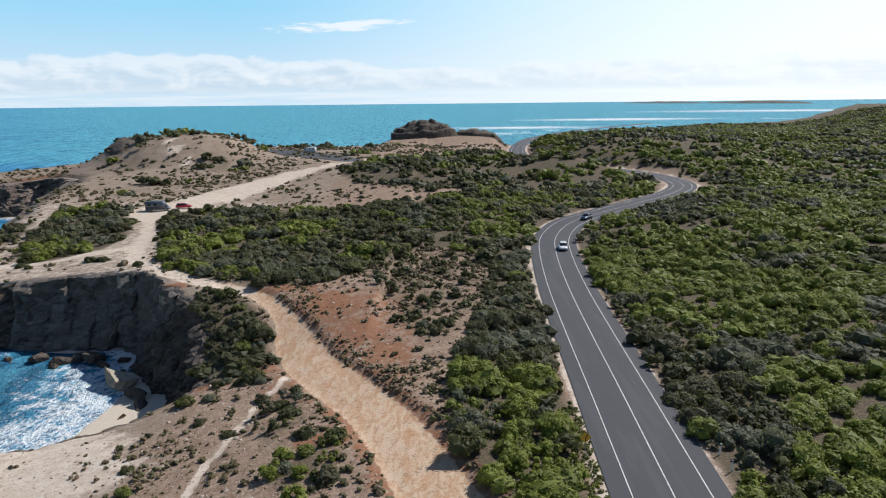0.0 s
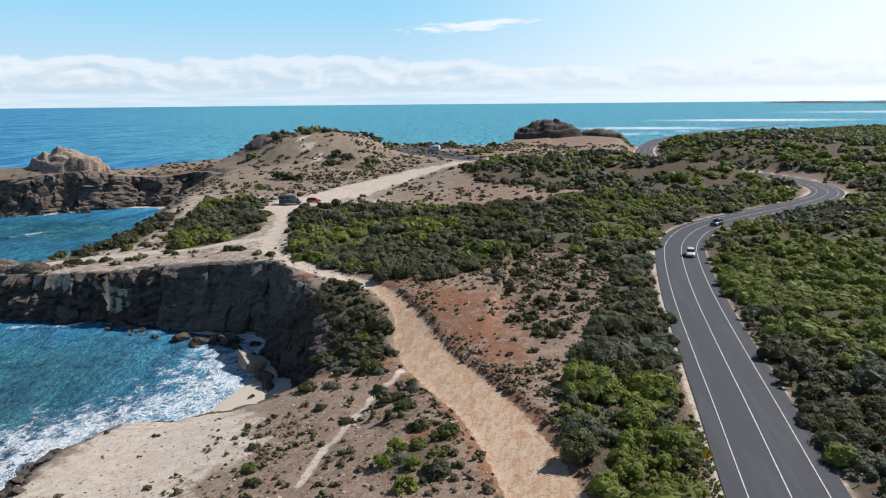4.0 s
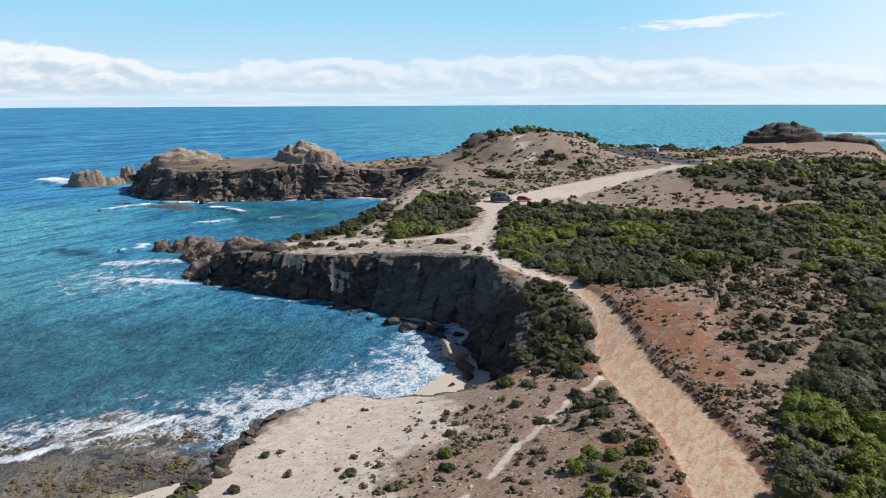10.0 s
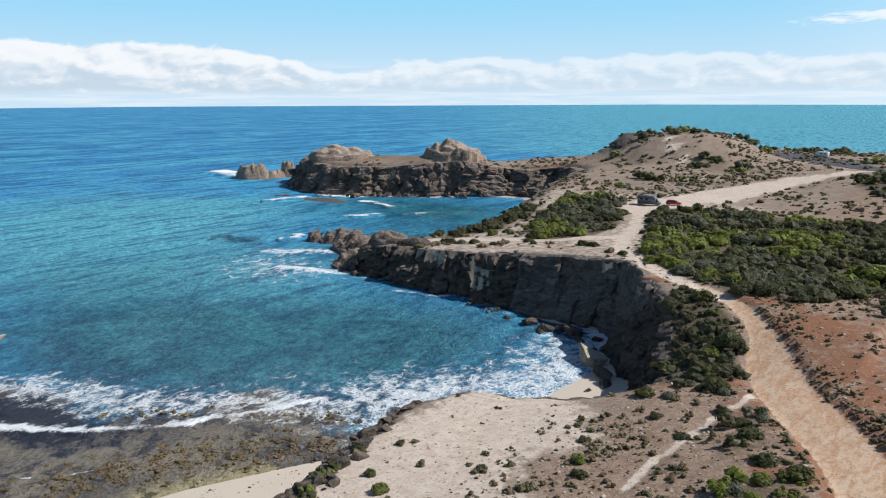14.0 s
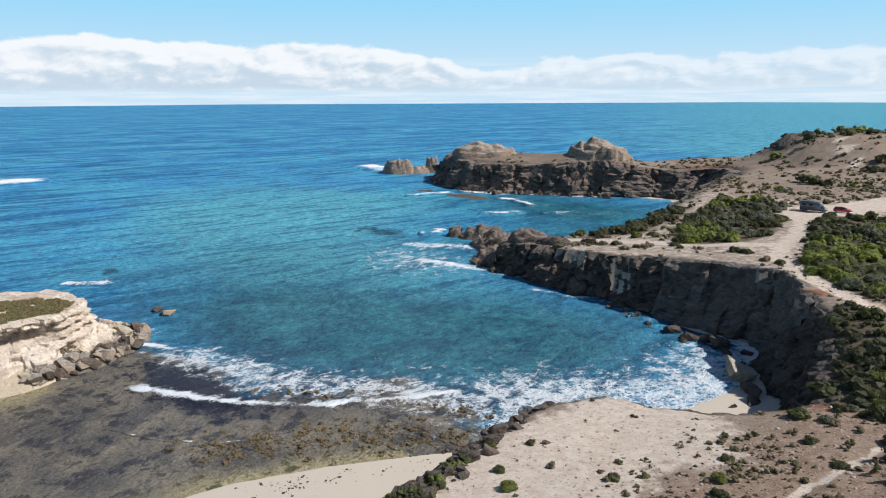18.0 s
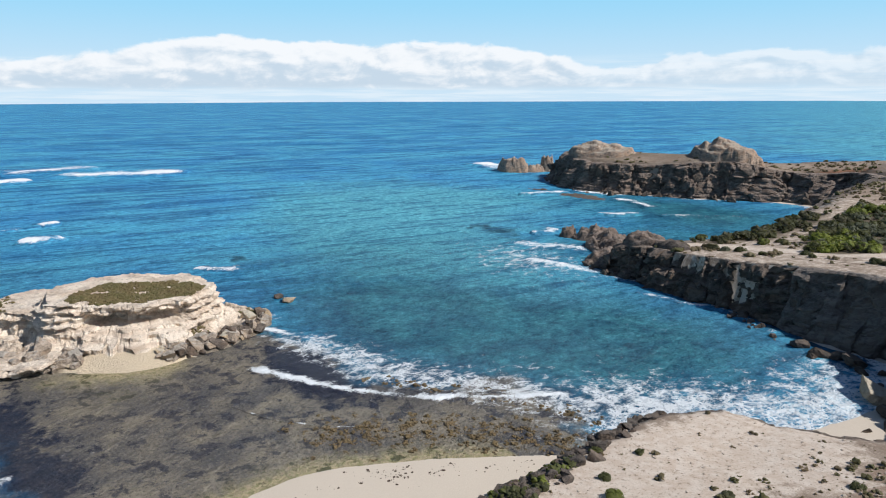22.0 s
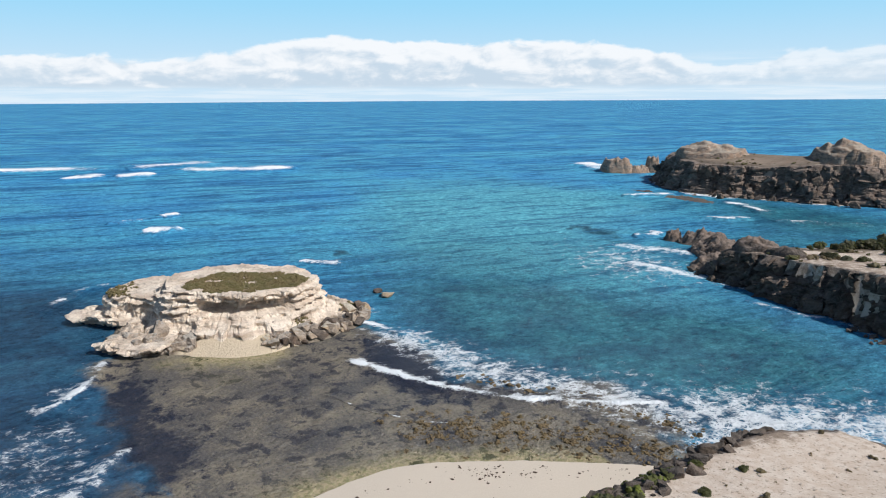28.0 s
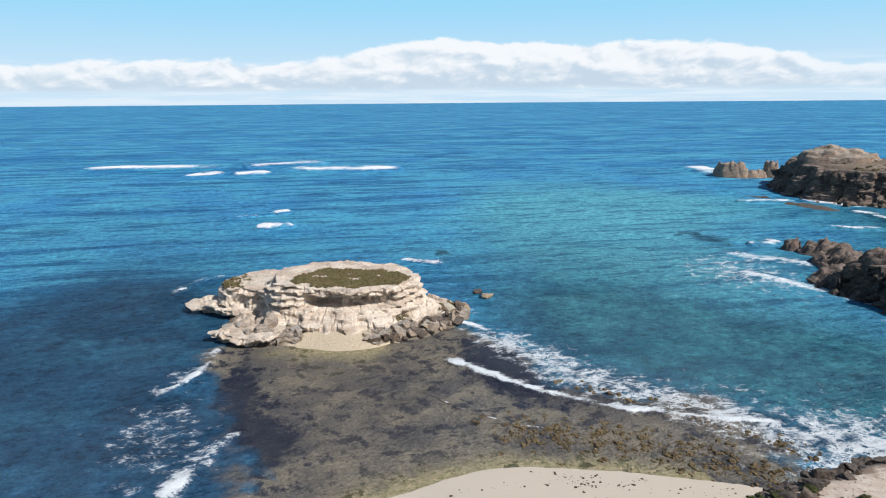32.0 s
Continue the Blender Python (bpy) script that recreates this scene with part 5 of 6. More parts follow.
def scrub_stuff(name, zones, height, rng, mat, label, where, thin):
    """One joined mass of shrubs: zones are (gap, share, radius low, radius high, lobes, leaves to a lobe, leaf size)."""
    P_, F_, T_, base = [], [], [], 0
    for gap, share, r0, r1, lobes, leaves, leaf in zones:
        x, y = scatter(*where, gap, rng)
        ok = in_view(x, y, -38) & (rng.random(len(x)) < share * scrub_cover(x, y) * (1 - thin * smooth(fbm(x, y, 16.0, 3, 79), 0.05, 0.35)))
        ok &= (inside_by(EDGE, x, y) > 0.5) & (np.hypot(x, y) > 46)
        # only small shrubs hold on beside the footpath
        ok &= (r1 < 1.5) | ((inside_by(BUSH_STRIP, x, y) < -2.5) & (inside_by(THIN_HEATH, x, y) < -1.0))
        for px_, py_ in (*POSTS, SIGN_AT):
            ok &= np.hypot(x - px_, y - py_ + 0.6) > 0.5 + 0.75 * r1
        x, y = x[ok], y[ok]
        z, e, s = land_height(x, y)
        n = len(x)
        rad = r0 + (r1 - r0) * rng.random(n)
        tall = height * (0.45 + 0.55 * rad / r1) * (0.6 + 0.8 * smooth(fbm(x, y, 8.0, 3, 77), -0.45, 0.45)) * (0.75 + 0.5 * rng.random(n)) * min(1.0, 0.5 + 0.35 * r1)
        tall = tall * (0.35 + 0.65 * smooth(e, 0.5, 9.0))
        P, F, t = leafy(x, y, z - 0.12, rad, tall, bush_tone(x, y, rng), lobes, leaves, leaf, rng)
        P_.append(P)
        F_.append(F + base)
        T_.append(t)
        base += len(P)
    ob = new(name, raw_mesh(name, np.vstack(P_), np.vstack(F_), mat, {"tone": np.vstack(T_)}, flat=True))
    return tagged(ob, label, "shrubs", kind="stuff")


scrub_stuff("coastal_scrub", ((3.0, 0.7, 1.4, 2.2, 12, 64, 0.19), (1.9, 0.6, 0.8, 1.25, 6, 34, 0.18), (1.2, 0.5, 0.35, 0.65, 3, 14, 0.19)), 1.6, RNG, LEAVES, "dense low coastal scrub in greens and silver grey", (-62, 80, 44, 135), 0.15)
scrub_stuff("coastal_scrub", ((3.7, 0.7, 1.7, 2.6, 8, 30, 0.36), (2.3, 0.55, 0.9, 1.4, 4, 18, 0.32)), 1.8, RNG, LEAVES, "dense coastal scrub on flat land beyond the cove", (-130, 150, 135, 235), 0.35)
scrub_stuff("coastal_scrub", ((6.5, 0.7, 2.6, 4.2, 5, 16, 0.75), (4.2, 0.6, 1.4, 2.2, 3, 8, 0.6)), 2.1, RNG, LEAVES, "scrub-covered hills in the distance", (-160, 800, 235, 900), 0.5)

# grass on the verge beside the sign
gy_ = RNG.uniform(49, 68, 260)
gx_ = np.interp(gy_, ROAD[:, 1], ROAD[:, 0]) - RNG.uniform(5.3, 7.2, 260)
z, e, s = land_height(gx_, gy_)
P, F, t = leafy(gx_, gy_, z - 0.02, 0.14 + 0.16 * RNG.random(260), np.full(260, 0.22), 0.35 + 0.25 * RNG.random(260), 3, 10, 0.1, RNG)
tagged(new("verge_grass", raw_mesh("verge_grass", P, F, LEAVES, {"tone": t}, flat=True)), "yellow-green grass tufts on a gravel verge", "grass", kind="stuff")

# cushion plants and dry tussocks on the open ground
bx, by = scatter(-60, 22, 40, 165, 0.58, RNG)
open_ = (1 - scrub_cover(bx, by)) * (inside_by(EDGE, bx, by) > 0.8) * (track_dist(bx, by) > 3.7) * (line_dist(FOOT_PATH, bx, by) > 0.7) * (line_dist(ROAD, bx, by) > 6.3)
want = (0.08 + 0.5 * smooth(fbm(bx, by, 6.0, 4, 81), -0.3, 0.35)) * (0.07 + 0.93 * smooth(bx + 5 * fbm(bx, by, 8.0, 3, 82), -44, -30)) + 0.03 * smooth(bx + 6 * fbm(bx, by, 7.0, 3, 83), -20, -4) + 0.2 * smooth(by, 105, 120)
ok = RNG.random(len(bx)) < open_ * want
bx, by = bx[ok], by[ok]
z, e, s = land_height(bx, by)
rad = (0.09 + 0.40 * RNG.random(len(bx)) ** 3.4) * (1 + 0.25 * smooth(bx, -16, -4))
P, F, t = bushes(bx, by, z - 0.03, rad, rad * 0.7, RNG.random(len(bx)), 4, RNG, 0.55)
tagged(new("heath_cushions", raw_mesh("heath_cushions", P, F, TUFT, {"tone": t}, flat=True)), "scattered low cushion plants on stony ground", "plants", kind="stuff")
bx, by = scatter(-300, 60, 112, 420, 1.9, RNG)
open_ = (1 - scrub_cover(bx, by)) * (inside_by(EDGE, bx, by) > 2.0) * (line_dist(DIRT_ROAD, bx, by) > 8.5) * (line_dist(ROAD, bx, by) > 7) * (line_dist(TOP_PATH, bx, by) > 2.6)
want = (0.1 + 0.55 * smooth(fbm(bx, by, 18.0, 4, 85), -0.15, 0.35)) * smooth(line_dist(SPUR_PATH, bx, by), 2.5, 4.5)
ok = RNG.random(len(bx)) < open_ * want
bx, by = bx[ok], by[ok]
z, e, s = land_height(bx, by)
rad = 0.3 + 0.9 * RNG.random(len(bx)) ** 2.2
P, F, t = bushes(bx, by, z - 0.05, rad, rad * 0.55, RNG.random(len(bx)), 4, RNG, 0.55)
tagged(new("heath_cushions", raw_mesh("heath_cushions", P, F, TUFT, {"tone": t}, flat=True)), "low dry shrubs on the headland slopes", "plants", kind="stuff")


# ---- boulders ----
def boulder_mesh(name, seed, mat, flat=0.7):
    rng = random.Random(seed)
    bm = bmesh.new()
    bmesh.ops.create_icosphere(bm, subdivisions=3, radius=1.0)
    cuts = [(Vector((rng.gauss(0, 1), rng.gauss(0, 1), rng.gauss(0, 1))).normalized(), rng.uniform(0.32, 0.72)) for _ in range(14)]
    off = Vector((seed * 3.1, seed * 1.7, seed * 0.9))
    for v in bm.verts:
        p = v.co.copy()
        for nrm, d in cuts:
            over = p.dot(nrm) - d
            if over > 0:
                p -= nrm * over * 0.97
        p *= 1.25 + 0.16 * noise.noise(p * 2.2 + off) + 0.1 * noise.noise(p * 6 + off)
        p.z *= flat
        v.co = p
    for f in bm.faces:
        f.smooth = False
    me = bpy.data.meshes.new(name)
    bm.to_mesh(me)
    bm.free()
    me.materials.append(mat)
    return me


BOULDERS = {m: [boulder_mesh("boulder", 3 + 5 * i + 40 * j, mat, 0.6 + 0.08 * (i % 4)) for i in range(7)] for j, (m, mat) in enumerate((("tan", ROCK_TAN), ("grey", ROCK), ("dark", ROCK_DARK), ("pale", ROCK_BLOCK)))}


RUBBLE = {}


def boulder(x, y, z, r, kind, rng, label, group, flat=1.0):
    if r < 0.95 and "fallen" not in label:
        RUBBLE.setdefault(kind, []).append((x, y, z, r))
        return None
    ob = new("boulder", rng.choice(BOULDERS[kind]))
    ob.matrix_world = pose(x, y, z, rng.uniform(-20, 20), rng.uniform(-20, 20), rng.uniform(0, 360)) @ Matrix.Diagonal((r, r * rng.uniform(0.75, 1.0), r * flat, 1))
    return tagged(ob, label, "boulder", group)


def on_land(x, y, lift=0.0):
    return float(land_height(np.array([float(x)]), np.array([float(y)]))[0][0]) + lift


ROLL = random.Random(11)
# ---- islet ----
CAP = chaikin([(-133, -2), (-132, 2), (-129.3, 6.5), (-127.5, 11.5), (-127.5, 16.5), (-128.6, 20.5), (-131.5, 23.5), (-135.5, 26), (-141, 25), (-145.5, 17.5), (-148.5, 8), (-146, -2), (-138, -3)], 2)
SHELF = chaikin([(-146.5, -13.5), (-143.5, -10), (-140.5, -6), (-137.5, -2.2), (-138, 2), (-150, 2), (-154.5, -3), (-155, -8), (-151.5, -13)], 2)
LEDGE_A = chaikin([(-152, -20.5), (-147, -19), (-144, -14.5), (-140, -9.5), (-142, -6), (-150, -8), (-154, -15)], 2)
LEDGE_B = chaikin([(-128, -14), (-123.5, -9), (-122.3, -5), (-123.5, -1.5), (-128.5, -1), (-132.5, -6), (-132, -12)], 2)


def islet_height(x, y):
    n, n2 = fbm(x, y, 9.0, 4, 91), fbm(x, y, 2.6, 3, 95)
    d = inside_by(ISLAND, x, y) + 0.8 * n + 0.4 * n2
    z = -1.6 + 1.9 * smooth(d, -1.0, 0.6) + 0.9 * smooth(d, 0.6, 4.0) + 1.5 * smooth(d, 5.0, 7.5) + 1.3 * smooth(d, 8.0, 10.5)
    beach = bell(x, y, -121.5, 9.0, 6.0, 10.5, 1.0)
    sandy = 0.25 + 0.3 * np.maximum(inside_by(ISLAND, x, y), -2)
    z = z + (np.minimum(sandy, 2.6) - z) * smooth(beach, 0.3, 0.6)
    h1, j1 = blocks(x + 0.5 * n2, y + 0.5 * n, 3.4, 301)
    h2, j2 = blocks(x + 0.3 * n, y, 1.4, 311)
    broken = 1.3 * h1 - 0.5 * (1 - smooth(j1, 0.0, 0.14)) + 0.6 * h2 - 0.25 * (1 - smooth(j2, 0.0, 0.18)) + 0.5 * np.abs(fbm(x, y, 2.2, 3, 97))
    return z + broken * smooth(d, 0.2, 1.5) * (1 - smooth(beach, 0.22, 0.5)) + 0.06 * n2


def islet_layers(x, y):
    z = islet_height(x, y)
    beach = smooth(bell(x, y, -121.5, 9.0, 6.4, 11.0, 1.0) + 0.08 * fbm(x, y, 3.0, 3, 99), 0.34, 0.5)
    return z, {"wear": np.stack([beach, smooth(-z, -1.6, -0.3), 0 * z], -1)}


def make_islet():
    m, k = material("islet_rock")
    pos = k.position()
    sandy, wet, none_ = k.masks("wear")
    strata = k.noise(k.scaled(pos, (0.1, 0.1, 1.0)), 1.6, 5, 0.65, 0.5)
    n1, n2, n3 = k.noise(pos, 0.3, 5, 0.6), k.noise(pos, 1.5, 6, 0.7), k.noise(pos, 8.0, 4, 0.7)
    c = k.mix(k.step(strata, 0.36, 0.62), (0.66, 0.53, 0.415), (0.86, 0.75, 0.625))
    c = k.mix(k.math("MULTIPLY", k.step(n1, 0.52, 0.66), 0.5), c, (0.33, 0.25, 0.185))
    c = k.mix(k.math("MULTIPLY", k.step(n2, 0.53, 0.66), 0.55), c, (0.24, 0.185, 0.14))
    c = k.mix(k.math("MULTIPLY", k.step(n3, 0.5, 0.7), 0.3), c, (0.62, 0.52, 0.40))
    c = k.mix(k.math("MULTIPLY", wet, 0.8), c, (0.10, 0.08, 0.055))
    c = k.mix(sandy, c, k.mix(n3, (0.62, 0.505, 0.36), (0.69, 0.58, 0.43)))
    h = k.math("ADD", k.math("MULTIPLY", n2, 1.0), k.math("MULTIPLY", n3, 0.4))
    k.surface(c, 0.93, k.bump(h, 1.0, 0.5), Specular_IOR_Level=0.2)
    return m


ISLET = make_islet()
islet = tagged(new("islet"), "pale layered limestone islet with scrub on its flat top", "islet")
im = grid_mesh("base_rock", np.arange(-160, -113, 0.3), np.arange(-24, 44, 0.3), islet_layers, ISLET, keep=lambda x, y: inside_by(ISLAND, x, y) > -3)
im.polygons.foreach_set("use_smooth", np.zeros(len(im.polygons), bool))
new("base_rock", im).parent = islet


def cap_height(x, y):
    return 8.3 + 0.05 * (-x - 126) + 0.3 * fbm(x, y, 6.0, 3, 105) + 0.35 * blocks(x, y, 4.0, 341)[0]


def shelf_height(x, y):
    return 6.3 + 0.10 * (y + 6) + 0.04 * (-x - 145) + 0.35 * fbm(x, y, 4.0, 3, 115) + 0.4 * blocks(x, y, 3.0, 345)[0]


def ledge_height(x, y):
    return 2.1 + 0.35 * fbm(x, y, 3.0, 3, 117) + 0.5 * blocks(x, y, 2.6, 347)[0]


CAP_LIP = ((0.1, -0.02), (0.45, -0.12), (0.6, -0.5), (0.5, -0.85), (0.0, -1.0), (0.2, -1.3), (0.1, -1.6), (-1.2, -1.8), (-2.6, -2.1), (-3.2, -2.8), (-2.8, -3.4), (-1.6, -3.6), (0.0, -3.8), (1.2, -4.0), (1.5, -4.6), (2.8, -4.9), (3.2, -5.6), (4.6, -6.2), (5.0, -7.2))
SHELF_LIP = ((0.1, -0.02), (0.4, -0.15), (0.6, -0.6), (0.4, -1.0), (-0.6, -1.3), (-1.6, -1.9), (-1.4, -2.6), (-0.4, -3.2), (0.4, -4.0), (1.0, -5.5))
LEDGE_LIP = ((0.1, -0.02), (0.35, -0.15), (0.5, -0.5), (0.2, -0.8), (-1.2, -1.0), (-2.0, -1.6), (-2.2, -2.8))


def bed(name, outline, height, lip, rough, seed, label, y_lo, y_hi):
    """One bed of rock: a broken top with an overhanging lip and a recess below it."""
    p = resample(outline, 0.3, True)
    q = np.roll(p, -1, 0) - np.roll(p, 1, 0)
    q /= np.hypot(q[:, 0], q[:, 1])[:, None]
    out = np.stack([q[:, 1], -q[:, 0]], 1)
    out *= -np.sign(inside_by(outline, p[:, 0] + 0.4 * out[:, 0], p[:, 1] + 0.4 * out[:, 1]))[:, None]
    s_ = np.arange(len(p)) * 0.3
    cx, cy = p.mean(0)
    edge = 1.0 * rough * fbm(s_, s_ * 0, 6.0, 4, seed) + 0.9 * rough * blocks(s_, s_ * 0 + 0.4, 3.0, seed + 4)[0]
    cave = smooth(p[:, 1], y_lo - 1.5, y_lo + 1.5) * (1 - smooth(p[:, 1], y_hi - 1.5, y_hi + 1.5)) * (0.55 + 0.45 * smooth(fbm(s_, s_ * 0 + 5, 5.0, 2, seed + 12), -0.4, 0.1))
    rings = []
    for t in (0.03, 0.15, 0.28, 0.4, 0.5, 0.6, 0.68, 0.76, 0.84, 0.91, 0.96):
        rx, ry = cx + (p[:, 0] - cx) * t, cy + (p[:, 1] - cy) * t
        rings.append(np.stack([rx, ry, height(rx, ry)], 1))
    for o, dz in lip:
        hb, jb = blocks(s_, s_ * 0 + dz * 1.6, 2.0, seed + 9)
        jag = edge * (1.0 if dz > -1 else 0.45) + rough * (0.9 * fbm(s_, s_ * 0 + dz * 4, 2.4, 3, seed + 2) + 0.9 * hb - 0.5 * (1 - smooth(jb, 0, 0.18)))
        o = o * cave + (0.3 - 0.3 * dz + 0.5 * math.sin(5.0 * dz)) * (1 - cave)
        rx, ry = p[:, 0] + out[:, 0] * (o + jag), p[:, 1] + out[:, 1] * (o + jag)
        rings.append(np.stack([rx, ry, height(p[:, 0], p[:, 1]) + dz + 0.12 * fbm(s_, s_ * 0 + dz * 9, 2.0, 2, seed + 6)], 1))
    V = np.array(rings)
    n = len(p)
    i = np.arange(len(rings) * n).reshape(len(rings), n)
    j = np.roll(i, -1, 1)
    f = np.stack([i[:-1], j[:-1], j[1:], i[1:]], -1).reshape(-1, 4)
    ob = new(name, raw_mesh(name, V.reshape(-1, 3), f, ISLET, {"wear": np.zeros((len(rings) * n, 3))}, flat=True))
    ob.parent = islet
    ob["label"] = label


bed("cap_rock", CAP, cap_height, CAP_LIP, 1.15, 107, "cream limestone cap with an undercut lip", 3.5, 19)
bed("shelf_rock", SHELF, shelf_height, SHELF_LIP, 1.0, 127, "cream limestone shelf below the cap", -10, -2)
bed("ledge_rock", LEDGE_A, ledge_height, LEDGE_LIP, 0.9, 137, "low undercut ledge at the waterline", -30, 0)
bed("ledge_rock", LEDGE_B, ledge_height, LEDGE_LIP, 0.9, 147, "low undercut ledge at the waterline", -30, 5)
MAT_BED = chaikin([(-133.5, 0), (-130.5, 5), (-128, 12), (-128.3, 19), (-132, 24.2), (-135, 24.5), (-138, 21), (-141, 14), (-143, 7.5), (-139, 1.5)], 2)
px, py = scatter(-144, -125, -1, 26, 0.3, RNG)
ok = (inside_by(MAT_BED, px, py) > 0.2 + 0.9 * fbm(px, py, 4.0, 3, 33)) & (fbm(px, py, 3.0, 3, 34) > -0.3)
px, py = px[ok], py[ok]
rad = 0.2 + 0.22 * RNG.random(len(px))
P, F, t = bushes(px, py, cap_height(px, py) - 0.06, rad, rad * 0.5, np.clip(0.45 + 0.6 * fbm(px, py, 3.0, 3, 35) + 0.4 * (RNG.random(len(px)) - 0.5), 0, 1), 3, RNG, 0.65)
ob = new("scrub_mat", raw_mesh("scrub_mat", P, F, MAT_PLANT, {"tone": t}, flat=True))
ob.parent = islet
tagged(ob, "olive-brown mat of low scrub", kind="stuff")
px = np.concatenate([RNG.normal(-126.5, 1.1, 80), RNG.normal(-148, 2.2, 90), RNG.normal(-135, 1.5, 50)])
py = np.concatenate([RNG.normal(20.8, 1.3, 80), RNG.normal(-11.5, 1.3, 90), RNG.normal(33, 1.2, 50)])
pz = np.where(inside_by(SHELF, px, py) > 0.2, shelf_height(px, py), np.where(inside_by(CAP, px, py) > 0.2, cap_height(px, py), islet_height(px, py)))
rad = 0.22 + 0.3 * RNG.random(len(px))
P, F, t = bushes(px, py, pz - 0.05, rad, rad * 0.8, RNG.random(len(px)), 5, RNG, 0.5)
ob = new("scrub_clump", raw_mesh("scrub_clump", P, F, MAT_PLANT, {"tone": t}, flat=True))
ob.parent = islet
tagged(ob, "olive-brown scrub on ledges", kind="stuff")
for k in range(280):
    y = ROLL.uniform(-13, 1.5) if k < 140 else ROLL.uniform(13.5, 36)
    xe = float(np.interp(y, [-13, -7, -2, 3, 8, 14, 20, 26, 32.5, 37], [-129, -125, -124, -122.5, -119, -118.8, -120, -122.3, -127, -134]))
    x = xe - abs(ROLL.gauss(0.3, 2.4))
    r = 0.35 + 1.5 * ROLL.random() ** 2.2
    zz = float(islet_height(np.array([x]), np.array([y]))[0])
    boulder(x, y, zz + 0.35 * r, r, "grey" if y > 17 and ROLL.random() < 0.6 else "pale" if ROLL.random() < 0.75 else "tan", ROLL, "weathered grey-tan boulder at the foot of an islet", "boulders round the islet")
for x, y, r, f in ((-130, -3.5, 2.4, 1.0), (-126.6, 1.0, 2.3, 0.7), (-131, -8.5, 2.2, 0.9), (-128.5, 4.2, 1.2, 0.9), (-127.5, 7.5, 1.0, 0.9), (-124.3, 11.6, 1.4, 0.8), (-122.6, 15.8, 1.2, 0.9), (-122.3, 20.0, 2.0, 0.9), (-123.6, 24.0, 1.8, 1.0), (-125.5, 27.0, 1.9, 0.9), (-128, 30.2, 2.2, 1.0), (-133, 35, 2.3, 1.0), (-136.5, 36, 1.8, 1.2), (-131.5, 31.5, 2.0, 1.3)):
    zz = float(islet_height(np.array([x]), np.array([y]))[0])
    boulder(x, y, zz + 0.15 * r, r, "tan" if y > 31 else "pale", ROLL, "large broken limestone block on an islet", "boulders round the islet", f)
boulder(-143.5, 43, 0.3, 2.1, "tan", ROLL, "brown rock standing in the sea off an islet", "rocks in the sea")
boulder(-147.5, 42, 0.2, 1.3, "dark", ROLL, "brown rock standing in the sea off an islet", "rocks in the sea")
# blocks standing proud of the cliff faces
for name, kind, count, lo, hi, x_hi in (("cliff_spur", "dark", 34, 0.6, 2.0, -80), ("cliff_headland", "grey", 70, 0.8, 3.2, 0), ("cliff_headland", "dark", 40, 0.8, 2.4, 0), ("cliff_gully", "dark", 26, 0.5, 1.5, 0), ("bluff_near", "dark", 40, 0.3, 0.9, 0)):
    face, V = FACES[name]
    rows_, cols = V.shape[:2]
    done = 0
    while done < count:
        r_, c_ = ROLL.randrange(int(rows_ * 0.18), rows_ - 3), ROLL.randrange(cols)
        px, py, pz = (float(v) for v in V[r_, c_])
        if px > x_hi:
            continue
        r = lo + (hi - lo) * ROLL.random() ** 2
        blk = new("rock_block", ROLL.choice(BOULDERS[kind]))
        blk.matrix_world = pose(px, py, pz, ROLL.uniform(-40, 40), ROLL.uniform(-40, 40), ROLL.uniform(0, 360)) @ Matrix.Diagonal((r, r * 0.8, r * 1.1, 1))
        blk.parent = face
        done += 1
# fallen blocks at the head of the cove
for x, y, r, kind, f in ((-51.6, 102.6, 3.1, "tan", 1.1), (-46.2, 97.6, 2.1, "dark", 1.1), (-48.6, 107, 1.6, "dark", 1.0), (-46.6, 103.4, 1.8, "dark", 1.0), (-52, 111, 1.5, "dark", 0.9), (-44.5, 94, 1.4, "dark", 0.9), (-44.2, 99.5, 1.4, "grey", 1.0), (-55.5, 113, 1.3, "dark", 0.8),
                         (-60, 112.5, 2.3, "dark", 0.6), (-57.5, 110.5, 1.2, "dark", 0.7), (-64, 113.5, 1.4, "dark", 0.8), (-66.5, 112.5, 1.0, "dark", 0.8), (-70.5, 115, 1.3, "dark", 0.8), (-43.2, 89.5, 0.9, "grey", 0.9), (-42.2, 86, 0.8, "grey", 0.9), (-45.8, 91, 0.9, "dark", 0.7), (-50, 116, 1.2, "dark", 0.9), (-53.5, 107.5, 0.8, "dark", 0.7)):
    boulder(x, y, 0.35 * r, r, kind, ROLL, "fallen limestone block at the head of a cove", "fallen blocks in the cove", f)
# rubble along the foot of the cliffs
for pts, count, inn, big, kind in (([(-66, 111), (-86, 118.5), (-97, 122), (-117, 123), (-128, 121), (-137, 123)], 60, 1.0, 1.5, "dark"), ([(-190, 253), (-226, 231), (-240, 219), (-265, 219), (-290, 232), (-313, 249)], 60, 2.0, 2.6, "grey"), ([(-61, 52), (-60, 60), (-58.5, 68), (-54, 75)], 26, 0.8, 0.8, "dark")):
    line = resample(np.array(pts, float), 0.5)
    for k in range(count):
        x, y = line[ROLL.randrange(len(line))]
        r = 0.4 + big * ROLL.random() ** 2
        boulder(float(x) + ROLL.gauss(0, inn), float(y) + ROLL.gauss(0, inn), ROLL.uniform(-0.1, 0.3) * r, r, kind if ROLL.random() < 0.8 else "grey", ROLL, "dark sea-worn boulder at the foot of a cliff", "boulders below the cliffs")
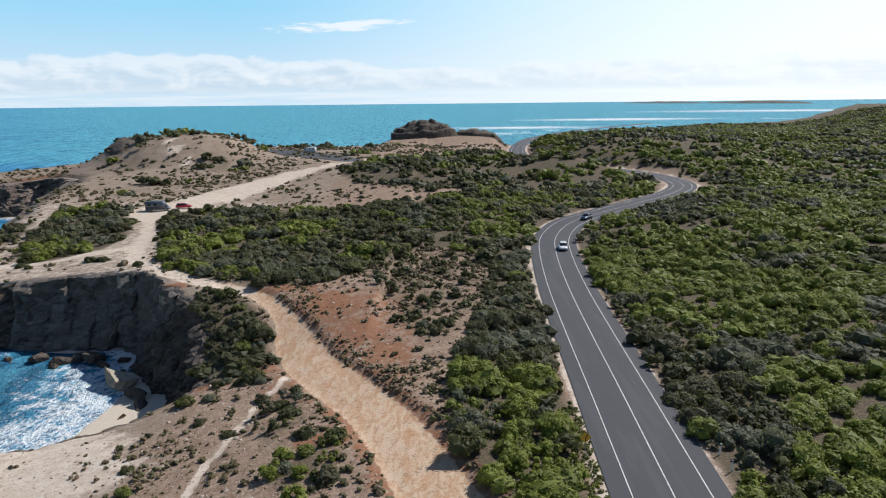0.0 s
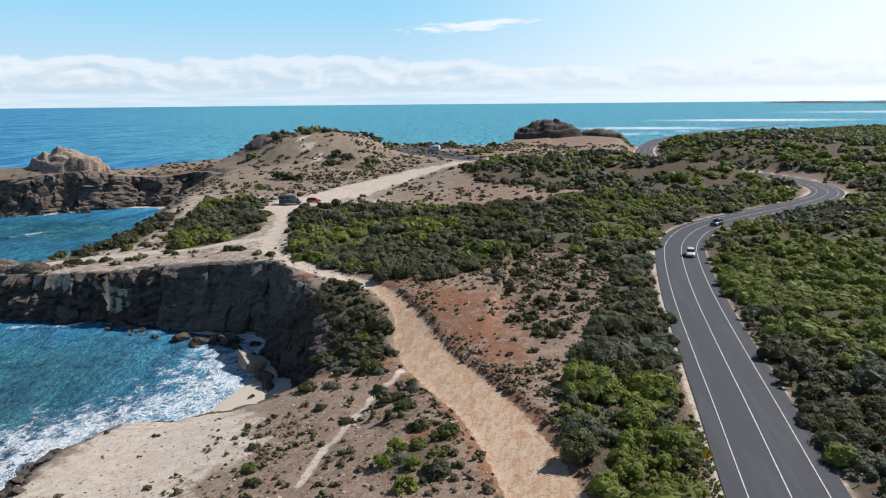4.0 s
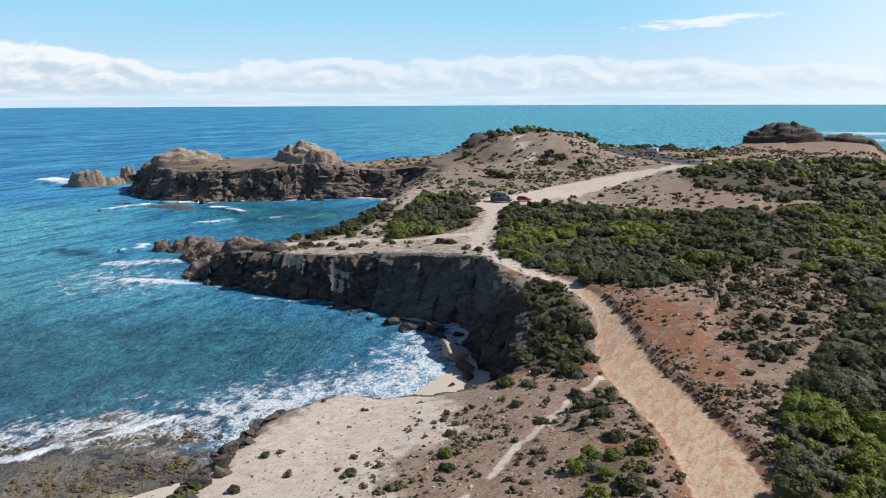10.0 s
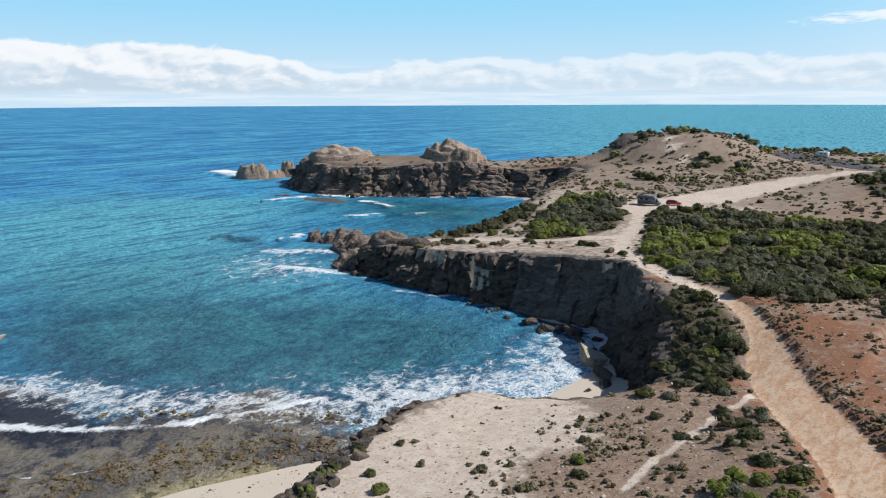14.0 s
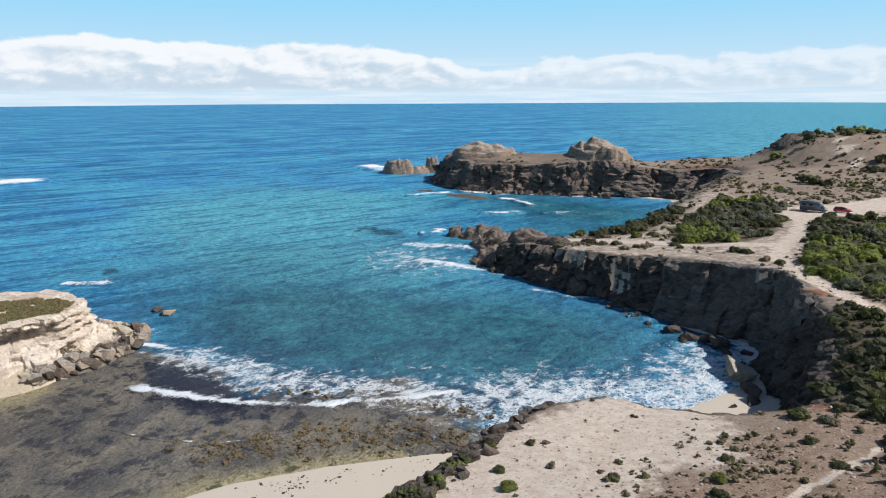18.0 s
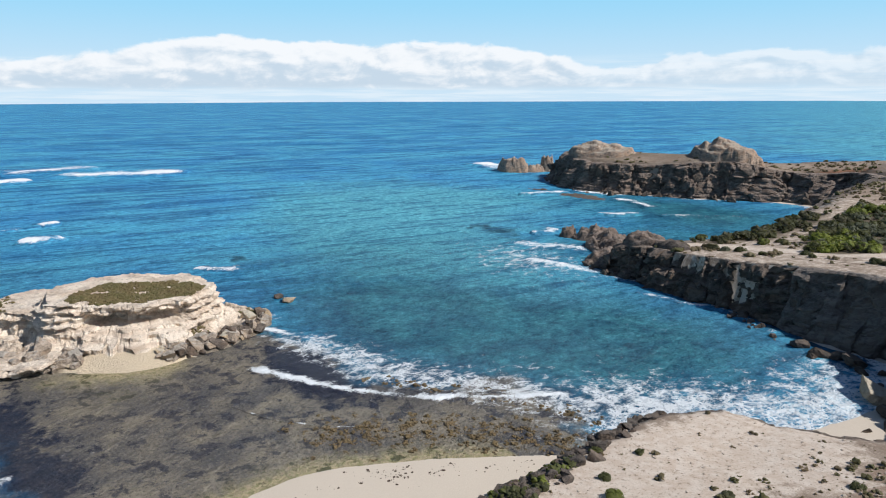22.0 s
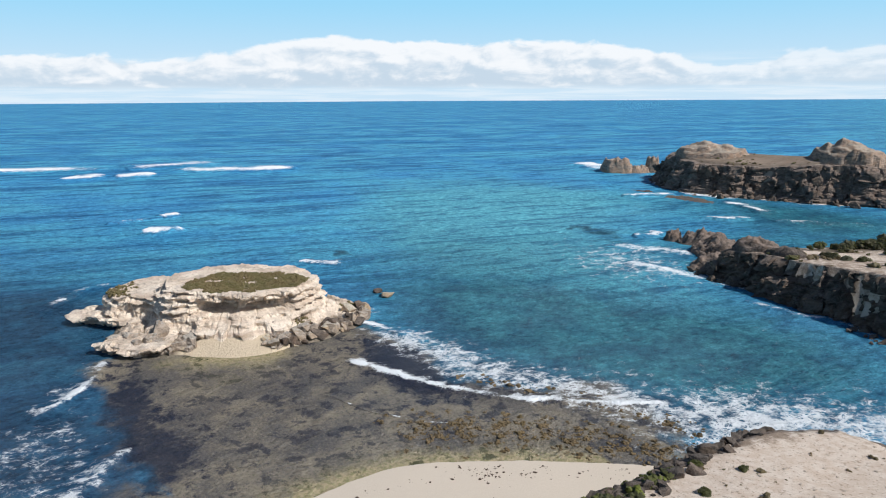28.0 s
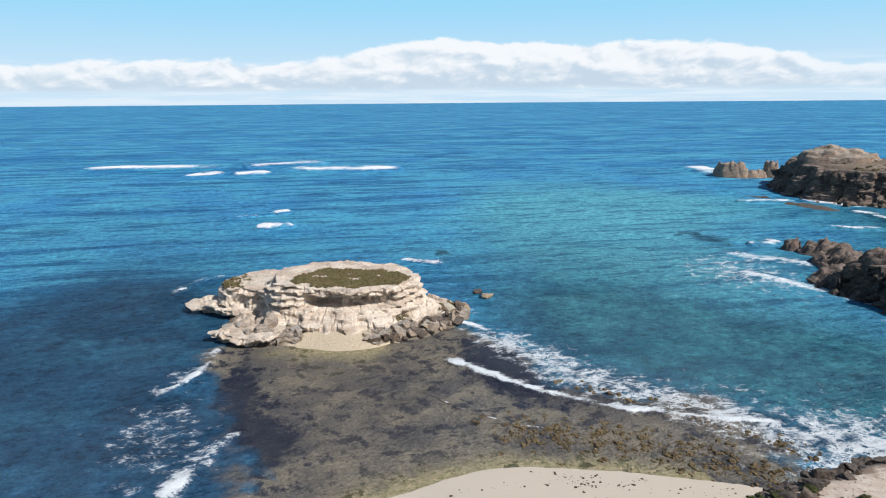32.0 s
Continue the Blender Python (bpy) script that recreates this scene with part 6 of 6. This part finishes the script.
# exposed reef: low dark weedy rocks off the beach
px, py = scatter(-96, -60, 24, 64, 0.62, RNG)
band = np.exp(-(line_dist([(-81, 29), (-78, 38), (-75, 44), (-69, 49.5), (-62, 56)], px, py) / 3.6) ** 2)
band = np.maximum(band, 0.7 * np.exp(-(line_dist([(-97, 41), (-89, 47), (-83, 53), (-77, 57), (-66, 63)], px, py) / 1.6) ** 2))
ok = (RNG.random(len(px)) < band * 0.95) & (inside_by(SHORE, px, py) < 0.5)
px, py = px[ok], py[ok]
rad = 0.16 + 0.46 * RNG.random(len(px)) ** 2.4
P, F, t = bushes(px, py, np.full(len(px), -0.10), rad, rad * 0.4, RNG.random(len(px)), 4, RNG, 0.5)
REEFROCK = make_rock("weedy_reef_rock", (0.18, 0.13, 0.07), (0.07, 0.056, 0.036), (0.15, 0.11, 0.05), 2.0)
tagged(new("reef_rocks", raw_mesh("reef_rocks", P, F, REEFROCK, flat=True)), "low brown weed-covered reef rocks at the waterline", "reef", kind="stuff")

# ---- bluff edge: rocks and shrubs above the sandy beach ----
def bluff_crest(y):
    """Where the lip of the near bluff runs, and how wide its rough crest is."""
    return np.interp(y, [20, 26, 38, 47, 54, 61, 67], [-47, -49, -52.5, -54, -55.5, -57, -56]), np.interp(y, [20, 36, 46, 54, 61], [5.0, 4.4, 3.4, 1.6, 0.6])


for k in range(300):
    y = ROLL.uniform(22, 64)
    xe, wide_ = (float(v) for v in bluff_crest(y))
    r = 0.25 + 1.15 * ROLL.random() ** 3.2
    x = xe + ROLL.triangular(-2.4, wide_ + 0.8, 0.0)
    zz = on_land(x, y) if x > xe + 1.0 else max(0.6, 4.8 - 1.3 * max(0.0, xe - x))
    ob = boulder(x, y, zz + 0.1 * r, r, "dark" if ROLL.random() < 0.75 else "grey", ROLL, "dark weathered block on the lip of a low bluff", "rocks along the bluff", 0.75)
by = RNG.uniform(22, 47, 120)
xe_, wide_ = bluff_crest(by)
bx = xe_ + RNG.uniform(-1.4, 1.0, 120) * wide_ * 0.8
bz = np.where(bx > xe_ + 1.0, land_height(bx, by)[0], np.maximum(0.8, 4.7 - 1.3 * np.maximum(0, xe_ - bx)))
rad = 0.3 + 0.55 * RNG.random(120)
P, F, t = bushes(bx, by, bz, rad, rad * 0.7, 0.15 + 0.4 * RNG.random(120), 16, RNG, 0.4)
tagged(new("bluff_shrubs", raw_mesh("bluff_shrubs", P, F, LEAVES, {"tone": t}, flat=True)), "olive-green cushions growing over a bluff", "plants", kind="stuff")

# ---- wrack and stones ----
WRACK = make_plain("dry_seaweed", (0.06, 0.035, 0.022), 0.9, 0, 0.3, 5.0)
px, py = scatter(-72, -50, 8, 62, 0.32, RNG)
s_in = inside_by(SHORE, px, py)
band = 0.35 * np.exp(-((s_in - 4.0 - 1.2 * fbm(px, py, 9.0, 2, 45)) / 1.0) ** 2) + 0.9 * smooth(fbm(px, py, 4.0, 4, 47), 0.12, 0.4) * (s_in > 1.5)
ok = (RNG.random(len(px)) < 0.4 * band) & (inside_by(EDGE, px, py) < -1.5) & (s_in > 0.5)
px, py = px[ok], py[ok]
z, e, s = land_height(px, py)
P, F, t = clumps(px, py, z + 0.02, 0.05 + 0.17 * RNG.random(len(px)) ** 3, 0.22, np.zeros(len(px)), RNG)
tagged(new("seaweed_wrack", raw_mesh("seaweed_wrack", P, F, WRACK, {"tone": t}, flat=True)), "dark strands of dry seaweed on pale sand", "seaweed", kind="stuff")
PALE_STONE = make_plain("loose_stone", (0.44, 0.37, 0.30), 0.95, 0, 0.2, 8.0)
px, py = scatter(-58, 14, 40, 122, 1.0, RNG)
ok = (RNG.random(len(px)) < 0.28 * (1 - scrub_cover(px, py))) & (track_dist(px, py) > 3.4) & (inside_by(EDGE, px, py) > 0.8) & (line_dist(ROAD, px, py) > 5.6)
px, py = px[ok], py[ok]
z, e, s = land_height(px, py)
P, F, t = clumps(px, py, z + 0.01, 0.06 + 0.2 * RNG.random(len(px)) ** 3, 0.5, np.zeros(len(px)), RNG)
tagged(new("loose_stones", raw_mesh("loose_stones", P, F, PALE_STONE, {"tone": t}, flat=True)), "scattered pale limestone pieces on bare soil", "stones", kind="stuff")
# the low rubble bank along the far side of the red track
px = resample(TRACK, 0.3)[:, 0]
py = resample(TRACK, 0.3)[:, 1]
d = np.gradient(resample(TRACK, 0.3), axis=0)
d = d / np.hypot(d[:, 0], d[:, 1])[:, None]
o = RNG.normal(4.1, 0.4, len(px)) - 2.0 * smooth(py, 90, 106)
px, py = px - d[:, 1] * o, py + d[:, 0] * o
ok = (py > 40) & (py < 108)
px, py = px[ok], py[ok]
z, e, s = land_height(px, py)
CLOD = make_plain("dark_clods", (0.15, 0.085, 0.055), 0.95, 0, 0.25, 6.0)
P, F, t = clumps(px, py, z + 0.03, 0.1 + 0.2 * RNG.random(len(px)) ** 2, 0.7, np.zeros(len(px)), RNG)
tagged(new("earth_bank", raw_mesh("earth_bank", P, F, CLOD, {"tone": t}, flat=True)), "low bank of dark clods beside a graded track", "bank", kind="stuff")

# ---- far shore ----
FAR = make_plain("far_coast", (0.10, 0.11, 0.10), 0.95, 0, 0.2, 0.02)
for x0, y0, x1, y1, h in ((1020, 4000, 1330, 3620, 10), (1330, 3650, 1640, 3150, 13)):
    line = resample(np.array([(x0, y0), (x1, y1)], float), 12)
    n = len(line)
    u = np.linspace(0, 1, n)
    crest = h * np.sin(np.pi * u) ** 0.5 * (0.75 + 0.5 * vnoise(u * 9, u * 0, 5)) + 0.3
    rows_ = [np.column_stack([line + np.array([-25.0, -25.0]) * f, np.where(f == 0, crest, -1.0)]) for f in (1.0, 0.0, -1.0)]
    i = np.arange(3 * n).reshape(3, n)
    f = np.stack([i[:-1, :-1], i[:-1, 1:], i[1:, 1:], i[1:, :-1]], -1).reshape(-1, 4)
    tagged(new("backdrop_spit", raw_mesh("backdrop_spit", np.array(rows_).reshape(-1, 3), f, FAR)), "low dark spit of land on the horizon", "coast", kind="structure")

# ---- car park ----
cp = CAR_PARK


def park_z(x, y):
    return upland(np.array([float(x)]), np.array([float(y)]))[0]


bm = bmesh.new()
c = cp.mean(0)
ring = [bm.verts.new((x, y, park_z(x, y) + 0.12)) for x, y in cp]
skirt = [bm.verts.new((x, y, park_z(x, y) - 0.6)) for x, y in cp]
bm.faces.new(ring)
for i in range(len(ring)):
    j = (i + 1) % len(ring)
    bm.faces.new((ring[i], skirt[i], skirt[j], ring[j]))
bmesh.ops.recalc_face_normals(bm, faces=bm.faces)
bmesh.ops.triangulate(bm, faces=bm.faces)
car_park = part("pavement_car_park", bm, ASPHALT)
tagged(car_park, "grey sealed car park on a headland", "pavement", kind="structure")

# ---- vehicles ----
GLASS = make_plain("car_glass", (0.02, 0.025, 0.03), 0.08, 0, 0.0)
RUBBER = make_plain("tyre_rubber", (0.02, 0.02, 0.02), 0.85)
RIM = make_plain("wheel_rim", (0.5, 0.5, 0.52), 0.35, 0.8)
LAMP = make_plain("lamp_glass", (0.75, 0.75, 0.72), 0.2)
TAIL = make_plain("tail_lamp", (0.4, 0.02, 0.02), 0.25)
TRIM = make_plain("black_trim", (0.03, 0.03, 0.032), 0.6)


def loft(sections, mat, name, parent, bevel=0.05):
    """A body from closed cross-sections: rows of (y, half width, z low, z high, half width at the top)."""
    bm = bmesh.new()
    rings = []
    for y, wl, z0, z1, wt in sections:
        zm = z0 + 0.55 * (z1 - z0)
        rings.append([bm.verts.new(p) for p in ((-wl * 0.92, y, z0), (-wl, y, zm), (-wt, y, z1 - 0.02), (-wt * 0.6, y, z1), (wt * 0.6, y, z1), (wt, y, z1 - 0.02), (wl, y, zm), (wl * 0.92, y, z0))])
    for a, b_ in zip(rings, rings[1:]):
        for i in range(8):
            j = (i + 1) % 8
            bm.faces.new((a[i], a[j], b_[j], b_[i]))
    bm.faces.new(rings[0][::-1])
    bm.faces.new(rings[-1])
    bmesh.ops.recalc_face_normals(bm, faces=bm.faces)
    bmesh.ops.bevel(bm, geom=[e for e in bm.edges if e.calc_face_angle(0) > 0.5], offset=bevel, segments=2, affect="EDGES")
    for f in bm.faces:
        f.smooth = True
    return part(name, bm, mat, parent)


def box(name, cx, cy, cz, sx, sy, sz, mat, parent, bevel=0.02, label=""):
    bm = bmesh.new()
    bmesh.ops.create_cube(bm, size=1.0)
    for v in bm.verts:
        v.co = Vector((cx + v.co.x * sx, cy + v.co.y * sy, cz + v.co.z * sz))
    if bevel:
        bmesh.ops.bevel(bm, geom=list(bm.edges), offset=min(bevel, 0.3 * min(sx, sy, sz)), segments=1, affect="EDGES")
    return part(name, bm, mat, parent, label)


def wheel(x, y, r, wide, parent):
    bm = bmesh.new()
    bmesh.ops.create_cone(bm, cap_ends=True, segments=20, radius1=r, radius2=r, depth=wide, matrix=pose(x, y, r, 0, 90, 0))
    bmesh.ops.bevel(bm, geom=[e for e in bm.edges if e.calc_face_angle(0) > 1.0], offset=0.04, segments=2, affect="EDGES")
    w_ = part("wheel", bm, RUBBER, parent, "black rubber tyre")
    bm = bmesh.new()
    s_ = 1 if x > 0 else -1
    bmesh.ops.create_cone(bm, cap_ends=True, segments=14, radius1=r * 0.62, radius2=r * 0.5, depth=0.05, matrix=pose(x + s_ * (wide / 2 + 0.005), y, r, 0, 90 * s_, 0))
    part("rim", bm, RIM, w_, "silver wheel rim")


def car(name, paint, m, label, wagon=False, group=""):
    """A passenger car 4.5 m long, its front towards +y."""
    car_ = new(name)
    loft([(-2.2, 0.78, 0.42, 0.86, 0.72), (-2.05, 0.86, 0.3, 0.95, 0.8), (-1.2, 0.9, 0.25, 0.98, 0.84), (0.9, 0.9, 0.25, 0.96, 0.84), (1.7, 0.88, 0.27, 0.88, 0.8), (2.15, 0.8, 0.35, 0.74, 0.72), (2.25, 0.7, 0.42, 0.62, 0.66)], paint, "body", car_)
    back = -2.05 if wagon else -1.75
    loft([(back, 0.78, 0.9, 0.97, 0.76), (back + (0.25 if wagon else 0.6), 0.78, 0.9, 1.40, 0.62), (-0.2, 0.8, 0.9, 1.47, 0.64), (0.35, 0.8, 0.9, 1.40, 0.62), (1.05, 0.78, 0.88, 0.97, 0.74)], GLASS, "window_band", car_, 0.03)
    loft([(back + (0.3 if wagon else 0.65), 0.6, 1.38, 1.44, 0.56), (-0.2, 0.64, 1.44, 1.50, 0.58), (0.33, 0.6, 1.38, 1.44, 0.55)], paint, "roof", car_, 0.02)
    for x in (-0.8, 0.8):
        for y in (-1.35, 1.38):
            wheel(x, y, 0.32, 0.22, car_)
        box("headlight", 0.78 * x, 2.14, 0.66, 0.32, 0.16, 0.13, LAMP, car_)
        box("tail_light", 0.82 * x, -2.13, 0.8, 0.26, 0.14, 0.16, TAIL, car_)
        box("wing_mirror", 1.18 * x, 0.75, 0.98, 0.16, 0.1, 0.12, paint, car_)
    box("grille", 0, 2.22, 0.5, 0.9, 0.08, 0.16, TRIM, car_)
    box("number_plate", 0, 2.27, 0.44, 0.36, 0.02, 0.11, PAINT, car_, 0.0)
    car_.matrix_world = m
    return tagged(car_, label, "car", group)


def camper(name, paint, m, label):
    """A campervan 6.6 m long with a high rear body, its front towards +y."""
    van = new(name)
    loft([(-3.3, 1.08, 0.45, 2.75, 1.0), (-3.2, 1.12, 0.4, 2.85, 1.04), (0.9, 1.12, 0.4, 2.85, 1.04), (1.7, 1.1, 0.45, 2.7, 0.98), (2.0, 1.05, 0.5, 2.2, 0.9)], paint, "body", van)
    loft([(1.6, 0.98, 0.38, 1.5, 0.9), (2.4, 0.98, 0.35, 1.3, 0.9), (3.1, 0.92, 0.4, 1.05, 0.84), (3.3, 0.8, 0.5, 0.85, 0.74)], paint, "bonnet", van)
    loft([(1.65, 0.92, 1.2, 2.1, 0.8), (2.0, 0.92, 1.2, 1.95, 0.78), (2.75, 0.9, 1.1, 1.2, 0.82)], GLASS, "windscreen", van, 0.03)
    for x in (-1, 1):
        for y in (-2.2, -0.6):
            box("side_window", 1.125 * x, y, 1.95, 0.03, 0.9, 0.5, GLASS, van, 0.0)
        box("cab_window", 1.0 * x, 1.55, 1.75, 0.08, 0.6, 0.5, GLASS, van, 0.0)
        for y in (-2.0, 2.2):
            wheel(0.95 * x, y, 0.36, 0.24, van)
        box("headlight", 0.68 * x, 3.2, 0.8, 0.28, 0.12, 0.18, LAMP, van)
    box("side_stripe", 1.128, -1.1, 1.3, 0.02, 3.8, 0.2, TRIM, van, 0.0)
    box("roof_hatch", 0, -1.2, 2.92, 0.8, 0.8, 0.14, paint, van)
    van.matrix_world = m
    return tagged(van, label, "campervan")


WHITE = make_plain("white_car_paint", (0.78, 0.79, 0.8), 0.3, 0, 0.02, 10, 0.6)
NAVY = make_plain("dark_blue_car_paint", (0.03, 0.05, 0.09), 0.3, 0.3, 0.02, 10, 0.6)
RED = make_plain("red_car_paint", (0.5, 0.02, 0.03), 0.3, 0, 0.02, 10, 0.6)
GREYV = make_plain("grey_van_paint", (0.11, 0.125, 0.14), 0.35, 0.2, 0.02, 10, 0.5)
SILVER = make_plain("silver_car_paint", (0.5, 0.52, 0.55), 0.3, 0.5, 0.02, 10, 0.5)


car("white_car", WHITE, pose(25.2, 144.5, 12.17, 0, 0, 172), "white hatchback driving on the road", True)
car("blue_car", NAVY, pose(37.5, 181, 12.17, 0, 0, 140), "dark blue sedan driving on the road bend")
camper("campervan", GREYV, pose(-81.5, 196.5, on_land(-81.5, 196.5, 0.05), 0, 0, -80), "dark grey campervan parked on a dirt track")
car("red_car", RED, pose(-75.5, 200, on_land(-75.5, 200, 0.05), 0, 0, -75), "small red car parked beside scrub", True)
camper("campervan", WHITE, pose(-68, 356, on_land(-68, 356, 0.14), 0, 0, 80), "white campervan in the far car park")
for x, y, turn, paint, name, lab in ((-100, 374, 30, SILVER, "silver_car", "silver car in the far car park"), (-93, 369, 35, WHITE, "white_car", "white car in the far car park"), (-112, 381, 70, WHITE, "white_car", "white car at the edge of the car park")):
    car(name, paint, pose(x, y, on_land(x, y, 0.14), 0, 0, turn), lab, True, "cars in the car park")
# bay lines
for k in range(9):
    x, y = -96 + 4.2 * k, 358 - 3.4 * k
    line_ = box("trim_bay_line", x, y, on_land(x, y, 0.15), 0.14, 4.5, 0.02, PAINT, None, 0.0)
    tagged(line_, "white painted parking bay line", "marking", kind="structure")

# ---- road furniture ----
POST = make_plain("guide_post_white", (0.8, 0.8, 0.78), 0.5)
STEEL = make_plain("galvanised_steel", (0.35, 0.36, 0.37), 0.5, 0.7)
YELLOW = make_plain("sign_yellow", (0.75, 0.38, 0.02), 0.5)
BLACK = make_plain("sign_black", (0.015, 0.015, 0.015), 0.6)
DELIN = make_plain("reflector_red", (0.5, 0.03, 0.02), 0.3)


def guide_post(x, y):
    post = new("guide_post")
    box("post", 0, 0, 0.55, 0.15, 0.06, 1.2, POST, post, 0.015)
    box("band", 0, -0.03, 1.02, 0.152, 0.03, 0.12, BLACK, post, 0.0, "black band")
    box("reflector", 0, -0.038, 0.9, 0.05, 0.012, 0.09, DELIN, post, 0.0, "red reflector")
    post.matrix_world = pose(x, y, on_land(x, y, -0.05), 0, 3, 5)
    return tagged(post, "white roadside guide post with a reflector", "guide post", "guide posts along the road")


for x, y in POSTS:
    guide_post(x, y)
sign = new("curve_sign")
bm = bmesh.new()
bmesh.ops.create_cone(bm, cap_ends=True, segments=10, radius1=0.035, radius2=0.035, depth=2.6, matrix=pose(0, 0, 1.2))
part("post", bm, STEEL, sign, "galvanised steel post")
bm = bmesh.new()
bmesh.ops.create_cube(bm, size=1.0)
for v in bm.verts:
    v.co = pose(0, -0.05, 2.1, 0, 45, 0) @ Vector((v.co.x * 0.8, v.co.y * 0.02, v.co.z * 0.8))
bmesh.ops.bevel(bm, geom=[e for e in bm.edges if abs((e.verts[0].co - e.verts[1].co).y) > 0.01], offset=0.07, segments=3, affect="EDGES")
plate = part("plate", bm, YELLOW, sign, "yellow diamond warning plate")
for a, b_ in (((-0.02, -0.28), (-0.02, 0.0)), ((-0.02, 0.0), (0.14, 0.14)), ((0.14, 0.14), (0.14, 0.26))):
    mx, mz = (a[0] + b_[0]) / 2, 2.1 + (a[1] + b_[1]) / 2
    ln, an = math.hypot(b_[0] - a[0], b_[1] - a[1]), math.degrees(math.atan2(b_[0] - a[0], b_[1] - a[1]))
    bm = bmesh.new()
    bmesh.ops.create_cube(bm, size=1.0)
    for v in bm.verts:
        v.co = pose(mx, -0.068, mz, 0, an, 0) @ Vector((v.co.x * 0.08, v.co.y * 0.008, v.co.z * (ln + 0.06)))
    part("arrow_stroke", bm, BLACK, plate, "black painted arrow")
sign.matrix_world = pose(*SIGN_AT, on_land(*SIGN_AT, -0.1), 0, 0, 10)
tagged(sign, "yellow diamond curve warning sign on a post", "road sign")

# ---- single shrubs on the open headland and the spur ----
PICK = np.random.default_rng(23)


def shrub_mesh(tone, lobes, leaves, leaf, tall):
    o = np.zeros(1)
    P, F, t = leafy(o, o, o - 0.08, o + 1.0, o + tall, o + tone, lobes, leaves, leaf, PICK)
    return raw_mesh("shrub", P, F, LEAVES, {"tone": t}, flat=True)


SHRUBS = {"green": [shrub_mesh(0.47, 14, 60, 0.2, 0.8), shrub_mesh(0.4, 12, 60, 0.2, 0.7)], "olive": [shrub_mesh(0.3, 13, 60, 0.2, 0.75), shrub_mesh(0.12, 12, 60, 0.2, 0.7), shrub_mesh(0.22, 11, 60, 0.2, 0.6)], "grey": [shrub_mesh(0.9, 12, 60, 0.2, 0.7)]}
LOOK = {"green": "fresh green rounded shrub on stony ground", "olive": "dark olive-brown low shrub on stony ground", "grey": "silver-grey low shrub on stony ground"}
for x, y, r, kind in ((-31.4, 77.9, 1.2, "green"), (-28.7, 78.4, 0.9, "grey"), (-27.6, 72.1, 0.8, "olive"), (-31.9, 63.1, 0.7, "olive"), (-30, 58.2, 0.8, "green"), (-28.3, 55.4, 0.9, "olive"), (-22.9, 67.7, 0.9, "olive"),
                      (-10.6, 62.6, 1.3, "green"), (-14.2, 64.5, 1.1, "olive"), (-17, 70.5, 1.2, "olive"), (-18.6, 73, 1.0, "olive"), (-10.8, 55.6, 1.4, "olive"), (-15.2, 58, 1.0, "grey"), (-13.4, 60.6, 0.9, "green"), (-24.6, 83, 1.6, "olive"), (-26.5, 87.5, 1.5, "olive"), (-28.6, 93, 1.5, "green"), (-28.8, 82.4, 0.9, "olive"), (-26, 82.3, 0.8, "olive"), (-37.9, 52.4, 0.7, "olive"), (-27.1, 89.4, 1.3, "olive"), (-23.2, 81.8, 0.8, "grey"),
                      (-49.5, 53, 0.6, "olive"), (-52.5, 49.5, 0.8, "green"), (-47.5, 46, 0.7, "olive"), (-44, 44, 0.9, "green"), (-21.5, 76, 1.0, "olive"), (-26.4, 86.2, 0.9, "green"), (-33, 71, 0.5, "olive"),
                      (-106.6, 133.7, 1.6, "olive"), (-99.6, 134.5, 1.3, "olive"), (-102.5, 133, 1.2, "grey"), (-86.3, 138.1, 1.2, "olive"), (-83.8, 136, 1.0, "olive"), (-71.5, 136.7, 1.6, "olive"), (-68.5, 136, 1.4, "olive"),
                      (-58.2, 128.7, 1.3, "olive"), (-102.3, 146.2, 1.4, "green"), (-100.7, 151, 1.5, "olive"), (-125, 140, 1.8, "olive"), (-122, 147, 2.0, "olive"), (-119, 145, 1.6, "green"), (-116.5, 134.5, 1.2, "olive"), (-93, 133, 0.9, "olive")):
    ob = new("shrub", SHRUBS[kind][int(PICK.integers(len(SHRUBS[kind])))])
    ob.matrix_world = pose(x, y, on_land(x, y), 0, 0, float(PICK.uniform(0, 360))) @ Matrix.Diagonal((r, r * float(PICK.uniform(0.8, 1.1)), r * float(PICK.uniform(0.8, 1.1)), 1))
    tagged(ob, LOOK[kind], "shrub", "single shrubs on the headland")

# the small stones that lie between the boulders
for kind, mat in (("pale", ROCK_BLOCK), ("tan", ROCK_TAN), ("grey", ROCK), ("dark", ROCK_DARK)):
    if kind in RUBBLE:
        at = np.array(RUBBLE[kind])
        P, F, t = clumps(at[:, 0], at[:, 1], at[:, 2], at[:, 3], 0.75, np.zeros(len(at)), PICK)
        tagged(new("shore_rubble", raw_mesh("shore_rubble", P, F, mat, flat=True)), "small broken stones along the shore", "stones", kind="stuff")
